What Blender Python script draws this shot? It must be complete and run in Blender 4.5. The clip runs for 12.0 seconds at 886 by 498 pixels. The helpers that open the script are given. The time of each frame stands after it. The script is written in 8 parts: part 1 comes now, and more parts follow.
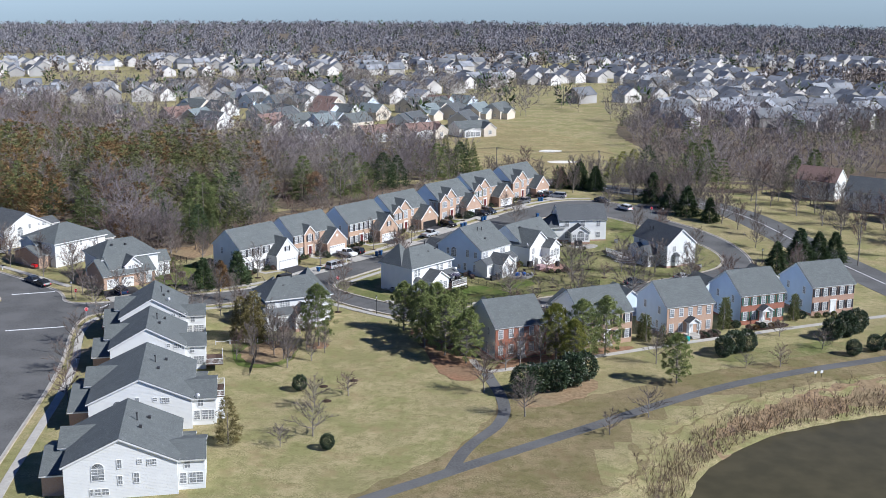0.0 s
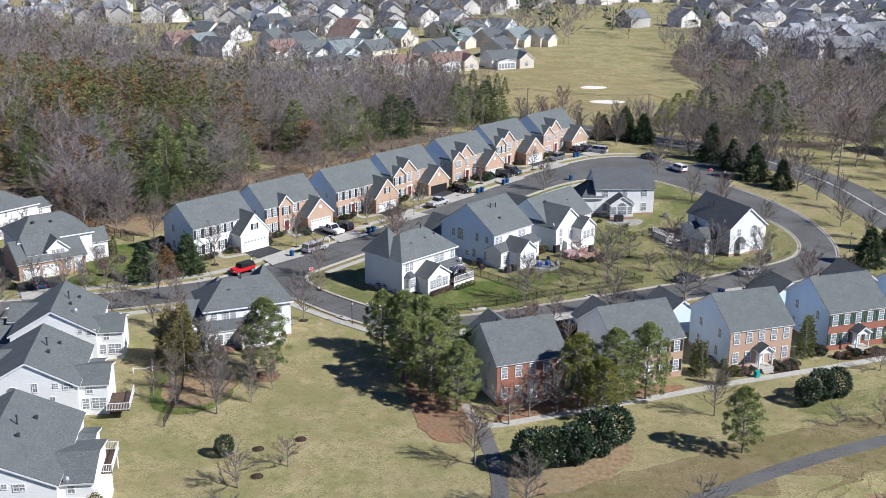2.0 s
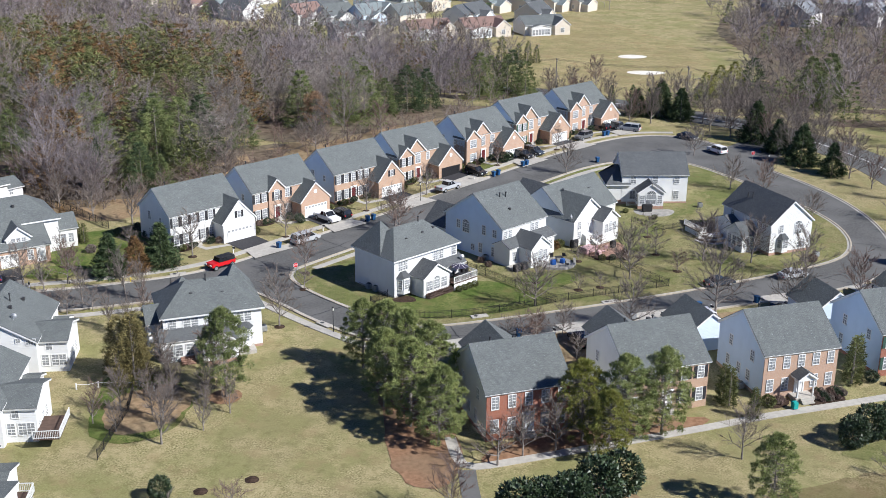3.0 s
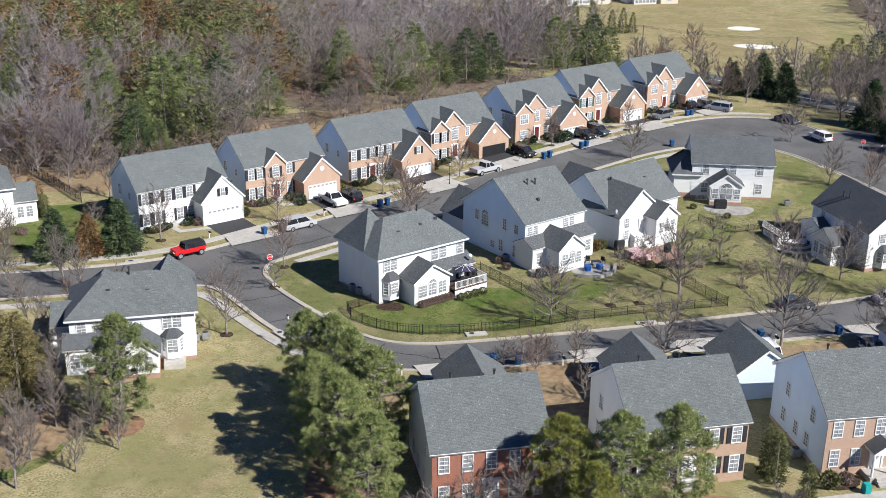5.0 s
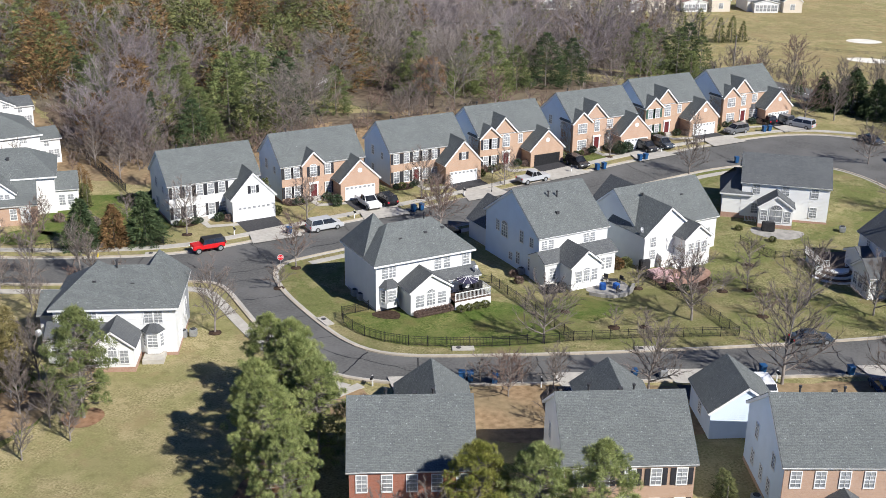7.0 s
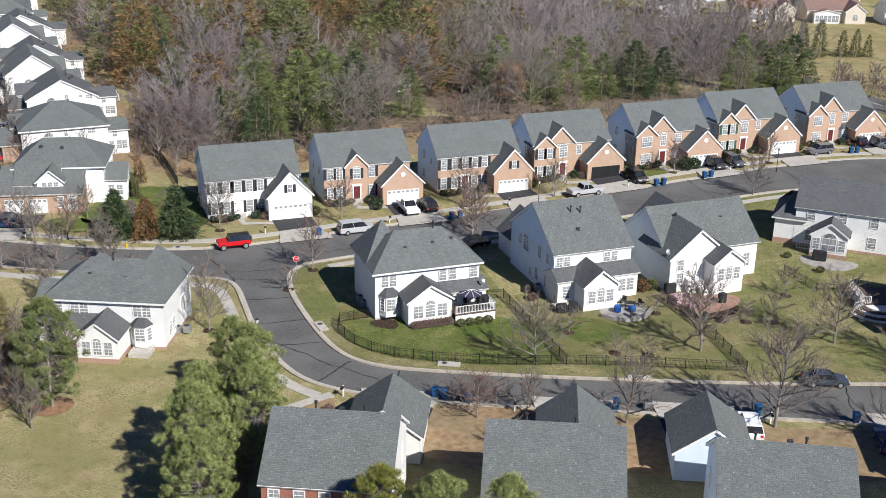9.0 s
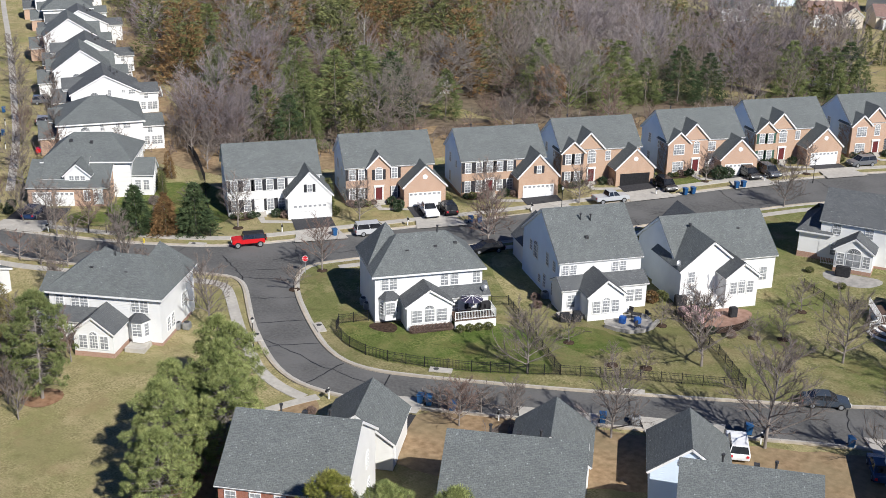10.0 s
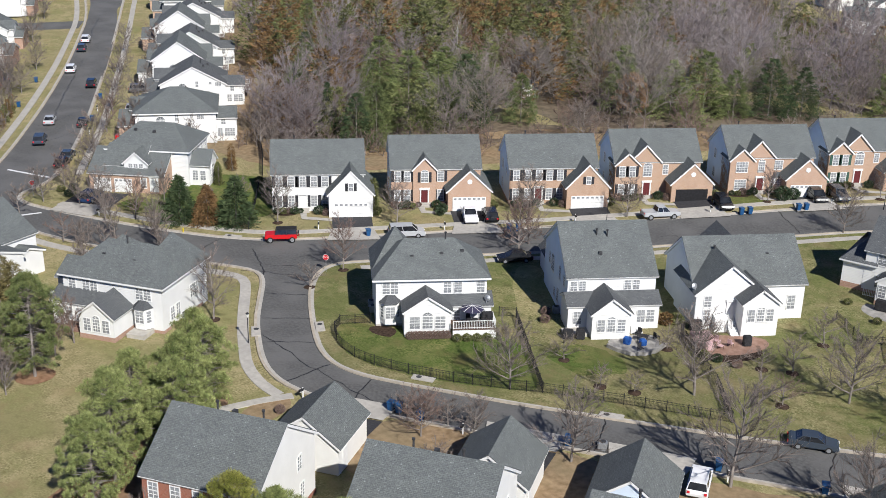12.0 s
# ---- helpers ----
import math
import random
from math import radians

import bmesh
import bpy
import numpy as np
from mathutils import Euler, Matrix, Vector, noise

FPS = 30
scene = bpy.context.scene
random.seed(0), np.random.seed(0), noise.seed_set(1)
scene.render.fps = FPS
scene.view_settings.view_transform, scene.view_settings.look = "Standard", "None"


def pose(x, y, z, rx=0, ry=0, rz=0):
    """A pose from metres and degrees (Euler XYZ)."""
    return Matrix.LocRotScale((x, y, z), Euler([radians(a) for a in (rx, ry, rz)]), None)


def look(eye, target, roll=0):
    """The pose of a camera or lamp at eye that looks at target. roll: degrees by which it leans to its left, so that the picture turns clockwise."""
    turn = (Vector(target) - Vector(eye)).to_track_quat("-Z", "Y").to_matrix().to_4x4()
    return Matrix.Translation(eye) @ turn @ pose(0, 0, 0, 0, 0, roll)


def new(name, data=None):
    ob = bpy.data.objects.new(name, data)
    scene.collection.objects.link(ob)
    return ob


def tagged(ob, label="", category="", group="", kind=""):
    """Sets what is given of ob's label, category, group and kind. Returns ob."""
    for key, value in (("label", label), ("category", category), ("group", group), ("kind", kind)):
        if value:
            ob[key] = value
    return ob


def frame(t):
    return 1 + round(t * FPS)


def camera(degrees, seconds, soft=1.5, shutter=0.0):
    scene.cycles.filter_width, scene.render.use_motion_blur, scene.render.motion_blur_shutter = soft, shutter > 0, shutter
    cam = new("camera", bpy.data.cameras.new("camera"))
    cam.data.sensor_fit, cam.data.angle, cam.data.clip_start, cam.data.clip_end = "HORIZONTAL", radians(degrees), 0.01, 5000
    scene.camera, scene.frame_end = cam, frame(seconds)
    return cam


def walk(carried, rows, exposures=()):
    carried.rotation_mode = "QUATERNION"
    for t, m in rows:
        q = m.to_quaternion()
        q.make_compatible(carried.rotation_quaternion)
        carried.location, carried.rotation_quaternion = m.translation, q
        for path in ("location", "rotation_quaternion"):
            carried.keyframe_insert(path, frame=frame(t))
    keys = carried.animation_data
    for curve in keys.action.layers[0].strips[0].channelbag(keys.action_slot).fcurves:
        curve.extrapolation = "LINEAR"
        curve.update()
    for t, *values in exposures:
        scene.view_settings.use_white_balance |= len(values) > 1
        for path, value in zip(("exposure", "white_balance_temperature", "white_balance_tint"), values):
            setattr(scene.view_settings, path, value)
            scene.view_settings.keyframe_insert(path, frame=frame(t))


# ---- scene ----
cam = camera(42.3, 12.0, soft=0.5)
# seconds, x, y, z, yaw (left), pitch (up), roll
PATH = [
    (0.0, 15.81, -85.75, 64.85, 2.65, -13.41, 0.36),
    (0.5, 16.76, -71.51, 64.72, 3.07, -14.38, 0.36),
    (1.0, 17.80, -57.54, 64.67, 3.57, -15.45, 0.36),
    (1.5, 19.35, -44.40, 64.80, 4.27, -16.62, 0.37),
    (2.0, 21.51, -31.87, 64.43, 5.23, -17.69, 0.39),
    (2.5, 23.95, -20.04, 63.65, 6.39, -18.66, 0.41),
    (3.0, 26.47, -9.01, 62.71, 7.71, -19.59, 0.44),
    (3.5, 29.07, 1.27, 60.23, 9.21, -19.98, 0.49),
    (4.0, 31.71, 10.96, 57.71, 10.90, -20.32, 0.54),
    (4.5, 34.11, 20.35, 55.25, 12.71, -20.66, 0.60),
    (5.0, 37.32, 24.99, 54.33, 14.60, -20.81, 0.64),
    (5.5, 41.26, 26.89, 54.37, 16.57, -20.83, 0.68),
    (6.0, 45.30, 29.07, 54.41, 18.63, -20.85, 0.72),
    (6.5, 49.32, 31.45, 54.44, 20.75, -20.87, 0.76),
    (7.0, 53.23, 33.97, 54.47, 22.88, -20.89, 0.80),
    (7.5, 57.02, 36.65, 54.50, 25.04, -20.91, 0.83),
    (8.0, 60.73, 39.52, 54.52, 27.23, -20.92, 0.86),
    (8.5, 64.37, 42.53, 54.55, 29.44, -20.94, 0.89),
    (9.0, 67.93, 45.62, 54.60, 31.67, -20.96, 0.93),
    (9.5, 71.41, 48.71, 54.69, 33.88, -21.00, 0.98),
    (10.0, 74.79, 51.82, 54.84, 36.09, -21.04, 1.03),
    (10.5, 78.08, 55.00, 55.02, 38.30, -21.09, 1.09),
    (11.0, 81.29, 58.22, 55.22, 40.51, -21.15, 1.16),
    (11.5, 84.46, 61.47, 55.45, 42.73, -21.21, 1.23),
    (12.0, 87.61, 64.74, 55.69, 44.94, -21.27, 1.30),
]
walk(cam, [(t, pose(x, y, z, 0, 0, yaw) @ pose(0, 0, 0, 90 + pitch) @ pose(0, 0, 0, 0, 0, roll)) for t, x, y, z, yaw, pitch, roll in PATH], [(0.0, 0.49, 5780, 10), (2.0, 0.56, 5930, 10), (5.5, 0.67, 6200, 10), (7.0, 0.61, 6280, 10), (9.5, 0.48, 6280, 10), (12.0, 0.36, 6250, 10)])

# ---- light ----
SUN_AZ, SUN_EL = radians(-18.5), radians(39.0)      # direction to the sun in the plan, its height
world = bpy.data.worlds.new("sky")
scene.world = world
world.use_nodes = True
wn, wl = world.node_tree.nodes, world.node_tree.links
sky = wn.new("ShaderNodeTexSky")
sky.sky_type, sky.sun_disc = "NISHITA", False
sky.sun_elevation, sky.sun_rotation = SUN_EL, radians(90) - SUN_AZ
sky.air_density, sky.dust_density, sky.ozone_density = 1.0, 0.0, 3.0
tint = wn.new("ShaderNodeMix")
tint.data_type, tint.blend_type, tint.inputs[0].default_value = "RGBA", "MULTIPLY", 1.0
ray, up, fade, low = wn.new("ShaderNodeTexCoord"), wn.new("ShaderNodeSeparateXYZ"), wn.new("ShaderNodeMapRange"), wn.new("ShaderNodeMix")
wl.new(ray.outputs["Generated"], up.inputs[0])
wl.new(up.outputs[2], fade.inputs[0])
fade.inputs[1].default_value, fade.inputs[2].default_value = 0.0, 0.35
low.data_type = "RGBA"
wl.new(fade.outputs[0], low.inputs[0])
low.inputs[6].default_value, low.inputs[7].default_value = (0.86, 1.18, 1.95, 1), (0.35, 0.56, 0.96, 1)     # clear air: bluer at the horizon
wl.new(low.outputs[2], tint.inputs[7])
wl.new(sky.outputs[0], tint.inputs[6])
wl.new(tint.outputs[2], wn["Background"].inputs[0])
wn["Background"].inputs[1].default_value = 0.050
sun = new("sun", bpy.data.lights.new("sun", "SUN"))
sun.data.energy, sun.data.angle, sun.data.color = 5.0, radians(0.5), (1.0, 0.955, 0.89)
sun.matrix_basis = look((math.cos(SUN_AZ) * math.cos(SUN_EL), math.sin(SUN_AZ) * math.cos(SUN_EL), math.sin(SUN_EL)), (0, 0, 0))

# ---- materials ----
def material(name, stops, scale=1.0, detail=4.0, rough=0.85, bump=0.0, bump_scale=None, metal=0.0, spec=0.3, big=0.0, big_scale=0.05, big_tint=(0.5, 0.5, 0.5), island=0.0, squash=(1, 1, 1)):
    """A noise-driven surface: colour stops on fine noise, tinted by a second, broad noise, with fine relief."""
    m = bpy.data.materials.new(name)
    m.use_nodes = True
    n, l = m.node_tree.nodes, m.node_tree.links
    b = n["Principled BSDF"]
    b.inputs["Roughness"].default_value, b.inputs["Metallic"].default_value = rough, metal
    b.inputs["Specular IOR Level"].default_value = spec
    co = n.new("ShaderNodeTexCoord")
    mp = n.new("ShaderNodeMapping")
    mp.inputs["Scale"].default_value = squash
    l.new(co.outputs["Object"], mp.inputs[0])
    tex = n.new("ShaderNodeTexNoise")
    tex.inputs["Scale"].default_value, tex.inputs["Detail"].default_value = scale, detail
    l.new(mp.outputs[0], tex.inputs[0])
    ramp = n.new("ShaderNodeValToRGB")
    els = ramp.color_ramp.elements
    for k, c in enumerate(stops):
        e = els[k] if k < 2 else els.new(1.0)
        e.color = (*c, 1)
    for k, e in enumerate(els):
        e.position = 0.32 + 0.36 * k / max(1, len(stops) - 1)
    l.new(tex.outputs[0], ramp.inputs[0])
    out = ramp.outputs[0]
    if big:
        t2 = n.new("ShaderNodeTexNoise")
        t2.inputs["Scale"].default_value, t2.inputs["Detail"].default_value = big_scale, 5
        l.new(co.outputs["Object"], t2.inputs[0])
        r2 = n.new("ShaderNodeMapRange")
        r2.inputs[1].default_value, r2.inputs[2].default_value = 0.42, 0.62
        r2.inputs[3].default_value, r2.inputs[4].default_value = 0.0, big
        l.new(t2.outputs[0], r2.inputs[0])
        mx = n.new("ShaderNodeMix")
        mx.data_type = "RGBA"
        l.new(r2.outputs[0], mx.inputs[0])
        l.new(out, mx.inputs[6])
        mx.inputs[7].default_value = (*big_tint, 1)
        out = mx.outputs[2]
    if island:
        geo = n.new("ShaderNodeNewGeometry")
        r3 = n.new("ShaderNodeMapRange")
        r3.inputs[3].default_value, r3.inputs[4].default_value = 1 - island, 1 + island
        l.new(geo.outputs["Random Per Island"], r3.inputs[0])
        hsv = n.new("ShaderNodeHueSaturation")
        l.new(r3.outputs[0], hsv.inputs["Value"])
        l.new(out, hsv.inputs["Color"])
        out = hsv.outputs[0]
    l.new(out, b.inputs["Base Color"])
    if bump:
        t4 = n.new("ShaderNodeTexNoise")
        t4.inputs["Scale"].default_value, t4.inputs["Detail"].default_value = bump_scale or scale * 3, 4
        l.new(mp.outputs[0], t4.inputs[0])
        bp = n.new("ShaderNodeBump")
        bp.inputs["Strength"].default_value, bp.inputs["Distance"].default_value = 1.0, bump
        l.new(t4.outputs[0], bp.inputs["Height"])
        l.new(bp.outputs[0], b.inputs["Normal"])
    return m


def siding(name, c, pitch=0.2, rough=0.6):
    """Horizontal lap boards: a saw-tooth relief along z with faint soiling."""
    m = material(name, [tuple(v * 0.94 for v in c), c], 0.7, 3, rough, spec=0.35)
    n, l = m.node_tree.nodes, m.node_tree.links
    sep = n.new("ShaderNodeSeparateXYZ")
    l.new(n["Texture Coordinate"].outputs["Object"], sep.inputs[0])
    div = n.new("ShaderNodeMath")
    div.operation, div.inputs[1].default_value = "DIVIDE", pitch
    l.new(sep.outputs[2], div.inputs[0])
    fr = n.new("ShaderNodeMath")
    fr.operation = "FRACT"
    l.new(div.outputs[0], fr.inputs[0])
    inv = n.new("ShaderNodeMath")
    inv.operation, inv.inputs[0].default_value = "SUBTRACT", 1.0
    l.new(fr.outputs[0], inv.inputs[1])
    bp = n.new("ShaderNodeBump")
    bp.inputs["Strength"].default_value, bp.inputs["Distance"].default_value = 1.0, 0.012
    l.new(inv.outputs[0], bp.inputs["Height"])
    l.new(bp.outputs[0], n["Principled BSDF"].inputs["Normal"])
    return m


def brickwork(name, c1, c2, mortar):
    m = material(name, [c1, c2], 1.2, 4, 0.85, spec=0.25)
    n, l = m.node_tree.nodes, m.node_tree.links
    b = n["Principled BSDF"]
    co = n["Texture Coordinate"]
    sep, comb = n.new("ShaderNodeSeparateXYZ"), n.new("ShaderNodeCombineXYZ")
    add = n.new("ShaderNodeMath")
    l.new(co.outputs["Object"], sep.inputs[0])
    l.new(sep.outputs[0], add.inputs[0])
    l.new(sep.outputs[1], add.inputs[1])
    l.new(add.outputs[0], comb.inputs[0])
    l.new(sep.outputs[2], comb.inputs[1])
    br = n.new("ShaderNodeTexBrick")
    br.inputs["Scale"].default_value = 1.0
    br.inputs["Brick Width"].default_value, br.inputs["Row Height"].default_value = 0.21, 0.075
    br.inputs["Mortar Size"].default_value, br.inputs["Mortar Smooth"].default_value = 0.007, 0.2
    br.inputs["Color1"].default_value, br.inputs["Color2"].default_value = (*c1, 1), (*c2, 1)
    br.inputs["Mortar"].default_value = (*mortar, 1)
    l.new(comb.outputs[0], br.inputs["Vector"])
    mx = n.new("ShaderNodeMix")
    mx.data_type, mx.inputs[0].default_value = "RGBA", 0.35
    l.new(br.outputs[0], mx.inputs[6])
    l.new(n["Color Ramp"].outputs[0], mx.inputs[7])
    l.new(mx.outputs[2], b.inputs["Base Color"])
    bp = n.new("ShaderNodeBump")
    bp.inputs["Strength"].default_value, bp.inputs["Distance"].default_value = 0.6, -0.008
    l.new(br.outputs["Fac"], bp.inputs["Height"])
    l.new(bp.outputs[0], b.inputs["Normal"])
    return m


def shingles(name, c1, c2):
    """Asphalt shingles: staggered tabs in courses, mottled by age."""
    m = material(name, [c1, c2], 9.0, 6, 0.9, spec=0.2, big=0.2, big_scale=0.5, big_tint=tuple(v * 0.8 for v in c1))
    n, l = m.node_tree.nodes, m.node_tree.links
    co = n["Texture Coordinate"]
    br = n.new("ShaderNodeTexBrick")
    br.inputs["Brick Width"].default_value, br.inputs["Row Height"].default_value = 0.34, 0.14
    br.inputs["Scale"].default_value, br.inputs["Mortar Size"].default_value = 1.0, 0.012
    br.inputs["Color1"].default_value, br.inputs["Color2"].default_value = (0.86, 0.86, 0.88, 1), (1.10, 1.10, 1.08, 1)
    br.inputs["Mortar"].default_value = (0.70, 0.70, 0.72, 1)
    l.new(co.outputs["UV"], br.inputs["Vector"])
    b = n["Principled BSDF"]
    src = b.inputs["Base Color"].links[0].from_socket
    vo, near, pale = n.new("ShaderNodeTexVoronoi"), n.new("ShaderNodeMapRange"), n.new("ShaderNodeMix")
    vo.inputs["Scale"].default_value = 1.8
    l.new(co.outputs["Object"], vo.inputs["Vector"])
    near.inputs[1].default_value, near.inputs[2].default_value, near.inputs[3].default_value, near.inputs[4].default_value = 0.05, 0.14, 0.5, 0.0
    l.new(vo.outputs["Distance"], near.inputs[0])
    pale.data_type = "RGBA"
    l.new(near.outputs[0], pale.inputs[0])
    l.new(src, pale.inputs[6])
    pale.inputs[7].default_value = (*(min(0.5, v * 2.3) for v in c2), 1)
    src = pale.outputs[2]
    mul = n.new("ShaderNodeMix")
    mul.data_type, mul.blend_type, mul.inputs[0].default_value = "RGBA", "MULTIPLY", 1.0
    l.new(src, mul.inputs[6])
    l.new(br.outputs[0], mul.inputs[7])
    l.new(mul.outputs[2], b.inputs["Base Color"])
    bp = n.new("ShaderNodeBump")
    bp.inputs["Strength"].default_value, bp.inputs["Distance"].default_value = 0.7, -0.01
    l.new(br.outputs["Fac"], bp.inputs["Height"])
    l.new(bp.outputs[0], b.inputs["Normal"])
    return m


ASPHALT = material("asphalt", [(0.078, 0.077, 0.074), (0.120, 0.118, 0.113)], 3.0, 10, 0.9, 0.006, 40, spec=0.3, big=0.75, big_scale=0.16, big_tint=(0.138, 0.135, 0.130))
DRIVE = material("fresh asphalt", [(0.030, 0.030, 0.033), (0.048, 0.047, 0.050)], 4.0, 8, 0.85, 0.004, 40)
TAR = material("crack sealant", [(0.012, 0.012, 0.013), (0.02, 0.02, 0.02)], 5, 3, 0.5)
CONCRETE = material("concrete", [(0.36, 0.34, 0.30), (0.46, 0.43, 0.38)], 2.0, 7, 0.9, 0.003, 30, big=0.5, big_scale=0.4, big_tint=(0.33, 0.31, 0.28))
KERB = material("kerb concrete", [(0.36, 0.31, 0.24), (0.47, 0.41, 0.33)], 1.5, 7, 0.9, 0.003, 30, big=0.6, big_scale=0.3, big_tint=(0.30, 0.27, 0.22))


def turf(name, fine, worn, green, dark, mix=0.75):
    """Grass: fine blades, hand-sized tufts, broad worn and greener areas, mowing streaks."""
    m = material(name, fine, 4.5, 14, 0.95, 0.08, 18, spec=0.08)
    n, l = m.node_tree.nodes, m.node_tree.links
    b = n["Principled BSDF"]
    out = b.inputs["Base Color"].links[0].from_socket
    for scale, lo, hi, colour, amount, detail in ((0.45, 0.46, 0.62, worn, 0.75, 10), (0.13, 0.44, 0.58, green, mix, 9), (0.8, 0.50, 0.68, dark, 0.7, 10), (0.22, 0.53, 0.66, tuple(v * k for v, k in zip(worn, (0.68, 0.62, 0.6))), 0.6, 8), (0.035, 0.46, 0.62, tuple(v * 0.62 for v in worn), 0.4, 5)):
        t = n.new("ShaderNodeTexNoise")
        t.inputs["Scale"].default_value, t.inputs["Detail"].default_value, t.inputs["Roughness"].default_value = scale, detail, 0.65
        l.new(n["Texture Coordinate"].outputs["Object"], t.inputs[0])
        r = n.new("ShaderNodeMapRange")
        r.inputs[1].default_value, r.inputs[2].default_value, r.inputs[4].default_value = lo, hi, amount
        l.new(t.outputs[0], r.inputs[0])
        mx = n.new("ShaderNodeMix")
        mx.data_type = "RGBA"
        l.new(r.outputs[0], mx.inputs[0])
        l.new(out, mx.inputs[6])
        mx.inputs[7].default_value = (*colour, 1)
        out = mx.outputs[2]
    l.new(out, b.inputs["Base Color"])
    return m


LITTER = material("leaf litter", [(0.085, 0.063, 0.044), (0.135, 0.102, 0.074), (0.190, 0.148, 0.108)], 0.8, 9, 0.95, 0.06, 6, spec=0.1, big=0.6, big_scale=0.05, big_tint=(0.185, 0.160, 0.105))
GRASS = turf("winter grass", [(0.155, 0.138, 0.058), (0.315, 0.272, 0.138), (0.470, 0.405, 0.228)], (0.420, 0.348, 0.192), (0.215, 0.215, 0.084), (0.160, 0.148, 0.060))
TANGRASS = turf("rough tan grass", [(0.120, 0.098, 0.046), (0.235, 0.190, 0.100), (0.360, 0.295, 0.170)], (0.300, 0.232, 0.132), (0.165, 0.150, 0.062), (0.115, 0.095, 0.045))
FAIRWAY = turf("dormant fairway grass", [(0.190, 0.160, 0.070), (0.320, 0.270, 0.135), (0.450, 0.380, 0.215)], (0.400, 0.312, 0.165), (0.215, 0.205, 0.085), (0.170, 0.145, 0.070), 0.6)
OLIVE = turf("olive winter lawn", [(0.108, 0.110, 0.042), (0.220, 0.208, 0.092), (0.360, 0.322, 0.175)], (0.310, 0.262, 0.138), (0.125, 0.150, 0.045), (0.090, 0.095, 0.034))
OAK_LEAF = material("clinging tan oak leaves", [(0.230, 0.140, 0.078), (0.400, 0.262, 0.160)], 0.8, 5, 0.9, island=0.4, spec=0.1)
LAWN = turf("green lawn", [(0.050, 0.080, 0.016), (0.120, 0.150, 0.040), (0.230, 0.230, 0.090)], (0.235, 0.215, 0.090), (0.070, 0.118, 0.022), (0.050, 0.078, 0.018), 0.7)
NEEDLES = material("pine straw", [(0.180, 0.102, 0.058), (0.310, 0.182, 0.110)], 1.6, 10, 0.95, 0.04, 9, spec=0.1, big=0.5, big_scale=0.2, big_tint=(0.200, 0.150, 0.095))
YARD = material("bare winter yard", [(0.190, 0.128, 0.072), (0.330, 0.235, 0.142)], 1.4, 10, 0.95, 0.04, 9, spec=0.1, big=0.5, big_scale=0.15, big_tint=(0.220, 0.185, 0.110))
MULCH = material("dark mulch", [(0.030, 0.020, 0.015), (0.075, 0.050, 0.036)], 3.0, 8, 0.95, 0.04, 12, spec=0.1)
SAND = material("bunker sand", [(0.62, 0.58, 0.50), (0.74, 0.70, 0.62)], 0.4, 5, 0.95)
REEDS = material("dry reeds", [(0.16, 0.12, 0.075), (0.30, 0.23, 0.14)], 1.5, 8, 0.95, 0.05, 6)
WATER = material("pond water", [(0.060, 0.052, 0.026), (0.078, 0.066, 0.034)], 0.3, 3, 0.16, 0.01, 1.2, spec=0.1)
WHITE = siding("white siding", (0.70, 0.70, 0.68))
CREAM = siding("greyish cream siding", (0.74, 0.73, 0.69))
# pale walls mostly turned from the sun: sky-blue shade is put into the colour
PALE_SHADED = siding("pale siding with blue sky shade in its colour", (0.60, 0.69, 0.79))
TRIM = material("white trim", [(0.66, 0.66, 0.64), (0.74, 0.74, 0.72)], 2, 3, 0.5)
PEACH = brickwork("peach brick", (0.47, 0.315, 0.222), (0.39, 0.250, 0.172), (0.47, 0.41, 0.35))
TAN = brickwork("tan brick", (0.46, 0.31, 0.215), (0.37, 0.24, 0.16), (0.48, 0.42, 0.35))
ROSE = brickwork("rose brick", (0.40, 0.255, 0.185), (0.32, 0.19, 0.135), (0.45, 0.38, 0.33))
RED = brickwork("red brick", (0.26, 0.095, 0.060), (0.34, 0.135, 0.085), (0.33, 0.27, 0.23))
ROOF = shingles("grey shingles", (0.100, 0.108, 0.106), (0.170, 0.183, 0.177))
ROOF_DARK = shingles("dark shingles", (0.080, 0.085, 0.088), (0.138, 0.144, 0.146))
ROOF_RED = shingles("brown-red shingles", (0.20, 0.13, 0.11), (0.27, 0.18, 0.15))
# paler and bluer than the near shingles: distance haze put into the colour
ROOF_FAR = material("far shingles with haze tint", [(0.15, 0.16, 0.175), (0.27, 0.275, 0.285)], 0.15, 5, 0.9, island=0.4)
FAR_WALL = material("far siding", [(0.40, 0.38, 0.35), (0.64, 0.62, 0.60)], 0.06, 3, 0.8, island=0.4)
GLASS = material("window glass with pale blinds", [(0.070, 0.076, 0.082), (0.26, 0.27, 0.28), (0.44, 0.45, 0.44)], 0.7, 3, 0.08, spec=0.5)
CAR_GLASS = material("tinted car glass", [(0.012, 0.013, 0.015), (0.03, 0.032, 0.035)], 0.9, 2, 0.05, spec=0.6)
SHUTTER = material("dark shutter", [(0.022, 0.022, 0.026), (0.035, 0.035, 0.04)], 3, 3, 0.6)
GREEN_SHUTTER = material("green shutter", [(0.035, 0.075, 0.055), (0.05, 0.10, 0.075)], 3, 3, 0.6)
DOOR_RED = material("red door paint", [(0.090, 0.018, 0.020), (0.125, 0.026, 0.028)], 3, 3, 0.5)
BLACK = material("black paint", [(0.012, 0.012, 0.013), (0.022, 0.022, 0.024)], 3, 3, 0.5)
STEEL = material("galvanised steel", [(0.30, 0.31, 0.32), (0.42, 0.43, 0.44)], 3, 3, 0.45, metal=0.6)
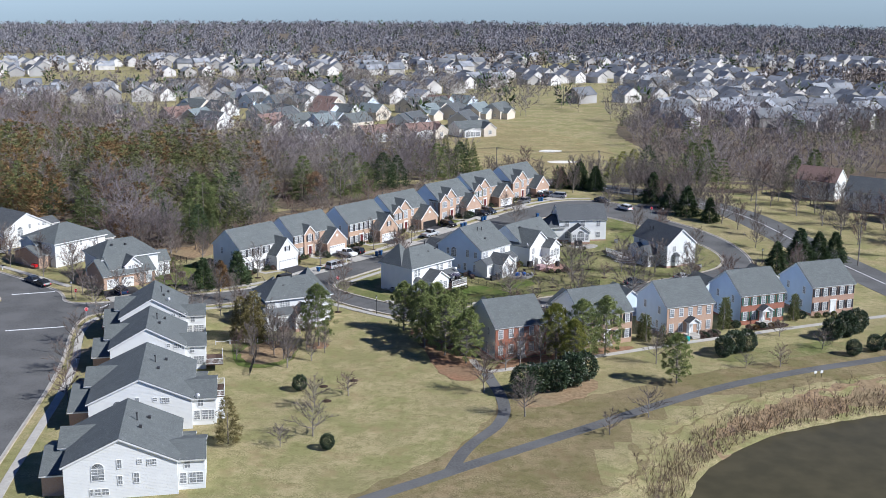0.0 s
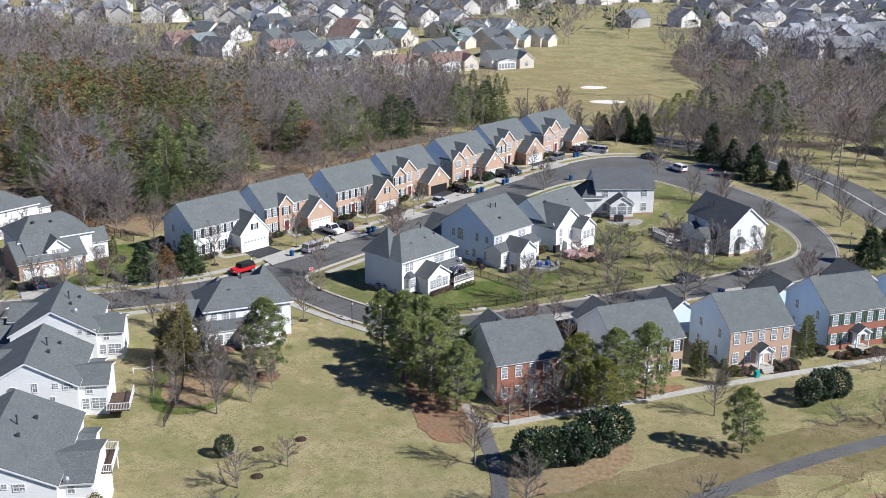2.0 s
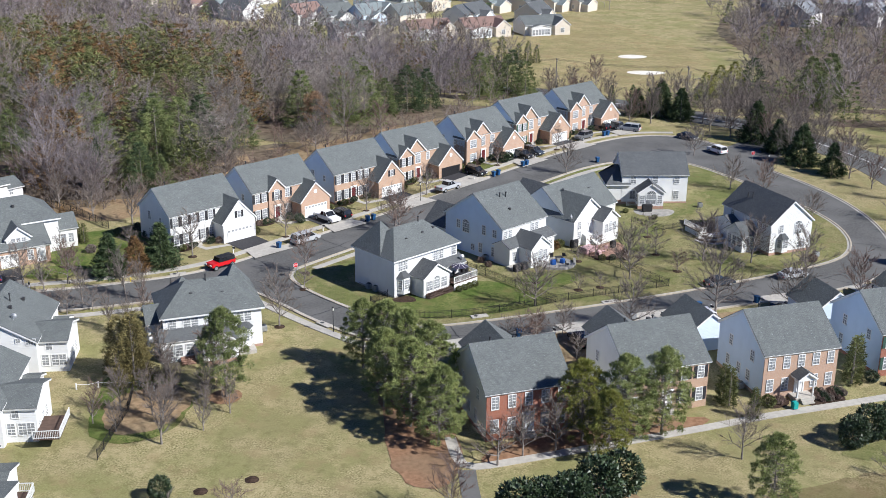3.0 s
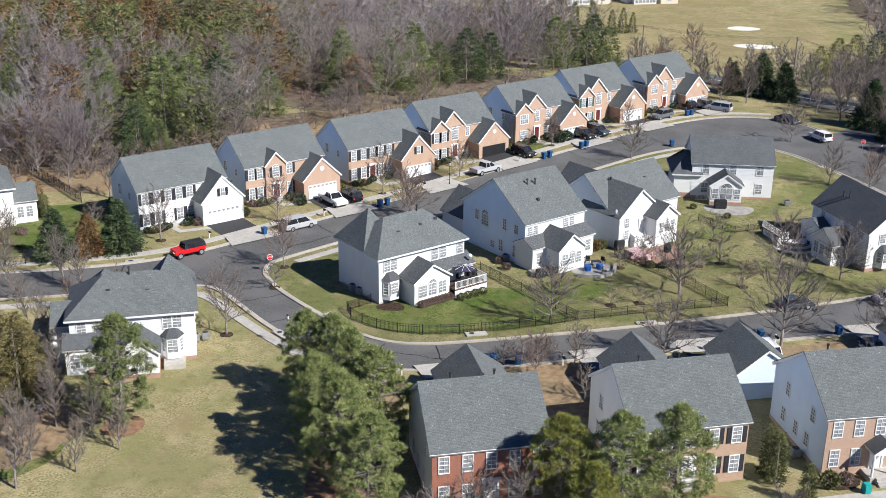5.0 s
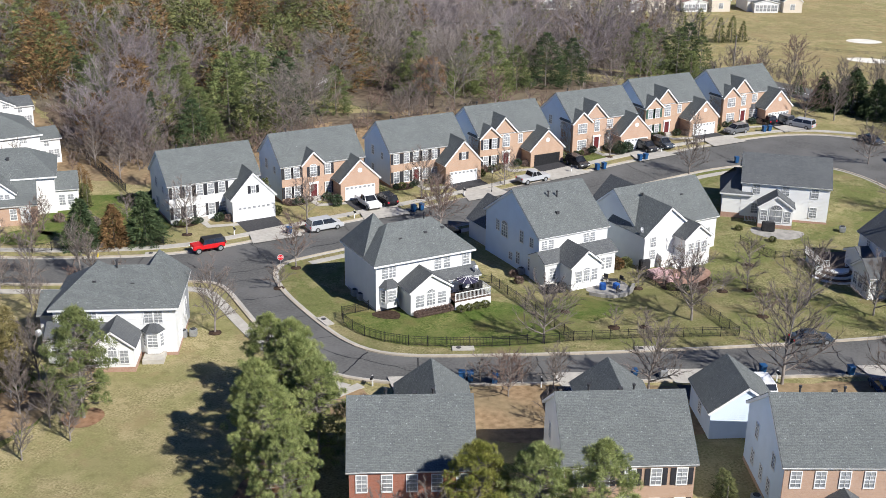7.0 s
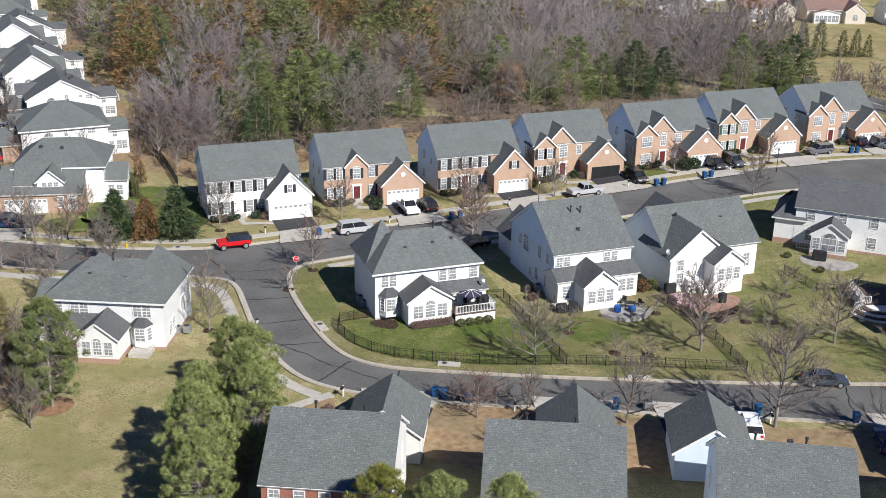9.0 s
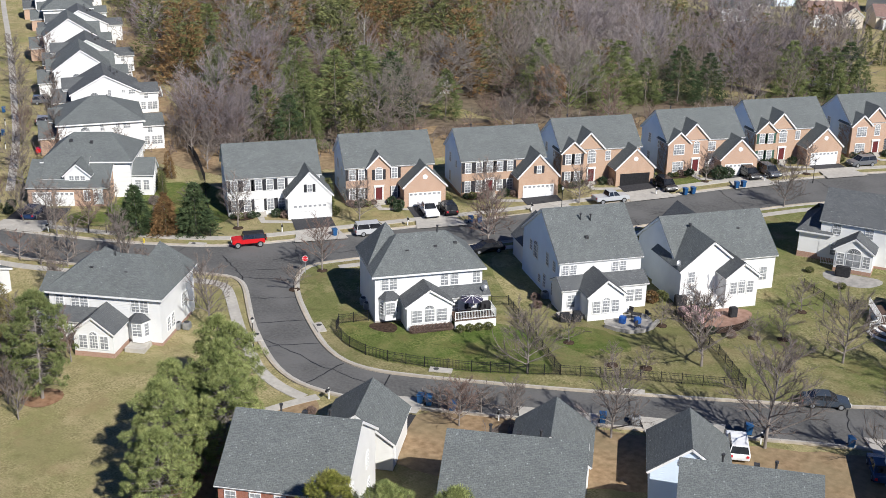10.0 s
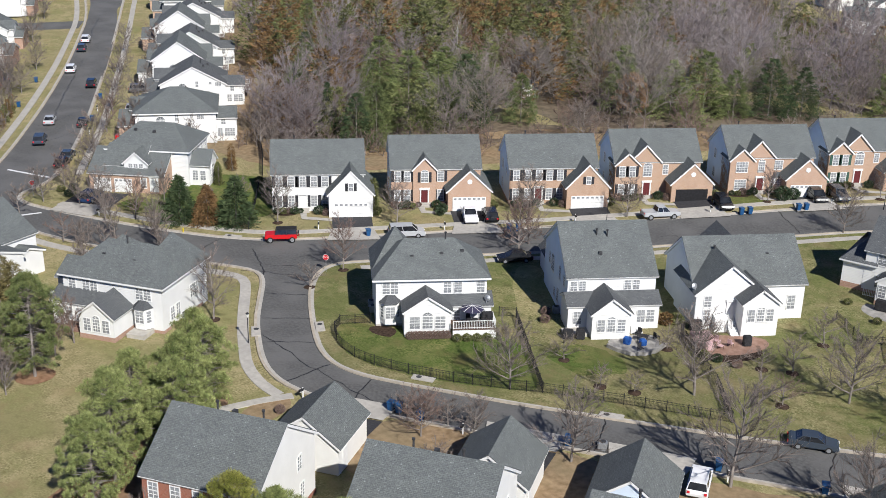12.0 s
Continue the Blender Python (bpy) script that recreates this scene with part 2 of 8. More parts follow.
DARKMETAL = material("dark vent metal", [(0.03, 0.03, 0.032), (0.06, 0.06, 0.062)], 3, 3, 0.6)
DECK = material("deck boards", [(0.075, 0.048, 0.036), (0.115, 0.075, 0.055)], 2, 5, 0.8)
STONE = material("patio stone", [(0.24, 0.23, 0.21), (0.36, 0.34, 0.31)], 1.5, 6, 0.9, 0.01, 8)
PAVER = material("terracotta pavers", [(0.22, 0.125, 0.090), (0.32, 0.205, 0.155)], 1.5, 6, 0.9, 0.01, 8)
BARK = material("grey bark", [(0.150, 0.128, 0.112), (0.255, 0.228, 0.205)], 2.0, 6, 0.95, island=0.25)
TWIG = material("bare twigs", [(0.130, 0.106, 0.090), (0.255, 0.213, 0.188)], 0.05, 4, 0.95, island=0.45)
TWIG_MID = material("grey-brown twigs", [(0.165, 0.140, 0.122), (0.292, 0.256, 0.228)], 0.05, 4, 0.95, island=0.45)
TWIG_LILAC = material("mauve-grey fine twigs", [(0.175, 0.146, 0.144), (0.290, 0.252, 0.246)], 0.05, 4, 0.95, island=0.4)
BARK_PALE = material("pale grey bark", [(0.24, 0.22, 0.20), (0.37, 0.35, 0.32)], 1.2, 5, 0.9, island=0.2)
TWIG_RED = material("reddish twigs", [(0.142, 0.096, 0.078), (0.238, 0.172, 0.144)], 0.3, 4, 0.95, island=0.3)
PINE = material("pine needles", [(0.092, 0.118, 0.041), (0.215, 0.240, 0.090)], 0.8, 5, 0.8, island=0.32, spec=0.2)
PINE_LAWN = material("lawn pine needles", [(0.120, 0.152, 0.048), (0.325, 0.352, 0.132)], 0.8, 5, 0.8, island=0.55, spec=0.2)
PINE_DARK = material("dark pine needles", [(0.068, 0.092, 0.034), (0.165, 0.188, 0.072)], 0.8, 5, 0.8, island=0.4, spec=0.2)
PINE_LIGHT = material("yellowish pine needles", [(0.150, 0.165, 0.030), (0.250, 0.240, 0.065)], 0.8, 5, 0.8, island=0.5, spec=0.2)
SPRUCE = material("spruce needles", [(0.032, 0.056, 0.024), (0.082, 0.108, 0.046)], 0.8, 5, 0.85, island=0.5, spec=0.2)
# blue-grey of distant air is put into these twigs; no haze in the scene
HAZED_TWIG = material("far twigs with haze in their colour", [(0.150, 0.146, 0.155), (0.235, 0.228, 0.240)], 0.004, 4, 0.95, island=0.3)
CEDAR = material("cedar foliage", [(0.072, 0.084, 0.031), (0.180, 0.182, 0.070)], 0.6, 5, 0.85, island=0.55, spec=0.2)
CEDAR_OLIVE = material("olive cedar foliage", [(0.098, 0.085, 0.032), (0.225, 0.185, 0.076)], 0.6, 5, 0.85, island=0.5, spec=0.2)
RUST = material("rusty foliage", [(0.115, 0.070, 0.032), (0.235, 0.145, 0.066)], 0.6, 5, 0.9, island=0.45, spec=0.1)
HOLLY = material("holly leaves", [(0.018, 0.036, 0.014), (0.050, 0.075, 0.030)], 1.5, 5, 0.5, island=0.5, spec=0.5)
RUBBER = material("tyre rubber", [(0.012, 0.012, 0.012), (0.022, 0.022, 0.022)], 5, 3, 0.8)
BLUE_BIN = material("blue plastic", [(0.012, 0.065, 0.17), (0.02, 0.085, 0.21)], 3, 3, 0.5)
TEAL = material("teal plastic", [(0.02, 0.28, 0.26), (0.03, 0.34, 0.31)], 3, 3, 0.4)
YELLOW = material("yellow paint", [(0.55, 0.42, 0.02), (0.62, 0.48, 0.04)], 3, 3, 0.5)
SIGN_RED = material("sign red", [(0.50, 0.015, 0.025), (0.55, 0.02, 0.03)], 3, 3, 0.4)
LAMP_GLASS = material("lamp glass", [(0.6, 0.6, 0.56), (0.7, 0.7, 0.66)], 3, 3, 0.2)


def paint(name, c):
    return material(name, [tuple(v * 0.95 for v in c), c], 2, 3, 0.25, spec=0.6, metal=0.0)


CAR_PAINT = {k: paint(k + " car paint", c) for k, c in dict(red=(0.52, 0.010, 0.014), white=(0.78, 0.78, 0.78), black=(0.012, 0.013, 0.016), silver=(0.42, 0.43, 0.44), blue=(0.016, 0.040, 0.105), grey=(0.12, 0.125, 0.135), slate=(0.045, 0.058, 0.075)).items()}

# ---- helpers for parts ----
def part(name, bm, mat, parent=None, label="", m=None):
    me = bpy.data.meshes.new(name)
    if isinstance(bm, bmesh.types.BMesh):
        bm.normal_update()
        bm.to_mesh(me)
        bm.free()
    else:
        me.from_pydata(*bm)
    return share(name, me, mat, parent, label, m)


def share(name, me, mat, parent=None, label="", m=None):
    ob = new(name, me)
    if mat and not me.materials:
        me.materials.append(mat)
    elif mat and me.materials[0] != mat:
        ob.material_slots[0].link = "OBJECT"
        ob.material_slots[0].material = mat
    if parent:
        ob.parent = parent
    if m is not None:
        ob.matrix_basis = m
    if label:
        ob["label"] = label
    return ob


def thing(name, x, y, z=0.0, yaw=0.0, label="", category="", group="", kind=""):
    ob = new(name)
    ob.empty_display_size = 0.5
    ob.matrix_basis = pose(x, y, z, 0, 0, yaw)
    return tagged(ob, label, category, group, kind)


def box(bm, x0, x1, y0, y1, z0, z1):
    vs = [bm.verts.new((x, y, z)) for z in (z0, z1) for x, y in ((x0, y0), (x1, y0), (x1, y1), (x0, y1))]
    for f in ((3, 2, 1, 0), (4, 5, 6, 7), (0, 1, 5, 4), (1, 2, 6, 5), (2, 3, 7, 6), (3, 0, 4, 7)):
        bm.faces.new([vs[k] for k in f])
    return vs


def prism(bm, poly, vec):
    """A solid from a flat polygon pushed along vec."""
    a = [bm.verts.new(p) for p in poly]
    b = [bm.verts.new(Vector(p) + Vector(vec)) for p in poly]
    n = len(a)
    bm.faces.new(a[::-1])
    bm.faces.new(b)
    for k in range(n):
        bm.faces.new((a[k], a[(k + 1) % n], b[(k + 1) % n], b[k]))


def tube(bm, p, q, r0, r1=None, n=8, caps=True):
    p, q = Vector(p), Vector(q)
    r1 = r0 if r1 is None else r1
    d = (q - p).normalized()
    u = d.orthogonal().normalized()
    w = d.cross(u)
    ra = [bm.verts.new(p + r0 * (math.cos(2 * math.pi * k / n) * u + math.sin(2 * math.pi * k / n) * w)) for k in range(n)]
    rb = [bm.verts.new(q + r1 * (math.cos(2 * math.pi * k / n) * u + math.sin(2 * math.pi * k / n) * w)) for k in range(n)]
    for k in range(n):
        bm.faces.new((ra[k], ra[(k + 1) % n], rb[(k + 1) % n], rb[k]))
    if caps:
        bm.faces.new(ra[::-1])
        bm.faces.new(rb)


# ---- terrain ----
def smooth(a, b, x):
    t = min(1.0, max(0.0, (x - a) / (b - a)))
    return t * t * (3 - 2 * t)


POND = [(165, 88), (140, 106), (110, 100), (90, 94), (75, 87.5), (66, 83.5), (57, 78.5), (50, 72), (44, 64), (40.5, 55), (41, 42), (60, 28), (110, 24), (150, 45)]


def inside(poly, x, y):
    c = False
    for k in range(len(poly)):
        (x0, y0), (x1, y1) = poly[k - 1], poly[k]
        if (y0 > y) != (y1 > y) and x < (x1 - x0) * (y - y0) / (y1 - y0) + x0:
            c = not c
    return c


def edge_distance(poly, x, y):
    best = 1e9
    for k in range(len(poly)):
        (x0, y0), (x1, y1) = poly[k - 1], poly[k]
        dx, dy = x1 - x0, y1 - y0
        t = max(0, min(1, ((x - x0) * dx + (y - y0) * dy) / (dx * dx + dy * dy)))
        best = min(best, math.hypot(x - x0 - t * dx, y - y0 - t * dy))
    return best


def gz(x, y):
    """Height of the ground: level round the houses, a bank down to the pond, a slow fall far off."""
    z = 1.7 * smooth(180, 230, y) - 3.5 * smooth(265, 330, y)
    d = math.hypot(x - 20, y)
    if d > 420:
        z -= 0.030 * (d - 420) * smooth(420, 700, d)
    if 20 < x < 180 and 10 < y < 125:
        e = edge_distance(POND, x, y)
        if inside(POND, x, y):
            z -= 1.7 + 1.5 * smooth(0, 5, e)
        else:
            z -= 1.7 * (1 - smooth(0.0, 9.0, e))
    return z


def lines(lo, hi, core_lo, core_hi, step, grow=1.22):
    a = list(np.arange(core_lo, core_hi + step / 2, step))
    s = step
    while a[-1] < hi:
        s *= grow
        a.append(min(hi, a[-1] + s))
    s = step
    while a[0] > lo:
        s *= grow
        a.insert(0, max(lo, a[0] - s))
    return a


def sheet(name, xs, ys, mat):
    verts = [(x, y, gz(x, y)) for y in ys for x in xs]
    w = len(xs)
    faces = [(j * w + i, j * w + i + 1, j * w + w + i + 1, j * w + w + i) for j in range(len(ys) - 1) for i in range(w - 1)]
    return part(name, (verts, [], faces), mat)


tagged(sheet("ground", lines(-4400, 4400, -100, 120, 2.5), lines(-700, 4800, 40, 270, 2.5), GRASS), "dormant straw-coloured lawn with green patches", "ground", kind="structure")


def refine(pts, step=2.0, rough=0.0, closed=True, seed=1):
    """A closed outline, its corners rounded, its edge made uneven."""
    p = [Vector((x, y)) for x, y in pts]
    for _ in range(2):
        q = []
        for k in range(len(p) if closed else len(p) - 1):
            a, b = p[k], p[(k + 1) % len(p)]
            q += [a * 0.75 + b * 0.25, a * 0.25 + b * 0.75]
        p = q if closed else [p[0]] + q + [p[-1]]
    ring = p + [p[0]] if closed else p
    out, left = [ring[0]], step
    for a, b in zip(ring, ring[1:]):
        ln = (b - a).length
        while ln > 1e-6 and left <= ln:
            out.append(a.lerp(b, left / ln))
            left += step
        left -= ln
    if not closed:
        out.append(p[-1])
    elif (out[-1] - out[0]).length < step * 0.4:
        out.pop()
    wob = lambda v, q: rough * 0.8 * noise.noise(Vector((v.x * 0.45, v.y * 0.45, seed + q)))
    return [(v.x + wob(v, 0.3), v.y + wob(v, 9.7)) for v in out]


from mathutils import geometry


def patch(name, pts, mat, lift, label, category, step=0.8, rough=0.0, kind="structure", fine=6.0, soft=True, seed=1):
    """A sheet that lies on the ground within an outline, draped over it."""
    pts = refine(pts, step, rough, seed=seed) if soft else pts
    n = len(pts)
    spots = [Vector(p) for p in pts]
    gx = math.ceil(min(p[0] for p in pts) / fine) * fine
    while gx < max(p[0] for p in pts):
        gy = math.ceil(min(p[1] for p in pts) / fine) * fine
        while gy < max(p[1] for p in pts):
            if inside(pts, gx, gy):
                spots.append(Vector((gx, gy)))
            gy += fine
        gx += fine
    flat, _, tris, *_ = geometry.delaunay_2d_cdt(spots, [(k, (k + 1) % n) for k in range(n)], [], 1, 0.001)
    bm = bmesh.new()
    corners = [bm.verts.new((p.x, p.y, 0)) for p in flat]
    for tri in tris:
        bm.faces.new([corners[k] for k in tri])
    for v in bm.verts:
        v.co.z = gz(v.co.x, v.co.y) + lift
    for f in bm.faces:
        f.normal_update()
        if f.normal.z < 0:
            f.normal_flip()
    ob = part(name, bm, mat)
    return tagged(ob, label, category, kind=kind)


def offset(line, d):
    """A polyline moved d to its left."""
    out = []
    for k, p in enumerate(line):
        a, b = line[max(0, k - 1)], line[min(len(line) - 1, k + 1)]
        t = (Vector(b) - Vector(a)).normalized()
        out.append((p[0] - t.y * d, p[1] + t.x * d))
    return out


def ribbon(name, line, w0, w1, z0, z1, mat, label, category, kind="structure", closed=False):
    """A strip along a polyline between the offsets w0 and w1, with upright edges down to z0."""
    line = refine(line, 1.5, closed=closed)
    if closed:
        line.append(line[0])
    a, b = offset(line, w0), offset(line, w1)
    verts, faces = [], []
    for p, q in zip(a, b):
        za, zb = gz(*p), gz(*q)
        verts += [(*p, za + z0), (*p, za + z1), (*q, zb + z1), (*q, zb + z0)]
    for k in range(len(line) - 1):
        i = 4 * k
        faces += [(i + j, i + j + 4, i + (j + 1) % 4 + 4, i + (j + 1) % 4) for j in range(3)]
    bm = bmesh.new()
    vs = [bm.verts.new(v) for v in verts]
    for f in faces:
        bm.faces.new([vs[i] for i in f])
    bmesh.ops.recalc_face_normals(bm, faces=bm.faces[:])
    if sum(f.normal.z for f in bm.faces) < 0:
        bmesh.ops.reverse_faces(bm, faces=bm.faces[:])
    return tagged(part(name, bm, mat), label, category, kind=kind)


# kerb lines, from the plan
BLOCK = [(-17.5, 154.6), (-8.4, 168.6), (4, 186.2), (16.4, 204.0), (25, 215.2), (34, 221.3), (41, 222.4), (46, 220), (50, 216.2), (57, 208), (65, 197.5), (68.6, 190.5), (70.1, 183.5), (69.4, 176), (66.1, 169.8), (58, 163.6), (45.7, 155.3), (37.3, 150.2), (25, 143.1), (16.5, 138.6), (9, 134.9), (5.8, 133.8), (2.9, 133.5), (-0.5, 134.4), (-4.5, 136.7), (-10.3, 140.8), (-14.0, 143.7), (-17.0, 146.7), (-18.7, 149.4), (-18.9, 152.2)]
OUTER_N = [(-250, 259), (-222, 240), (-169.6, 206.8), (-128.3, 179.5), (-98.4, 159.8), (-76, 143.2), (-72.5, 138), (-71.6, 134.8), (-68.3, 133.0), (-62.7, 134.4), (-48.6, 140.0), (-42, 143.4), (-36, 146.9), (-31, 151.2), (-27.2, 156.6), (-23.5, 162.5), (-12.5, 179.3), (4, 203.2), (16, 220), (28, 236), (36, 242), (44, 243), (50, 239.5), (54, 234)]
OUTER_S = [(62, 217.5), (70, 207), (75, 196), (76.9, 184), (75.6, 172), (71.5, 163), (64, 156.6), (56, 151.9), (47, 147.3), (38, 142.3), (25, 135.5), (17, 131.3), (11.2, 128.8), (6, 127.2), (1.5, 126.9), (-2.8, 128.3), (-7.6, 131.2), (-12, 134.2), (-16.5, 138.0), (-21, 141.8), (-23.6, 142.7), (-26.5, 141.6), (-33, 137.8), (-42.5, 132.8), (-50, 129.8), (-59, 127.6), (-62.5, 125.5), (-63.5, 121), (-61.9, 112.6), (-57.8, 98.5), (-55.0, 84), (-52.4, 66), (-49.2, 45), (-44, 20), (-36, -10)]
AVENUE_W = [(-235, 233.5), (-193, 211.8), (-172.5, 198.4), (-143.3, 179.2), (-118.7, 162.2), (-99.7, 148.2), (-92, 142.3), (-86.5, 137.8), (-84.0, 133.6), (-86.5, 129.5), (-95, 128), (-112, 128), (-150, 130)]
WEST_S = [(-150, 117.5), (-112, 115.8), (-90, 115.5), (-79.5, 113.5), (-75, 109), (-73.0, 102), (-70.2, 87), (-67.6, 69), (-64.4, 47), (-59, 21), (-51, -9)]
patch("road", [*OUTER_N, (58, 240), (66, 246), (71, 238), (63, 226), *OUTER_S, *WEST_S[::-1], *AVENUE_W[::-1]], ASPHALT, 0.03, "grey asphalt street with sealed cracks", "road", step=3, soft=False)
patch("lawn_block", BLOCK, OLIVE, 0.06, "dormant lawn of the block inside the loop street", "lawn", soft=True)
for k, (name, line, closed, side) in enumerate((("kerb_north", OUTER_N, False, 1), ("kerb_south", OUTER_S, False, 1), ("kerb_block", BLOCK, True, 1), ("kerb_avenue", AVENUE_W, False, -1), ("kerb_west", WEST_S, False, -1))):
    ribbon(name, line, -0.55, -0.16, 0.0, 0.075, CONCRETE, "pale concrete gutter pan along the kerb", "gutter", closed=closed)
    ribbon(name.replace("kerb", "kerb_edge"), line, -0.16, 0.14, 0.0, 0.17, KERB, "weathered tan concrete kerb", "kerb", closed=closed)
# pavements behind the kerbs
WALK_N = OUTER_N[9:22]
ribbon("pavement_north", WALK_N, 2.0, 3.3, 0.0, 0.10, CONCRETE, "pale concrete pavement beside the street", "pavement")
ribbon("pavement_avenue_east", OUTER_N[:6], 2.2, 3.5, 0.0, 0.10, CONCRETE, "pale concrete pavement along the avenue", "pavement")
ribbon("pavement_south", [(-33.5, -10), (-41.5, 20), (-46.8, 45), (-50.0, 66), (-52.6, 84), (-55.6, 97.8), (-60.2, 111.6), (-61.6, 120), (-60.6, 124.2), (-57, 126.2), (-49.4, 127.6), (-41.7, 130.9), (-32.2, 135.6), (-26, 139.4), (-22.8, 140.4), (-20, 138.7), (-15.2, 134.9), (-10.7, 131.6), (-6.6, 128.9), (-3.0, 126.6), (1.2, 125.3), (4.5, 125.2)], -0.65, 0.65, 0.0, 0.10, CONCRETE, "pale concrete pavement round the corner lot", "pavement")
ribbon("pavement_avenue_west", offset(AVENUE_W[:8], -2.6), -0.65, 0.65, 0.0, 0.10, CONCRETE, "pale concrete pavement along the avenue", "pavement")
ribbon("pavement_block", BLOCK[:6], -2.8, -1.6, 0.0, 0.10, CONCRETE, "narrow concrete pavement along the block", "pavement")
ribbon("walk_to_lawn", [(5.5, 126.2), (4.0, 122.8), (2.8, 118.5), (2.0, 114)], -0.55, 0.55, 0.0, 0.09, CONCRETE, "narrow concrete walk across the lawn", "walk")
PATH_LINE = [(-9, 40), (0, 48), (8, 54.8), (14, 60.2), (30, 73.5), (42, 84), (53.5, 92.8), (68, 101.2), (84, 108.4), (100, 117), (116, 129)]
ribbon("asphalt_path", PATH_LINE, -1.1, 1.1, 0.0, 0.05, ASPHALT, "winding asphalt footpath beside the pond", "path")
ribbon("path_branch", [(10.5, 57.5), (11.6, 62.5), (13.4, 67.5), (16.6, 73), (18.0, 79), (17.2, 87), (15.6, 93), (14.9, 96.7)], -0.95, 0.95, 0.0, 0.055, ASPHALT, "curved asphalt spur of the footpath", "path")
ribbon("front_walk", [(12.2, 103.5), (13.2, 100), (14.6, 96.9), (19.2, 99.1), (40.8, 110.1), (47.3, 113.8), (59.1, 119.3), (73, 126.2), (89.5, 133.5), (99, 138)], -0.65, 0.65, 0.0, 0.07, CONCRETE, "pale concrete walk before the brick house fronts", "walk")
ribbon("side_street", [(-186, 206), (-194, 195.5), (-202, 186.5), (-222, 164)], -4.5, 4.5, 0.0, 0.042, ASPHALT, "asphalt side street joining the avenue", "road")
# the wider road beyond the loop
ribbon("county_road", [(-40, 330), (10, 292), (49, 262), (66, 254), (83, 228), (92.5, 195), (101, 160), (112, 120), (128, 60)], -5.5, 5.5, 0.0, 0.045, ASPHALT, "wide asphalt road with lane lines", "road")
ribbon("lane_line", [(-40, 330), (10, 292), (49, 262), (66, 254), (83, 228), (92.5, 195), (101, 160), (112, 120), (128, 60)], -0.12, 0.12, 0.046, 0.055, TRIM, "pale painted lane line", "road marking")
water = part("pond", (lambda pts: ([(x, y, -2.05) for x, y in pts], [], [list(range(len(pts)))]))(refine(POND, 2.0)), WATER)
tagged(water, "still brown-green pond with low dry banks", "pond", kind="structure")

# lawns, beds and drives
patch("lawn_green_corner", [(-4.4, 142), (-4, 139.6), (-1.6, 137.6), (2, 136.2), (6, 136.4), (10, 137.7), (14.4, 139.9), (19.4, 143.2), (22.0, 145.2), (17, 149.2), (12, 153), (6, 149.5), (0, 143.5)], LAWN, 0.075, "well-kept green back lawn inside black fence", "lawn", rough=0.25)
patch("lawn_green_patio", [(15.4, 153.6), (17.8, 151.2), (21.5, 151.0), (24.5, 153.4), (25, 156), (21.5, 158), (17.6, 157.4)], LAWN, 0.075, "patchy green back lawn beyond the patio", "lawn", rough=1.0)
patch("lawn_side", [(6.5, 158.5), (9.5, 158), (9, 163), (1, 171.5), (-3.2, 169.6), (0, 165)], GRASS, 0.075, "straw-green side lawn between white houses", "lawn", rough=0.4)
patch("lawn_row_a", [(-52, 146.5), (-46, 150), (-38, 156), (-42, 160), (-52, 168), (-62, 162), (-58, 150)], LAWN, 0.045, "greenish yard beside the white row house", "lawn", rough=0.8)
patch("lawn_left", [(-58, 141.5), (-50, 144), (-53, 149.5), (-59, 147)], LAWN, 0.045, "greenish front lawn beside a dark drive", "lawn", rough=0.4)
patch("lawn_row_b", [(3.5, 206), (8.5, 213), (5, 216.5), (-0.5, 209.5)], LAWN, 0.05, "green front lawn of brick house", "lawn", rough=0.3)
patch("lawn_yard_low", [(-27.5, 96), (-18, 98), (-19.5, 112), (-33, 116), (-30, 104)], LAWN, 0.045, "green back yard beside white deck", "lawn", rough=0.6)
patch("rough_lawn", [(18, 90), (22, 84), (34, 88), (46, 96.5), (60, 104), (76, 112), (96, 122), (110, 132), (120, 128), (112, 116), (96, 106), (78, 99), (62, 92), (50, 82), (40, 70), (36, 58), (30, 50), (16, 44), (4, 40), (-6, 44), (4, 56), (12, 66), (16, 78)], TANGRASS, 0.022, "rough tan grass between the walk and the pond", "lawn", rough=1.2)
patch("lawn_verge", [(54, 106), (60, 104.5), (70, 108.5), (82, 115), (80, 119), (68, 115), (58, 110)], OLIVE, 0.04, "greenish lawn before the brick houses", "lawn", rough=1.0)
patch("straw_bed_a", [(8, 93), (13.5, 92), (14.5, 99), (12.5, 105), (7, 113), (2, 122), (-0.5, 120), (3, 110), (5, 102)], NEEDLES, 0.05, "reddish pine straw under lawn pines", "pine straw", rough=0.7)
patch("straw_bed_b", [(15.6, 97.6), (20, 99.8), (30, 104.8), (40, 110), (42, 113), (36, 112), (27, 108), (17, 102.6)], NEEDLES, 0.05, "reddish pine straw bed before brick houses", "pine straw", rough=0.4)
patch("straw_bed_c", [(19.5, 81), (25, 82), (31, 87), (34, 93), (30, 98), (24, 93), (19.5, 87)], YARD, 0.045, "bare reddish ground round hollies", "pine straw", rough=1.0)
patch("straw_ring", [(-17.4, 107.6), (-14.2, 107.2), (-13.4, 110.0), (-15.4, 111.6), (-17.6, 110.4)], NEEDLES, 0.066, "reddish straw under a lawn pine", "pine straw", rough=0.25)
patch("straw_bed_d", [(-28, 100), (-23, 98), (-19, 103), (-19.5, 110), (-24, 112.5), (-29, 107)], YARD, 0.062, "brown litter under bare lawn trees", "leaf litter", rough=1.0)
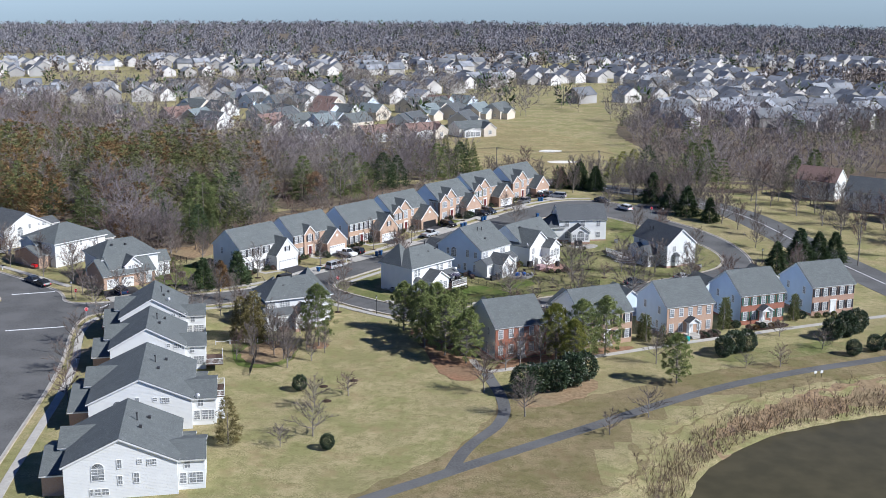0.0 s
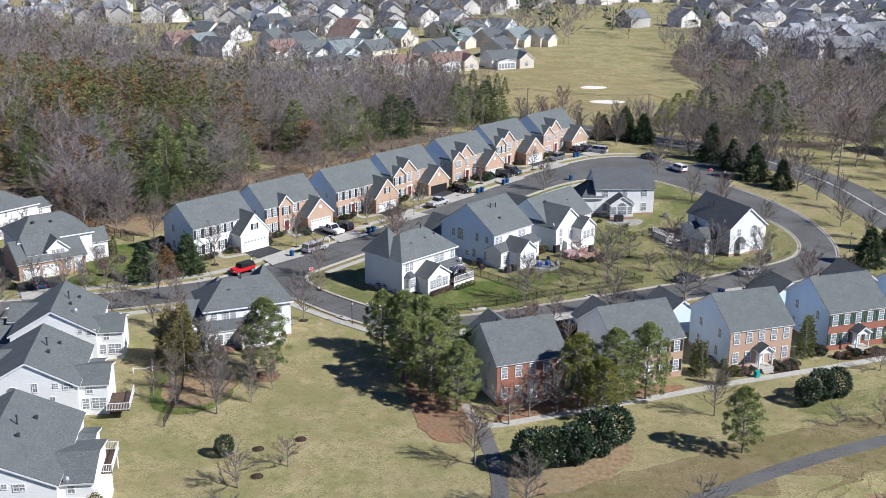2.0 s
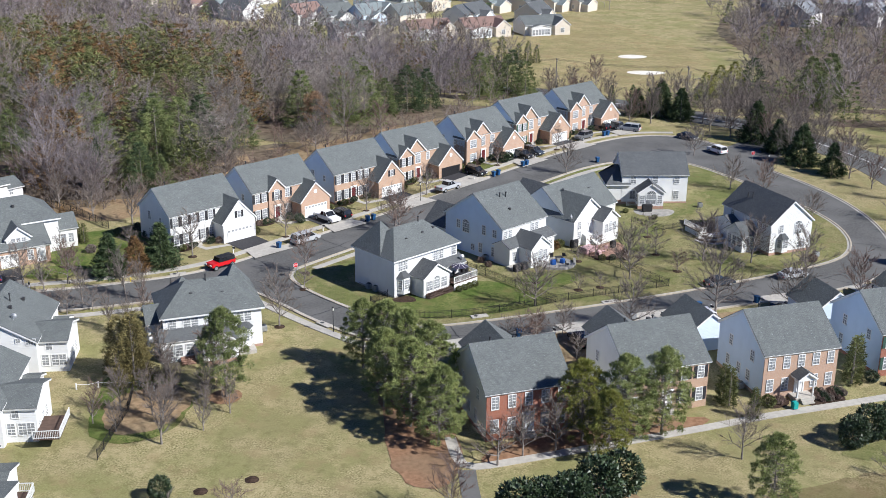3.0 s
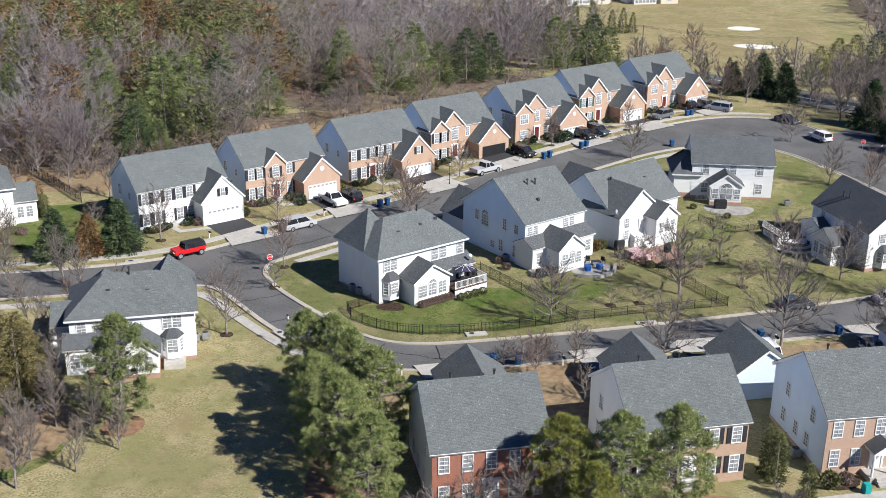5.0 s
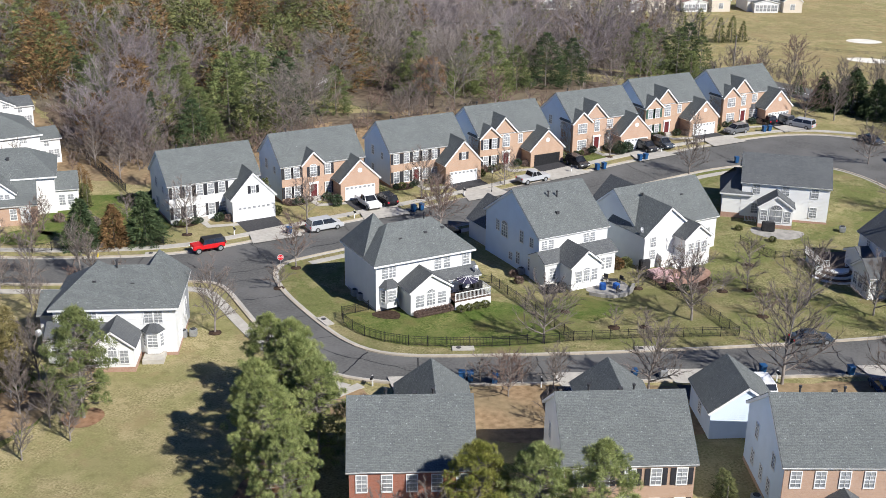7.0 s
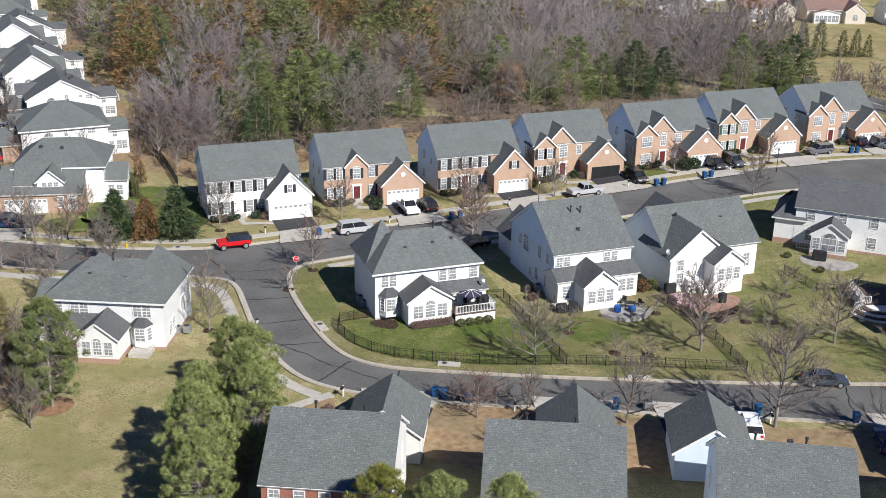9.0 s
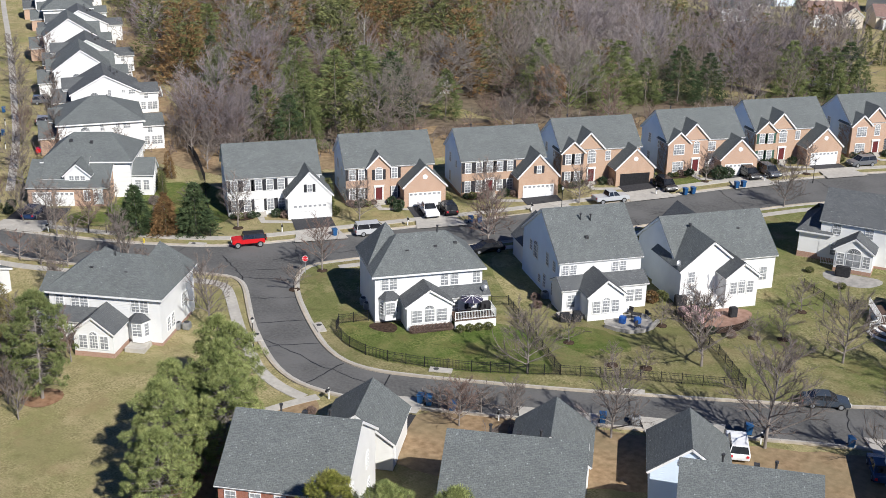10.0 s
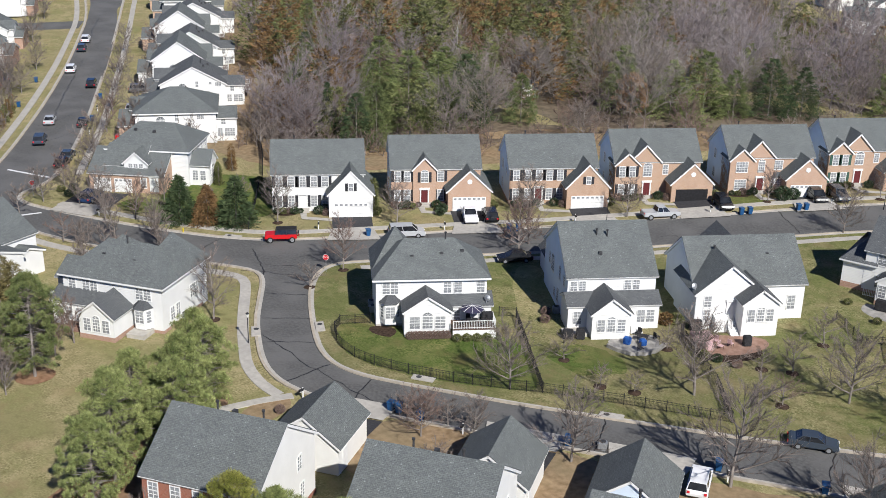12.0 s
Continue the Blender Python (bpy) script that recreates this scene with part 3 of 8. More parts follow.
patch("bed_portico", [(53.6, 116.6), (58.4, 118.8), (57.0, 122.4), (52.4, 120.4)], MULCH, 0.05, "dark mulch bed beside the portico", "mulch bed", rough=0.2)
patch("bed_portico_left", [(48.0, 115.6), (51.2, 117.0), (51.0, 119.6), (47.8, 118.4)], MULCH, 0.05, "dark mulch bed beside the portico", "mulch bed", rough=0.2)
patch("bed_red_house", [(64, 122.8), (73, 127), (72, 130), (63, 126)], MULCH, 0.05, "dark mulch bed before red brick house", "mulch bed", rough=0.3)
patch("bed_corner_house", [(-1.6, 141.6), (2.6, 142.0), (1.4, 144.6), (-1.2, 143.8)], MULCH, 0.085, "dark mulch bed beside the sun room", "mulch bed", rough=0.15)
patch("bed_patio", [(27.5, 163.5), (31.5, 164.8), (33.4, 170), (30.5, 171.5), (26.5, 166.8)], MULCH, 0.085, "brown shrub bed round patio", "mulch bed", rough=0.3)
patch("yard_row_back", [(-84, 165), (-66, 170), (-56, 170), (-48, 180), (-37, 195), (-27, 210), (-16, 225), (-5, 240), (6, 254), (12, 262), (6, 268), (-14, 252), (-30, 234), (-44, 214), (-54, 198), (-64, 188), (-76, 182), (-96, 196), (-120, 212), (-160, 240), (-168, 238), (-122, 206), (-98, 188)], YARD, 0.03, "brown leaf-strewn ground behind the row", "yard", rough=1.6, fine=8)
patch("yard_bare_a", [(15.8, 131.4), (17.6, 124.4), (21.5, 123.6), (29.6, 127.4), (28.2, 134.6), (22, 133.2)], YARD, 0.045, "bare brown front yard beside garage", "yard", rough=0.5)
patch("yard_bare_tan", [(3.6, 124.6), (5.4, 118.8), (8.4, 120.2), (6.8, 126.2)], YARD, 0.046, "bare tan verge beside the garage", "yard", rough=0.4)
patch("yard_strip", [(14.4, 130.4), (22, 134.2), (30, 137.7), (40, 142.1), (50, 147.4), (60, 153), (74, 160), (78, 153), (62, 144.5), (52, 138), (42, 132.5), (32, 126.5), (24, 121.5), (16, 121)], YARD, 0.042, "brown leaf-strewn ground behind brick houses", "yard", rough=0.5)
patch("yard_bare_b", [(32.6, 138.6), (33.8, 132.4), (41.4, 135.2), (40.4, 141.4)], YARD, 0.045, "bare brown front yard beside garage", "yard", rough=0.5)
patch("bank_brown", [(46, 72), (56, 84), (70, 94), (86, 101), (104, 110), (110, 104), (92, 93), (76, 85), (62, 74), (52, 62)], YARD, 0.03, "brown rough bank above the pond", "bank", rough=1.5)
patch("yard_bare_c", [(44, 144.3), (47, 138.5), (55, 143), (53, 149)], YARD, 0.045, "bare brown front yard beside garage", "yard", rough=0.5)
patch("meadow", [(0, 282), (-6, 300), (-9, 330), (-10, 362), (-2, 420), (10, 455), (28, 440), (50, 400), (62, 372), (60, 330), (44, 298), (26, 284)], FAIRWAY, 0.03, "open golf fairway of dormant grass", "fairway", rough=0.6, fine=12)
patch("fairway_east", [(126, 262), (136, 256), (160, 258), (200, 262), (240, 270), (240, 296), (200, 292), (160, 286), (136, 280)], FAIRWAY, 0.03, "strip of dormant fairway behind the road houses", "fairway", rough=0.6, fine=12)
for k, poly in enumerate(([(32, 360), (36, 358), (41, 360), (42, 364), (37, 366), (33, 364)], [(34, 334), (39, 331.5), (45, 333), (47, 337), (41, 338.5), (36, 337.5)])):
    patch("sand_bunker", poly, SAND, 0.06, "white sand bunker on the fairway", "bunker", rough=0.2)


def local(x, y, yaw, pts):
    c, s = math.cos(radians(yaw)), math.sin(radians(yaw))
    return [(x + c * a - s * b, y + s * a + c * b) for a, b in pts]


ROW = [(-40.5, 158.0), (-31.2, 172.7), (-20.0, 186.2), (-10.6, 199.2), (0.7, 212.5), (9.5, 226.2), (20.3, 240.4)]
patch("straw_lawn", local(-31.1, 171.7, 51.5, [(0.2, -2.4), (8.0, -4.4), (8.0, -8.6), (0.2, -8.6)]), FAIRWAY, 0.05, "dry straw-coloured front lawn", "lawn", rough=0.3)
for k, (hx, hy) in enumerate(ROW):
    deep = (-12.3, -12.5, -11.0, -9.8, -8.9, -9.9, -8.6)[k]
    patch("driveway", local(hx, hy, 51.5, [(8.5, -2.9), (8.5, deep + 3.4), (14.2, deep + 3.4), (14.2, -2.9)]), DRIVE, 0.055, "dark asphalt driveway", "driveway", soft=False)
    patch("driveway_apron", local(hx, hy, 51.5, [(8.4, deep + 3.4), (7.6, deep - 0.3), (15.0, deep - 0.3), (14.3, deep + 3.4)]), CONCRETE, 0.185, "pale concrete driveway apron", "driveway", soft=False)
    patch("entry_walk", local(hx, hy, 51.5, [(3.9, -0.9), (4.9, -0.9), (4.9, -2.6), (8.5, -3.6), (8.5, -4.6), (4.2, -3.6)]), CONCRETE, 0.06, "concrete entry walk to the front door", "walk", soft=False)
    patch("front_bed", local(hx, hy, 51.5, [(0.1, -0.2), (3.6, -0.2), (3.6, -1.7), (1.8, -2.2), (0.1, -1.6)]), MULCH, 0.065, "dark mulch bed along the front wall", "mulch bed", rough=0.1)
for gx, gy, yaw, ln in ((14.0, 117.2, 27, 9.0), (29.4, 124.6, 27, 9.6), (39.8, 130.2, 27, 9.6), (57.5, 140.5, 25, 8.5), (70.5, 147.5, 24, 7.5)):
    patch("driveway", local(gx, gy, yaw, [(0.3, 6.6), (6.4, 6.6), (6.8, ln + 1.2), (-0.2, ln + 1.2)]), DRIVE, 0.055, "dark asphalt driveway behind brick house", "driveway", soft=False)
    patch("driveway_apron", local(gx, gy, yaw, [(-0.2, ln + 1.2), (6.8, ln + 1.2), (7.4, ln + 4.4), (-0.8, ln + 4.4)]), CONCRETE, 0.185, "pale concrete driveway apron", "driveway", soft=False)
patch("driveway", [(-66.6, 141.8), (-60.8, 146.6), (-57.4, 141.6), (-63.6, 137.4)], DRIVE, 0.055, "dark asphalt driveway with parked car", "driveway", soft=False)
patch("driveway_apron", [(-63.6, 137.4), (-57.4, 141.6), (-55.2, 137.2), (-61.6, 134.2)], CONCRETE, 0.185, "pale concrete driveway apron", "driveway", soft=False)
# sealed cracks in the asphalt
crack = random.Random(5)
CRACKS = [((-25, 141.5), (-16.5, 147.2)), ((-24.5, 144.6), (-19, 150)), ((-30, 147), (-21, 142.6)), ((-33, 139.5), (-36.5, 146)), ((-17.2, 139.6), (-12.6, 143.6)), ((-6.3, 131), (-2.4, 135.6)), ((-11.5, 134.8), (-7.6, 138.9)), ((2.4, 127.2), (2.8, 133.3)), ((10.6, 129), (8.4, 134.4)), ((22.4, 134.6), (19.4, 139.8)), ((33, 139.8), (29.6, 145.6)), ((43, 145.4), (40, 151.6)), ((51, 150), (48.4, 156.6)), ((-27, 157), (-20, 151)), ((-19.5, 168.4), (-12.5, 163)), ((-10.5, 182), (-3, 176.6)), ((0, 197.4), (7.4, 191.6)), ((10, 211.6), (17, 206)), ((20, 225), (27, 219)), ((-46, 141), (-44, 132.4)), ((-8, 132.2), (12, 131.2)), ((12, 131.2), (40, 146))]
CRACKS += [((-24, 150), (-8, 174)), ((-8, 174), (10, 201)), ((-66, 131), (-58, 108)), ((-69, 122), (-62, 118)), ((-66, 104), (-59, 102)), ((-74, 128), (-66, 126)), ((-86, 152), (-78, 140)), ((-98, 158), (-94, 148)), ((-110, 166), (-105, 154)), ((-122, 174), (-118, 162)), ((-102, 154), (-140, 180)), ((-140, 180), (-190, 213)), ((66, 160), (60, 163)), ((76, 178), (70.2, 179)), ((58, 157), (70, 168))]
for a, b in CRACKS:
    a, b = Vector(a), Vector(b)
    n = max(4, int((b - a).length / 0.7))
    side = Vector((-(b - a).y, (b - a).x)).normalized()
    mid, drift = [], 0.0
    for k in range(n + 1):
        drift = drift * 0.7 + crack.uniform(-0.22, 0.22)
        mid.append(a.lerp(b, k / n) + side * drift)
    verts, w = [], 0.055
    for p in mid:
        ww = w * crack.uniform(0.7, 1.5)
        verts += [(*(p - side * ww), gz(*p) + 0.036), (*(p + side * ww), gz(*p) + 0.036)]
    faces = [(2 * k, 2 * k + 2, 2 * k + 3, 2 * k + 1) for k in range(n)]
    tagged(part("crack_seal", (verts, [], faces), TAR), "dark tar seam sealing a street crack", "crack seal", "crack seals", kind="structure")
for a, b in (((-62.5, 130.2), (-61.6, 133.0)), ((-84, 138.5), (-76, 141.5)), ((-75, 114.2), (-64.6, 117.6))):
    a, b = Vector(a), Vector(b)
    side = Vector((-(b - a).y, (b - a).x)).normalized() * 0.25
    tagged(part("stop_line", ([(*(a - side), 0.037), (*(b - side), 0.037), (*(b + side), 0.037), (*(a + side), 0.037)], [], [(0, 1, 2, 3)]), TRIM), "white painted stop line on the street", "road marking", kind="structure")

# ---- house kit: local x along the front, y to the back, front wall at y = 0 ----
FACE = {"f": 0, "r": 90, "b": 180, "l": -90}
MESHES = {}


def slope_slab(bm, a, b, c, d, th, uv=True):
    """A sloping slab over the quad a b (eave) c d (ridge), th thick downwards, with shingle coordinates on top."""
    a, b, c, d = map(Vector, (a, b, c, d))
    n = (b - a).cross(d - a).normalized()
    if n.z < 0:
        n = -n
    top = [bm.verts.new(p) for p in (a, b, c, d)]
    low = [bm.verts.new(p - n * th) for p in (a, b, c, d)]
    f = bm.faces.new(top)
    bm.faces.new(low[::-1])
    for k in range(4):
        bm.faces.new((top[k], low[k], low[(k + 1) % 4], top[(k + 1) % 4]))
    if uv:
        lay = bm.loops.layers.uv.verify()
        ex = (b - a).normalized()
        ey = n.cross(ex)
        for loop in f.loops:
            loop[lay].uv = ((loop.vert.co - a).dot(ex), (loop.vert.co - a).dot(ey))


def gable(h, x0, x1, y0, y1, he, rise, axis, wall, roof=None, ov=0.35, z0=0.0, rake=0.25, name="wall", front=None):
    """A wing with a gable roof; the ridge runs along axis. front: another material for the front wall face."""
    roof = roof or ROOF
    bm = bmesh.new()
    if axis == "x":
        ym, s = (y0 + y1) / 2, rise / ((y1 - y0) / 2)
        prism(bm, [(x0, y0, z0), (x0, y1, z0), (x0, y1, he), (x0, ym, he + rise), (x0, y0, he)], (x1 - x0, 0, 0))
        slopes = [((x0 - rake, y0 - ov, he - ov * s), (x1 + rake, y0 - ov, he - ov * s), (x1 + rake, ym, he + rise), (x0 - rake, ym, he + rise)),
                  ((x1 + rake, y1 + ov, he - ov * s), (x0 - rake, y1 + ov, he - ov * s), (x0 - rake, ym, he + rise), (x1 + rake, ym, he + rise))]
    else:
        xm, s = (x0 + x1) / 2, rise / ((x1 - x0) / 2)
        prism(bm, [(x0, y0, z0), (x1, y0, z0), (x1, y0, he), (xm, y0, he + rise), (x0, y0, he)], (0, y1 - y0, 0))
        slopes = [((x0 - ov, y1 + rake, he - ov * s), (x0 - ov, y0 - rake, he - ov * s), (xm, y0 - rake, he + rise), (xm, y1 + rake, he + rise)),
                  ((x1 + ov, y0 - rake, he - ov * s), (x1 + ov, y1 + rake, he - ov * s), (xm, y1 + rake, he + rise), (xm, y0 - rake, he + rise))]
    bmesh.ops.recalc_face_normals(bm, faces=bm.faces[:])
    part(name, bm, wall, h)
    up = Vector((0, 0, 0.17))
    bm, tr = bmesh.new(), bmesh.new()
    for q in slopes:
        slope_slab(bm, *[Vector(p) + up for p in q], 0.07)
        slope_slab(tr, *[Vector(p) + Vector((0, 0, 0.095)) for p in q], 0.22, False)
    bmesh.ops.recalc_face_normals(bm, faces=bm.faces[:])
    bmesh.ops.recalc_face_normals(tr, faces=tr.faces[:])
    r = part("roof", bm, roof, h)
    part("fascia", tr, TRIM, r)
    if front and axis == "x":
        panel(h, x0 - 0.02, x1 + 0.02, z0, he - 0.05, y0, front)
    return r


def panel(h, x0, x1, z0, z1, y, mat, name="brick_front", gable_rise=0.0):
    """A facing skin 0.1 m proud of the front wall at y."""
    bm = bmesh.new()
    poly = [(x0, y, z0), (x1, y, z0), (x1, y, z1)] + ([((x0 + x1) / 2, y, z1 + gable_rise)] if gable_rise else []) + [(x0, y, z1)]
    prism(bm, poly, (0, -0.1, 0))
    bmesh.ops.recalc_face_normals(bm, faces=bm.faces[:])
    return part(name, bm, mat, h)


def hip(h, x0, x1, y0, y1, he, rise, wall, roof=None, ov=0.45, inset=None, z0=0.0, name="wall"):
    """A block with a hipped roof; the ridge runs along x (a point where inset reaches the middle)."""
    roof = roof or ROOF
    bm = bmesh.new()
    box(bm, x0, x1, y0, y1, z0, he)
    part(name, bm, wall, h)
    ym = (y0 + y1) / 2
    ins = inset if inset is not None else (y1 - y0) / 2
    a, b = x0 - ov, x1 + ov
    c, d = y0 - ov, y1 + ov
    z = he - 0.02
    r0, r1 = (x0 + ins, ym, he + rise), (x1 - ins, ym, he + rise)
    bm = bmesh.new()
    lay = bm.loops.layers.uv.verify()
    for q in (((a, c, z), (b, c, z), r1, r0), ((b, d, z), (a, d, z), r0, r1), ((b, c, z), (b, d, z), r1), ((a, d, z), (a, c, z), r0)):
        q = [Vector(p) + Vector((0, 0, 0.12)) for p in q]
        if len(q) == 4 and (q[2] - q[3]).length < 0.05:
            q = q[:3]
        f = bm.faces.new([bm.verts.new(p) for p in q])
        ex = (q[1] - q[0]).normalized()
        ey = (q[1] - q[0]).cross(q[2] - q[0]).normalized().cross(ex)
        for loop in f.loops:
            loop[lay].uv = ((loop.vert.co - q[0]).dot(ex), (loop.vert.co - q[0]).dot(ey))
    bmesh.ops.remove_doubles(bm, verts=bm.verts[:], dist=0.001)
    r = part("roof", bm, roof, h)
    tr = bmesh.new()
    box(tr, a + 0.02, b - 0.02, c + 0.02, d - 0.02, he - 0.14, he + 0.09)
    part("fascia", tr, TRIM, r)
    return r


def lattice(bm, xs, zs, solid, y0, y1):
    """One connected grille: the cells of a grid for which solid(i, k) holds, from y0 (front) to y1."""
    nx, nz = len(xs) - 1, len(zs) - 1
    on = [[0 <= i < nx and 0 <= k < nz and solid(i, k) for k in range(-1, nz + 1)] for i in range(-1, nx + 1)]
    made = {}

    def corner(i, k, y):
        if (i, k, y) not in made:
            made[i, k, y] = bm.verts.new((xs[i], y, zs[k]))
        return made[i, k, y]

    for i in range(nx):
        for k in range(nz):
            if not on[i + 1][k + 1]:
                continue
            bm.faces.new([corner(i, k, y0), corner(i + 1, k, y0), corner(i + 1, k + 1, y0), corner(i, k + 1, y0)])
            for di, dk, p, q in ((-1, 0, (i, k + 1), (i, k)), (1, 0, (i + 1, k), (i + 1, k + 1)), (0, -1, (i, k), (i + 1, k)), (0, 1, (i + 1, k + 1), (i, k + 1))):
                if not on[i + 1 + di][k + 1 + dk]:
                    bm.faces.new([corner(*q, y0), corner(*p, y0), corner(*p, y1), corner(*q, y1)])


def window_mesh(w, hh, cols, rows, arch):
    key = (round(w, 2), round(hh, 2), cols, rows, arch)
    if key in MESHES:
        return MESHES[key]
    fr, gl = bmesh.new(), bmesh.new()
    t = 0.08
    xs, zs = [-w / 2 - t, -w / 2], [-t - 0.03, 0]
    for k in range(1, cols):
        x = -w / 2 + w * k / cols
        xs += [x - 0.016, x + 0.016]
    for k in range(1, rows):
        z, q = hh * k / rows, 0.032 if 2 * k == rows else 0.014
        zs += [z - q, z + q]
    xs += [w / 2, w / 2 + t]
    zs += [hh, hh + t]
    lattice(fr, xs, zs, lambda i, k: i % 2 == 0 or k % 2 == 0, -0.07, 0.02)
    box(gl, -w / 2, w / 2, -0.03, 0.0, 0, hh)
    if arch:
        n, r = 10, w / 2
        pts = [(r * math.cos(math.pi * k / n), hh + t + r * arch * math.sin(math.pi * k / n)) for k in range(n + 1)]
        prism(gl, [(x, 0.0, z) for x, z in pts], (0, -0.03, 0))
        for k in range(n):
            (xa, za), (xb, zb) = pts[k], pts[k + 1]
            s = 1 + t / r
            ha, hb = hh + t + (za - hh - t) * s, hh + t + (zb - hh - t) * s
            prism(fr, [(xa, 0.02, za), (xb, 0.02, zb), (xb * s, 0.02, hb), (xa * s, 0.02, ha)], (0, -0.09, 0))
        for k in (3, 5, 7):
            tube(fr, (0, -0.035, hh + t), (pts[k][0], -0.035, pts[k][1]), 0.02, n=4)
    out = []
    for nm, bm in (("window", fr), ("pane", gl)):
        bmesh.ops.recalc_face_normals(bm, faces=bm.faces[:])
        me = bpy.data.meshes.new(nm)
        bm.to_mesh(me)
        bm.free()
        out.append(me)
    MESHES[key] = out
    return out


def box_mesh(name, x0, x1, y0, y1, z0, z1):
    key = (name, x0, x1, y0, y1, z0, z1)
    if key not in MESHES:
        bm = bmesh.new()
        box(bm, x0, x1, y0, y1, z0, z1)
        me = bpy.data.meshes.new(name)
        bm.to_mesh(me)
        bm.free()
        MESHES[key] = me
    return MESHES[key]


def window(h, x, y, z, face="f", w=0.9, hh=1.5, cols=2, rows=4, arch=0.0, shutter=None):
    fr, gl = window_mesh(w, hh, cols, rows, arch)
    m = pose(x, y, z, 0, 0, FACE[face])
    ob = share("window", fr, TRIM, h, m=m)
    share("pane", gl, GLASS, ob)
    if shutter:
        for s in (-1, 1):
            me = box_mesh("shutter" + shutter.name, -0.2, 0.2, -0.06, 0.02, -0.05, hh + 0.05)
            share("shutter", me, shutter, h, m=m @ pose(s * (w / 2 + 0.32), 0, 0))
    return ob


def door(h, x, y, z, face="f", w=0.95, hh=2.1, mat=None, surround=True):
    m = pose(x, y, z, 0, 0, FACE[face])
    ob = share("door", box_mesh("door" + (mat or TRIM).name, -w / 2, w / 2, -0.06, 0.02, 0, hh), mat or TRIM, h, m=m)
    if surround:
        bm = bmesh.new()
        box(bm, -w / 2 - 0.2, -w / 2 - 0.02, -0.12, 0.02, 0, hh + 0.1)
        box(bm, w / 2 + 0.02, w / 2 + 0.2, -0.12, 0.02, 0, hh + 0.1)
        box(bm, -w / 2 - 0.3, w / 2 + 0.3, -0.16, 0.02, hh + 0.1, hh + 0.4)
        part("door_surround", bm, TRIM, ob)
    return ob


def garage_door(h, x, y, z, face="f", w=4.9, hh=2.15):
    m = pose(x, y, z, 0, 0, FACE[face])
    bm = bmesh.new()
    for k in range(4):
        box(bm, -w / 2, w / 2, -0.06, 0.02, hh * k / 4 + 0.012, hh * (k + 1) / 4 - 0.012)
    ob = part("garage_door", bm, TRIM, h, "white sectional garage door", m)
    n = int(w / 0.62)
    for k in range(n):
        me = box_mesh("lite", -0.2, 0.2, -0.075, -0.05, 0, 0.28)
        share("lite", me, GLASS, ob, m=pose(-w / 2 + w * (k + 0.5) / n, 0, hh * 0.8))
    return ob


def bay(h, x, y, z, face="f", w=2.2, d=0.75, hh=2.5, roof=None, down=False, wall=None):
    """A three-sided bay with its own little roof."""
    m = pose(x, y, z, 0, 0, FACE[face])
    bm = bmesh.new()
    c = w / 2 - 0.55
    poly = [(-w / 2, 0.02), (-c, -d), (c, -d), (w / 2, 0.02)]
    prism(bm, [(p[0], p[1], 0) for p in poly], (0, 0, hh))
    bmesh.ops.recalc_face_normals(bm, faces=bm.faces[:])
    ob = part("bay", bm, wall or TRIM, h, m=m)
    bm = bmesh.new()
    lo = [bm.verts.new((p[0] * 1.12, p[1] * 1.2 if p[1] < 0 else p[1], hh)) for p in poly]
    up = [bm.verts.new((p[0] * 0.45, p[1] * 0.12 if p[1] < 0 else p[1], hh + 0.75)) for p in poly]
    for k in range(3):
        bm.faces.new((lo[k], lo[k + 1], up[k + 1], up[k]))
    bm.faces.new(lo[::-1])
    bm.faces.new(up)
    bmesh.ops.recalc_face_normals(bm, faces=bm.faces[:])
    part("bay_roof", bm, roof or ROOF_DARK, ob)
    fr, gl = window_mesh(1.0, 1.4, 2, 4, 0)
    q = share("window", fr, TRIM, h, m=m @ pose(0, -d, 0.75))
    share("pane", gl, GLASS, q)
    ang = math.degrees(math.atan2(d + 0.02, w / 2 - c))
    fr, gl = window_mesh(0.55, 1.4, 1, 4, 0)
    for s in (-1, 1):
        q = share("window", fr, TRIM, h, m=m @ pose(s * (w / 2 + c) / 2, -d / 2, 0.75, 0, 0, s * ang))
        share("pane", gl, GLASS, q)
    return ob


def vents(h, spots):
    """Pipes and box vents on a roof."""
    for x, y, z, tall in spots:
        bm = bmesh.new()
        if tall:
            tube(bm, (x, y, z - 0.3), (x, y, z + 0.75), 0.09)
            tube(bm, (x, y, z + 0.75), (x, y, z + 0.9), 0.15)
        else:
            box(bm, x - 0.2, x + 0.2, y - 0.2, y + 0.2, z - 0.15, z + 0.22)
        part("roof_vent", bm, DARKMETAL, h)


def dish(h, x, y, z, yaw):
    bm = bmesh.new()
    bmesh.ops.create_cone(bm, segments=16, radius1=0.05, radius2=0.36, depth=0.12, cap_ends=True, matrix=pose(0, -0.2, 0.45, 110))
    tube(bm, (0, 0, 0), (0, -0.15, 0.42), 0.03)
    part("satellite_dish", bm, STEEL, h, "pale grey satellite dish", pose(x, y, z, 0, 0, yaw))


def steps(h, x, y, z, face, w=1.6, n=5, mat=None, rise=0.18, run=0.28):
    bm = bmesh.new()
    poly = [(-w / 2, 0, 0), (-w / 2, -run * n, 0)]
    for k in range(n):
        poly += [(-w / 2, -run * (n - k), rise * (k + 1)), (-w / 2, -run * (n - k - 1), rise * (k + 1))]
    prism(bm, poly, (w, 0, 0))
    bmesh.ops.recalc_face_normals(bm, faces=bm.faces[:])
    return part("steps", bm, mat or CONCRETE, h, m=pose(x, y, z, 0, 0, FACE[face]))


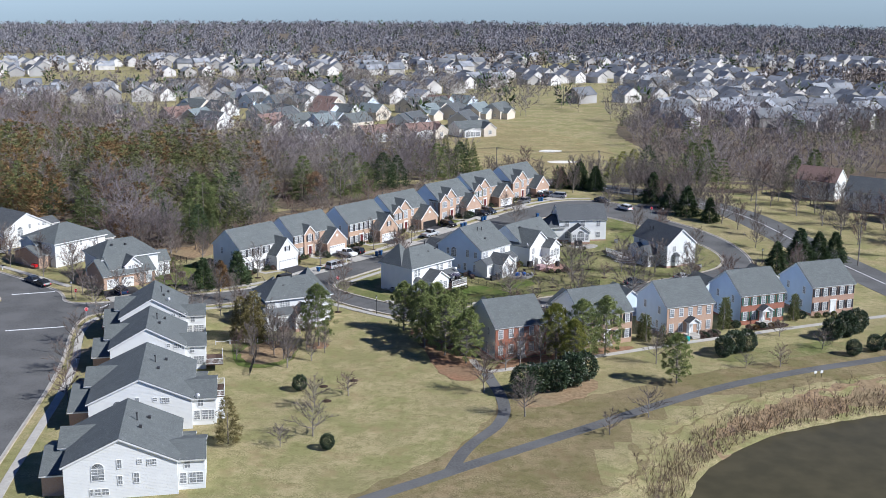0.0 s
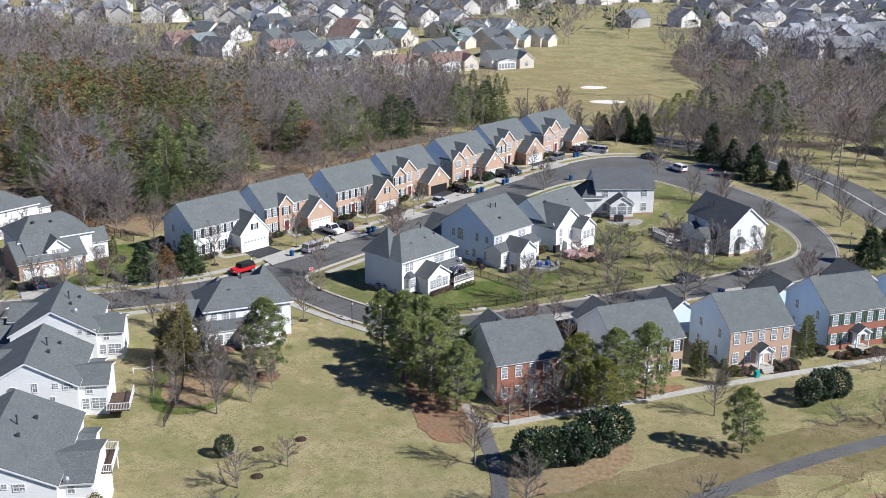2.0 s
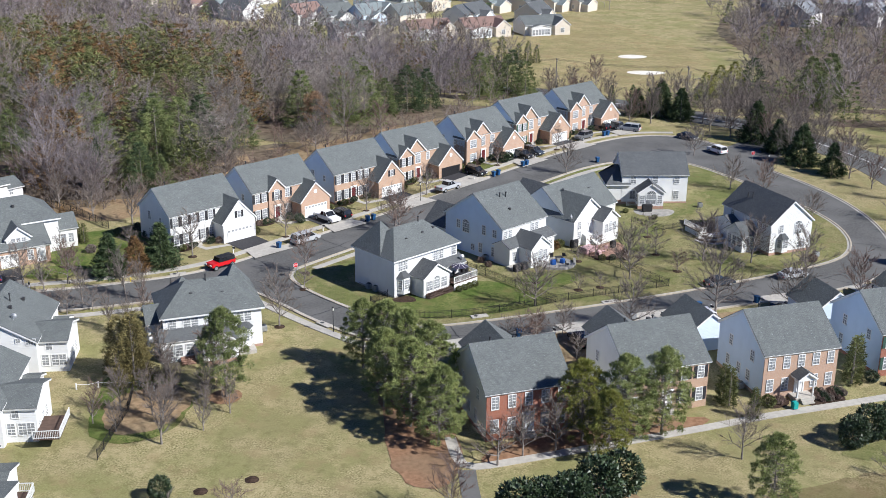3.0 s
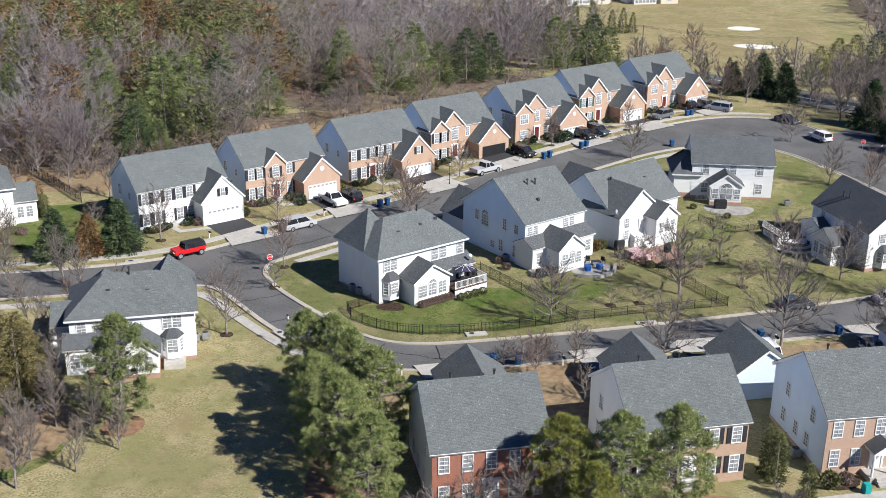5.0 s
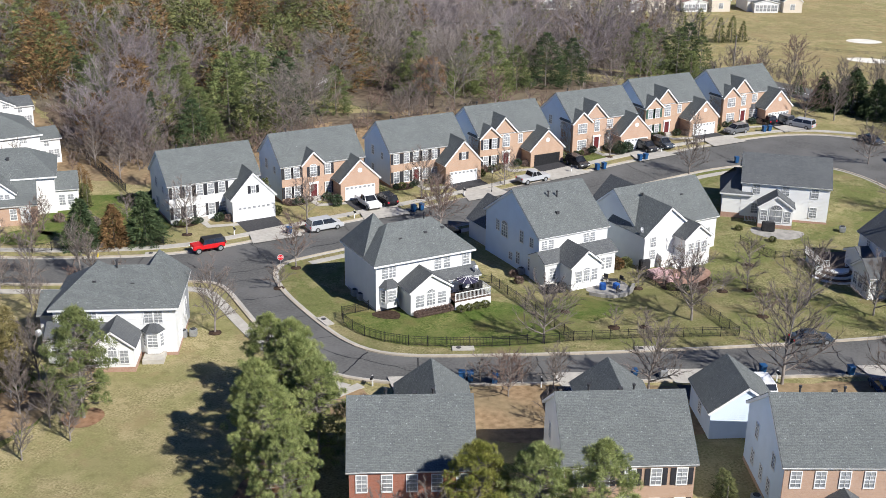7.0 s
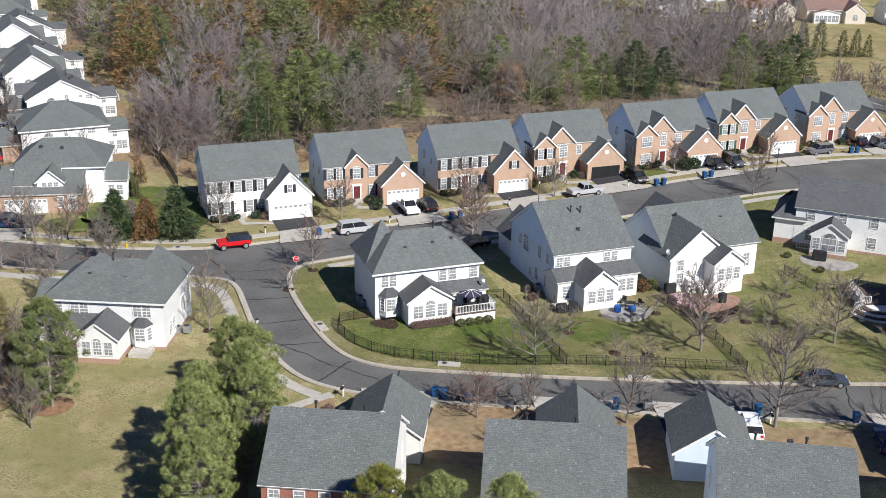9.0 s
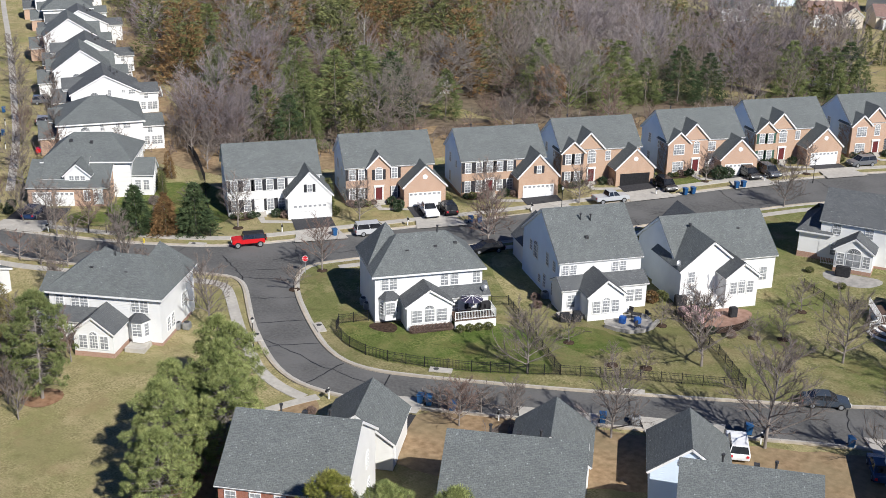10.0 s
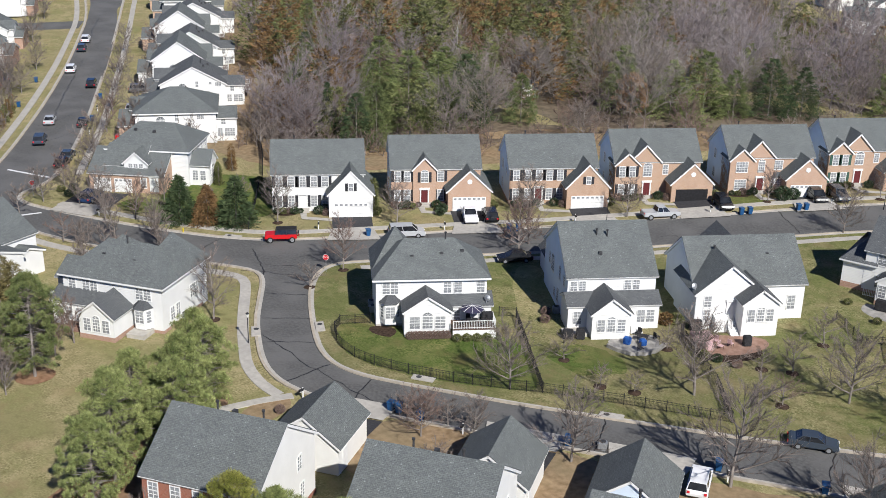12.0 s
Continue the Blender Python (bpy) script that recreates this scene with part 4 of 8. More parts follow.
def railing(h, pts, z, hh=1.0, mat=None, name="railing", gap=0.18):
    """A balustrade along points: posts, two rails and balusters."""
    bm = bmesh.new()
    for (xa, ya), (xb, yb) in zip(pts, pts[1:]):
        ln = math.hypot(xb - xa, yb - ya)
        tube(bm, (xa, ya, z + hh), (xb, yb, z + hh), 0.05, n=4)
        tube(bm, (xa, ya, z + 0.12), (xb, yb, z + 0.12), 0.04, n=4)
        k = max(1, int(ln / gap))
        for j in range(k + 1):
            t = j / k
            x, y = xa + (xb - xa) * t, ya + (yb - ya) * t
            tube(bm, (x, y, z), (x, y, z + hh), 0.06 if j in (0, k) else 0.025, n=4, caps=False)
    return part(name, bm, mat or TRIM, h)


def house(x, y, yaw, label, group="", z=None, category="house", name="house"):
    return thing(name, x, y, gz(x, y) if z is None else z, yaw, label, category, group)


def foundation(h, x0, x1, y0, y1, hh=0.5, mat=None):
    bm = bmesh.new()
    box(bm, x0 - 0.03, x1 + 0.03, y0 - 0.03, y1 + 0.03, -0.6, hh)
    part("foundation", bm, mat or ROSE, h)


# ---- the row of brick-fronted houses along the upper street ----
def row_house(x, y, kind, brick, side, label, shutter=None, open_garage=False, z=None, mirror_gables=False):
    h = house(x, y, 51.5, label, "row of brick-fronted houses", z)
    W, D, he = 13.2, 9.4, 5.75
    gx0, gx1, gy = 8.1, 14.4, -2.9
    gable(h, 0, W, 0, D, he, 3.6, "x", side)
    foundation(h, 0, W, 0, D, 0.35)
    panel(h, 0, W, 0.0, he - 0.25, 0, brick, "brick_front" if brick is not WHITE else "front_wall")
    ge, gr = (3.55, 3.35) if kind in ("a", "c") else (3.15, 3.0)
    # garage wing, its gable to the street
    gable(h, gx0, gx1, gy, 5.2, ge, gr, "y", brick, ov=0.35)
    panel(h, gx0, gx1, 0.0, ge, gy, brick, "brick_front" if brick is not WHITE else "front_wall", gable_rise=gr - 0.05)
    xm = (gx0 + gx1) / 2
    if open_garage:
        # no hole in the wall: a black slab paints the unlit garage interior
        bm = bmesh.new()
        box(bm, xm - 2.45, xm + 2.45, gy - 0.13, gy - 0.02, 0, 2.2)
        part("garage_dark_slab", bm, BLACK, h, "black slab standing for the shade inside an open garage")
    else:
        garage_door(h, xm, gy - 0.1, 0.02)
    if kind in ("a", "c"):
        window(h, xm, gy - 0.1, 4.0, w=0.6, hh=1.05, rows=2, shutter=shutter or SHUTTER)
    else:
        bm = bmesh.new()
        prism(bm, [(xm + 0.38 * math.sin(a * math.pi / 4), gy - 0.1, 4.5 + 0.38 * math.cos(a * math.pi / 4)) for a in range(8)], (0, -0.06, 0))
        bmesh.ops.recalc_face_normals(bm, faces=bm.faces[:])
        part("gable_louvre", bm, TRIM, h)
    sh = shutter or SHUTTER
    yb = -0.1
    if kind in ("a", "c"):        # five bays, plain eave
        xs = (1.0, 2.75, 4.4, 6.0, 7.6)
        for k, xx in enumerate(xs):
            window(h, xx, yb, 3.75, w=0.85, hh=1.5, shutter=sh)
            if k != 2:
                window(h, xx, yb, 0.75, w=0.85, hh=1.65, shutter=sh)
        door(h, 4.4, yb, 0.3, mat=DOOR_RED if kind == "c" else TRIM)
        steps(h, 4.4, -0.1, 0, "f", 1.8, 3)
    else:                          # centre or twin gables
        if kind == "b":
            cx, wd = 4.9, 3.4
            gable(h, cx - wd / 2, cx + wd / 2, -0.35, 3.0, he - 0.05, 1.75, "y", brick, ov=0.3)
            for xx in (0.95, 2.35, 7.3):
                window(h, xx, yb, 3.75, w=0.85, hh=1.5, shutter=sh)
                window(h, xx, yb, 0.75, w=0.85, hh=1.65, shutter=sh)
            window(h, cx, -0.35, 3.7, w=1.0, hh=1.45, arch=0.55, shutter=sh)
            door(h, cx, -0.35, 0.3, mat=DOOR_RED)
            steps(h, cx, -0.35, 0, "f", 2.0, 3)
        else:
            cx = 5.0
            gable(h, 0.0, 3.7, -0.6, 3.0, he - 0.3, 1.7, "y", brick, ov=0.3)
            gable(h, 2.2, 7.0, -0.3, 4.0, he + 0.1, 2.5, "y", brick, ov=0.3)
            for xx in ((1.05, 2.6) if kind == "d" else (1.85,)):
                ww = 0.85 if kind == "d" else 1.7
                for zz in (3.55, 0.75):
                    window(h, xx, -0.6, zz, w=ww, hh=1.55, cols=2 if kind == "d" else 4, shutter=sh if kind == "d" else None)
            window(h, cx, -0.3, 3.5, w=1.25 if kind == "d" else 0.9, hh=1.55, cols=3, arch=0.6)
            door(h, cx, -0.3, 0.3, mat=DOOR_RED, surround=True)
            steps(h, cx, -0.3, 0, "f", 1.8, 3)
            if kind == "d":
                window(h, 7.8, yb, 3.75, w=0.75, hh=1.4)
            else:
                window(h, 7.6, yb, 3.75, w=1.5, hh=1.4, cols=4)
                bay(h, 7.6, yb, 0.3, "f", 2.1, 0.7, 2.3)
    for zz in (0.9, 3.9):
        window(h, 0, 6.2, zz, "l", 0.8, 1.4)
        window(h, W, 6.4, zz, "r", 0.8, 1.4)
    window(h, 0, 2.8, 3.9, "l", 0.6, 1.0, rows=2)
    for k in range(4):
        window(h, 1.8 + 3.2 * k, D, 3.8, "b", 0.9, 1.4)
        window(h, 1.8 + 3.2 * k, D, 0.8, "b", 0.9, 1.4)
    vents(h, [(3.2, 6.3, 8.7, 1), (9.2, 6.6, 8.6, 0), (6.0, 6.9, 8.3, 0)])
    return h


row_house(-40.5, 158.0, "a", WHITE, WHITE, "two-storey white-sided house with black shutters and attached garage")
row_house(-31.2, 172.7, "b", PEACH, PALE_SHADED, "two-storey peach brick house with centre gable and attached garage")
row_house(-20.0, 186.2, "c", TAN, PALE_SHADED, "two-storey tan brick house with five bays and attached garage")
row_house(-10.6, 199.2, "d", TAN, PALE_SHADED, "two-storey tan brick house with twin gables and open garage", open_garage=True)
row_house(0.7, 212.5, "e", PEACH, PALE_SHADED, "two-storey peach brick house with twin gables and bay window", shutter=None)
row_house(9.5, 226.2, "d", TAN, PALE_SHADED, "two-storey tan brick house with green shutters", shutter=GREEN_SHUTTER)
row_house(20.3, 240.4, "e", PEACH, PALE_SHADED, "two-storey peach brick house at the street's bend", shutter=None)


# ---- white houses of the block inside the loop ----
def sunroom(h, x0, x1, y0, he, rise, wall, n=3, arch=0.5, z0=0.0, roof=None, wz=1.0, wh=1.45, deep=3.5):
    gable(h, x0, x1, y0, deep, he, rise, "y", wall, roof or ROOF_DARK, ov=0.3)
    xm = (x0 + x1) / 2
    ws = (x1 - x0 - 0.9) / n
    for k in range(n):
        mid = n % 2 and k == n // 2
        window(h, x0 + 0.45 + ws * (k + 0.5), y0, z0 + wz, w=ws - 0.32, hh=wh, cols=3 if mid else 2, rows=4, arch=arch if mid else 0)


def corner_house(x, y, yaw, label):
    """White hipped house with a bay and a gabled sun room at its back."""
    h = house(x, y, yaw, label, "white houses")
    W, D = 12.6, 8.0
    hip(h, 0, W, 0, D, 5.75, 3.3, WHITE, inset=3.4)
    foundation(h, 0, W, 0, D, 0.3, CONCRETE)
    hip(h, 0.05, 5.0, 3.0, D + 1.0, 5.75, 4.1, WHITE, inset=2.47)
    bay(h, 1.6, 0, 0.6, "f", 2.3, 0.9, 2.5)
    window(h, 1.15, 0, 4.0, w=0.8, hh=1.35)
    window(h, 2.1, 0, 4.0, w=0.8, hh=1.35)
    for xx in (8.1, 9.3, 11.9):
        window(h, xx, 0, 4.0, w=0.85, hh=1.35)
    gable(h, 6.6, 13.0, -1.3, 2.0, 2.95, 0.9, "x", WHITE, ROOF_DARK, ov=0.25)
    for xx in (9.0, 11.9):
        window(h, xx, -1.3, 0.8, w=0.85, hh=1.6)
    sunroom(h, 3.0, 8.2, -3.0, 3.1, 1.75, WHITE, 3, 0.8)
    for yy, zz in ((2.0, 4.0), (5.6, 4.0), (2.2, 0.9), (5.6, 0.9)):
        window(h, W, yy, zz, "r", 0.8, 1.3)
    vents(h, [(4.2, 2.2, 7.6, 0), (7.6, 2.4, 7.8, 0), (10.0, 2.6, 8.0, 0), (8.2, 3.9, 9.0, 1)])
    return h


h1 = corner_house(-1.2, 143.2, 51.5, "white two-storey house with hipped grey roof and sun room")
bm = bmesh.new()
box(bm, 8.35, 13.2, -3.85, -1.3, 1.05, 1.2)
part("deck", bm, DECK, h1)
bm = bmesh.new()
box(bm, 8.35, 13.2, -3.85, -3.75, 0.0, 1.05)
box(bm, 13.1, 13.2, -3.75, -1.3, 0.0, 1.05)
part("deck_skirt", bm, TRIM, h1)
railing(h1, [(8.4, -3.8), (13.15, -3.8), (13.15, -1.4)], 1.2, 0.95)
dish(h1, 12.4, -1.4, 3.3, 150)


def tall_house(x, y, yaw, label):
    h = house(x, y, yaw, label, "white houses")
    W, D = 10.3, 12.6
    # side walls carry the painted blue shade, the sunlit rear skin is plain white
    gable(h, 0, W, 0, D, 5.9, 4.3, "x", PALE_SHADED)
    panel(h, 0.0, W, 0.0, 5.75, 0, WHITE, "rear_wall")
    gable(h, -0.2, W + 0.1, -1.9, 1.5, 3.1, 0.9, "x", WHITE, ROOF_DARK, ov=0.25)
    sunroom(h, 2.0, 6.4, -4.4, 3.2, 1.75, WHITE, 3, 0.6)
    for xx in (0.7, 1.7, 7.0, 8.0):
        window(h, xx, -0.1, 4.2, w=0.75, hh=1.15)
    for xx in (0.9, 8.3, 9.4):
        window(h, xx, -1.9, 0.9, w=0.9, hh=1.5)
    window(h, 0, 7.9, 3.5, "l", 1.4, 1.5, cols=3, arch=0.7)
    for yy, zz, hh in ((3.9, 4.0, 1.5), (1.6, 4.1, 1.2), (6.3, 0.9, 0.9), (4.6, 0.9, 1.5), (1.8, 0.9, 1.5), (9.6, 3.9, 1.3)):
        window(h, 0, yy, zz, "l", 0.7, hh)
    steps(h, 6.9, -2.6, 0, "r", 1.2, 5, TRIM)
    gable(h, 0.6, 6.6, D - 0.3, D + 5.4, 2.9, 2.8, "y", WHITE, ROOF_DARK)
    garage_door(h, 3.6, D + 5.4, 0.03, "b", 4.6)
    vents(h, [(4.2, 4.6, 9.1, 1), (5.4, 4.4, 9.0, 1), (4.2, 2.4, 7.7, 0)])
    bm = bmesh.new()
    box(bm, -0.9, 2.6, -3.6, -1.9, -0.2, 0.45)
    part("stoop", bm, CONCRETE, h)
    return h


h2 = tall_house(12.9, 159.8, 52.0, "tall white house with blue shade painted into its gable side and sun room")


def low_house(x, y, yaw, label):
    h = house(x, y, yaw, label, "white houses")
    W, D = 13.4, 10.4
    gable(h, 0, W, 0, D, 4.6, 4.0, "x", WHITE)
    gable(h, -0.5, 7.3, -2.2, 5.0, 4.6, 3.2, "y", WHITE)
    sunroom(h, 4.3, 8.5, -4.4, 4.1, 1.6, WHITE, 3, 0.5, z0=0.9)
    gable(h, 5.2, 11.8, D - 0.3, D + 6.4, 2.9, 3.2, "y", WHITE, ROOF_DARK)
    garage_door(h, 8.5, D + 6.4, 0.03, "b", 4.9)
    for xx, zz in ((0.9, 1.2), (0.9, 2.9)):
        window(h, xx, -2.2, zz, w=0.8, hh=1.3)
    door(h, 3.75, -2.2, 1.26, w=0.8)
    bm = bmesh.new()
    prism(bm, [(1.7, -2.2, 0), (1.7, -3.1, 0), (1.7, -3.1, 1.7), (1.7, -2.2, 2.0)], (1.5, 0, 0))
    bmesh.ops.recalc_face_normals(bm, faces=bm.faces[:])
    part("cellar_hatch", bm, TRIM, h, "white box hatch against the rear wall")
    window(h, 11.9, 0, 1.3, w=0.9, hh=1.7)
    window(h, 0, 3.0, 1.0, "l", 0.7, 1.4)
    steps(h, 3.75, -2.2, 0, "f", 1.0, 7, TRIM, run=0.3)
    railing(h, [(3.3, -2.4), (3.3, -4.2)], 0.9, 0.9)
    dish(h, -0.6, -2.0, 4.9, 200)
    vents(h, [(3.2, 3.4, 7.3, 1), (9.6, 3.2, 7.0, 0), (3.0, 7.3, 7.0, 1)])
    return h


h3 = low_house(22.4, 171.2, 52.5, "white house with broad rear gable and garden stair")


def plain_house(x, y, yaw, label, W, D, wall, roof, front=None, z=None, group="houses beyond the block", he=5.8, rise=3.4, rows_of=3, category="house"):
    h = house(x, y, yaw, label, group, z)
    gable(h, 0, W, 0, D, he, rise, "x", wall, roof)
    foundation(h, 0, W, 0, D, 0.45)
    if front:
        panel(h, 0, W, 0.4, he - 0.2, 0, front)
    for k in range(rows_of):
        xx = W * (k + 0.5) / rows_of
        for zz in ((1.0, 3.9) if he > 4.5 else (1.0,)):
            window(h, xx, -0.1 if front else 0, zz, w=0.95, hh=1.45)
            window(h, xx, D, zz, "b", 0.95, 1.45)
    for yy in (D * 0.3, D * 0.7):
        for zz in ((1.0, 3.9) if he > 4.5 else (1.0,)):
            window(h, 0, yy, zz, "l", 0.8, 1.4)
            window(h, W, yy, zz, "r", 0.8, 1.4)
    return h


h4 = plain_house(31.8, 194.2, 10.0, "white two-storey house with bow-windowed sun room", 12.0, 8.6, WHITE, ROOF_DARK, he=5.6, rise=3.0)
hip(h4, -2.6, 1.2, 0.04, 7.4, 3.7, 2.7, WHITE, ROOF_DARK, inset=2.4)
foundation(h4, -2.6, 1.2, 0.04, 7.4, 0.8)
gable(h4, 2.5, 7.1, -3.0, 3.5, 3.1, 1.6, "y", WHITE, ROOF_DARK, ov=0.3)
foundation(h4, 2.5, 7.1, -3.0, 0.2, 0.5, ROSE)
window(h4, 4.8, -3.0, 0.9, w=1.7, hh=1.7, cols=2, rows=2, arch=0.8)
for xx in (3.2, 6.4):
    window(h4, xx, -3.0, 1.0, w=0.8, hh=1.5)
window(h4, 2.5, -1.4, 1.0, "l", 1.3, 1.5)
railing(h4, [(0.7, -1.6), (2.3, -1.6)], 0.2, 1.1)
h5 = house(55.2, 170.4, 31.0, "white house with round-topped window and brick base beside the bend", "white houses")
# dark shingles here put the shade of slopes turned from the sun into colour
gable(h5, 0, 8.2, 0, 12.5, 5.4, 3.4, "y", WHITE, ROOF_DARK)
foundation(h5, 0, 8.2, 0, 12.5, 0.5)
gable(h5, -3.2, 1.0, 2.8, 7.2, 3.0, 1.5, "x", WHITE, ROOF_DARK)
gable(h5, -1.6, 1.0, 7.4, 12.4, 3.0, 1.1, "x", WHITE, ROOF_DARK)
window(h5, 5.4, 0, 3.2, w=1.4, hh=1.6, cols=3, arch=0.7)
window(h5, 2.0, 0, 3.8, w=0.8, hh=1.2)
bay(h5, 2.4, 0, 0.6, "f", 2.2, 0.8, 2.2)
window(h5, 6.2, 0, 0.8, w=1.6, hh=0.9, cols=2, rows=2)
for yy in (3.6, 4.9, 6.2):
    window(h5, -3.2, yy, 0.9, "l", 0.9, 1.5)
for xx in (-2.4, -1.1):
    window(h5, xx, 2.8, 0.9, "f", 0.9, 1.5)
for yy in (1.6, 10.0):
    window(h5, 0, yy, 4.0, "l", 0.8, 1.2)
    window(h5, 8.2, yy, 4.0, "r", 0.8, 1.2)
vents(h5, [(2.2, 8.0, 7.4, 1), (2.0, 9.0, 7.2, 1)])


def corner_white(x, y, yaw, label):
    """The white hipped house at the corner lot."""
    h = house(x, y, yaw, label, "white houses")
    W, D = 12.6, 8.6
    hip(h, 0, W, 0, D, 5.5, 3.1, WHITE, inset=3.6)
    foundation(h, 0, W, 0, D, 0.35, ROSE)
    hip(h, 8.0, 12.55, 3.4, D + 1.4, 5.5, 3.9, WHITE, inset=2.27)
    hip(h, 1.6, 5.4, 4.6, D + 1.0, 5.5, 2.6, WHITE, inset=1.9)
    gable(h, -1.8, 1.5, 1.5, 6.5, 4.4, 1.5, "x", WHITE)
    gable(h, -0.5, 6.2, -1.6, 2.0, 2.9, 1.0, "x", WHITE, ROOF_DARK, ov=0.25)
    sunroom(h, 4.4, 8.8, -3.8, 2.9, 1.7, WHITE, 3, 0.8)
    foundation(h, 4.4, 8.8, -3.8, 0.2, 0.55, ROSE)
    bay(h, 10.2, 0, 0.6, "f", 2.3, 0.9, 2.4)
    for xx in (1.2, 3.0, 4.0, 9.8, 10.8):
        window(h, xx, 0, 3.8, w=0.85, hh=1.3)
    for xx in (0.4, 1.6, 3.0):
        window(h, xx, -1.6, 0.8, w=0.9, hh=1.5)
    for yy, zz in ((2.0, 1.0), (3.2, 1.0), (6.4, 2.0), (7.3, 2.0)):
        window(h, W, yy, zz, "r", 0.8, 1.5)
    bm = bmesh.new()
    box(bm, 9.2, 11.4, -2.2, 0, 0, 0.5)
    part("stoop", bm, CONCRETE, h)
    steps(h, 2.6, -1.8, 0, "f", 1.8, 4, PAVER)
    vents(h, [(4.0, 2.6, 7.4, 0), (8.0, 2.4, 7.2, 0), (6.2, 4.0, 8.5, 1)])
    return h


h0 = corner_white(-26.6, 118.6, 27.5, "white two-storey house with hipped grey roof on the corner lot")
dish(h0, -1.5, -0.6, 2.6, 200)


# ---- the brick-fronted row above the pond, with detached garages ----
def pond_house(x, y, yaw, brick, side, label, W=10.0, D=10.6, shutter=None, portico=True, he=5.9, rise=3.6):
    h = house(x, y, yaw, label, "brick-fronted houses above the pond")
    gable(h, 0, W, 0, D, he, rise, "x", side)
    foundation(h, 0, W, 0, D, 0.4, brick)
    panel(h, 0, W, 0.0, he - 0.2, 0, brick)
    for k in range(5):
        xx = W * (k + 0.5) / 5
        window(h, xx, -0.1, 3.9, w=0.8, hh=1.45, shutter=shutter)
        if k != 2:
            window(h, xx, -0.1, 1.0, w=0.8, hh=1.55, shutter=shutter)
    door(h, W / 2, -0.1, 0.5, mat=TRIM)
    if portico:
        gable(h, W / 2 - 1.2, W / 2 + 1.2, -1.7, 0.2, 2.95, 0.8, "y", TRIM, ROOF_DARK, ov=0.15, z0=2.65)
        for s in (-1.05, 1.05):
            bm = bmesh.new()
            tube(bm, (W / 2 + s, -1.55, 0.5), (W / 2 + s, -1.55, 2.7), 0.11)
            part("column", bm, TRIM, h)
        bm = bmesh.new()
        box(bm, W / 2 - 1.3, W / 2 + 1.3, -1.8, 0, 0, 0.5)
        part("stoop", bm, CONCRETE, h)
    steps(h, W / 2, -1.8 if portico else -0.1, 0, "f", 1.6, 3)
    for yy, zz in ((2.6, 4.0), (7.6, 4.0), (3.2, 1.2), (5.4, 1.2), (8.0, 1.2)):
        window(h, 0, yy, zz, "l", 0.7, 1.3)
        window(h, W, yy, zz, "r", 0.7, 1.3)
    for k in range(3):
        window(h, 1.7 + 3.2 * k, D, 3.9, "b", 0.9, 1.4)
        window(h, 1.7 + 3.2 * k, D, 1.0, "b", 0.9, 1.5)
    vents(h, [(3.0, 7.0, he + 2.6, 1), (7.0, 7.4, he + 2.3, 1), (5.4, 5.6, he + 3.6, 0)])
    return h


pond_house(16.2, 103.2, 26.5, RED, CREAM, "two-storey house with red brick front and cream gable sides", portico=False)
pond_house(31.6, 111.0, 27.0, TAN, CREAM, "two-storey tan brick house with black shutters", W=10.6, shutter=SHUTTER, portico=False)
pond_house(47.7, 118.2, 24.0, PEACH, PALE_SHADED, "two-storey peach brick house with white portico")
pond_house(63.0, 127.0, 24.0, RED, PALE_SHADED, "two-storey red brick house with green shutters", shutter=GREEN_SHUTTER)
pond_house(78.4, 134.4, 23.0, ROSE, PALE_SHADED, "two-storey rose brick house with black shutters", shutter=SHUTTER, portico=False)


def garage(x, y, yaw, label, W=6.6, D=6.6, wall=None):
    h = house(x, y, yaw, label, "detached garages", category="garage", name="garage")
    gable(h, 0, W, 0, D, 2.9, 2.4, "y", wall or CREAM, ROOF)
    garage_door(h, W / 2, D, 0.03, "b", 4.9)
    window(h, 0, D / 2, 1.0, "l", 0.8, 1.1)
    door(h, W, 1.4, 0.05, "r", surround=False)
    return h


garage(14.0, 117.2, 27.0, "cream detached garage with dark gabled roof")
garage(29.4, 124.6, 27.0, "cream detached garage behind the tan brick house", wall=CREAM)
garage(39.8, 130.2, 27.0, "pale detached garage behind the peach brick house", wall=PALE_SHADED)
garage(57.5, 140.5, 25.0, "pale detached garage beside the bend", wall=PALE_SHADED)
garage(70.5, 147.5, 24.0, "pale detached garage at the row's end", wall=PALE_SHADED)


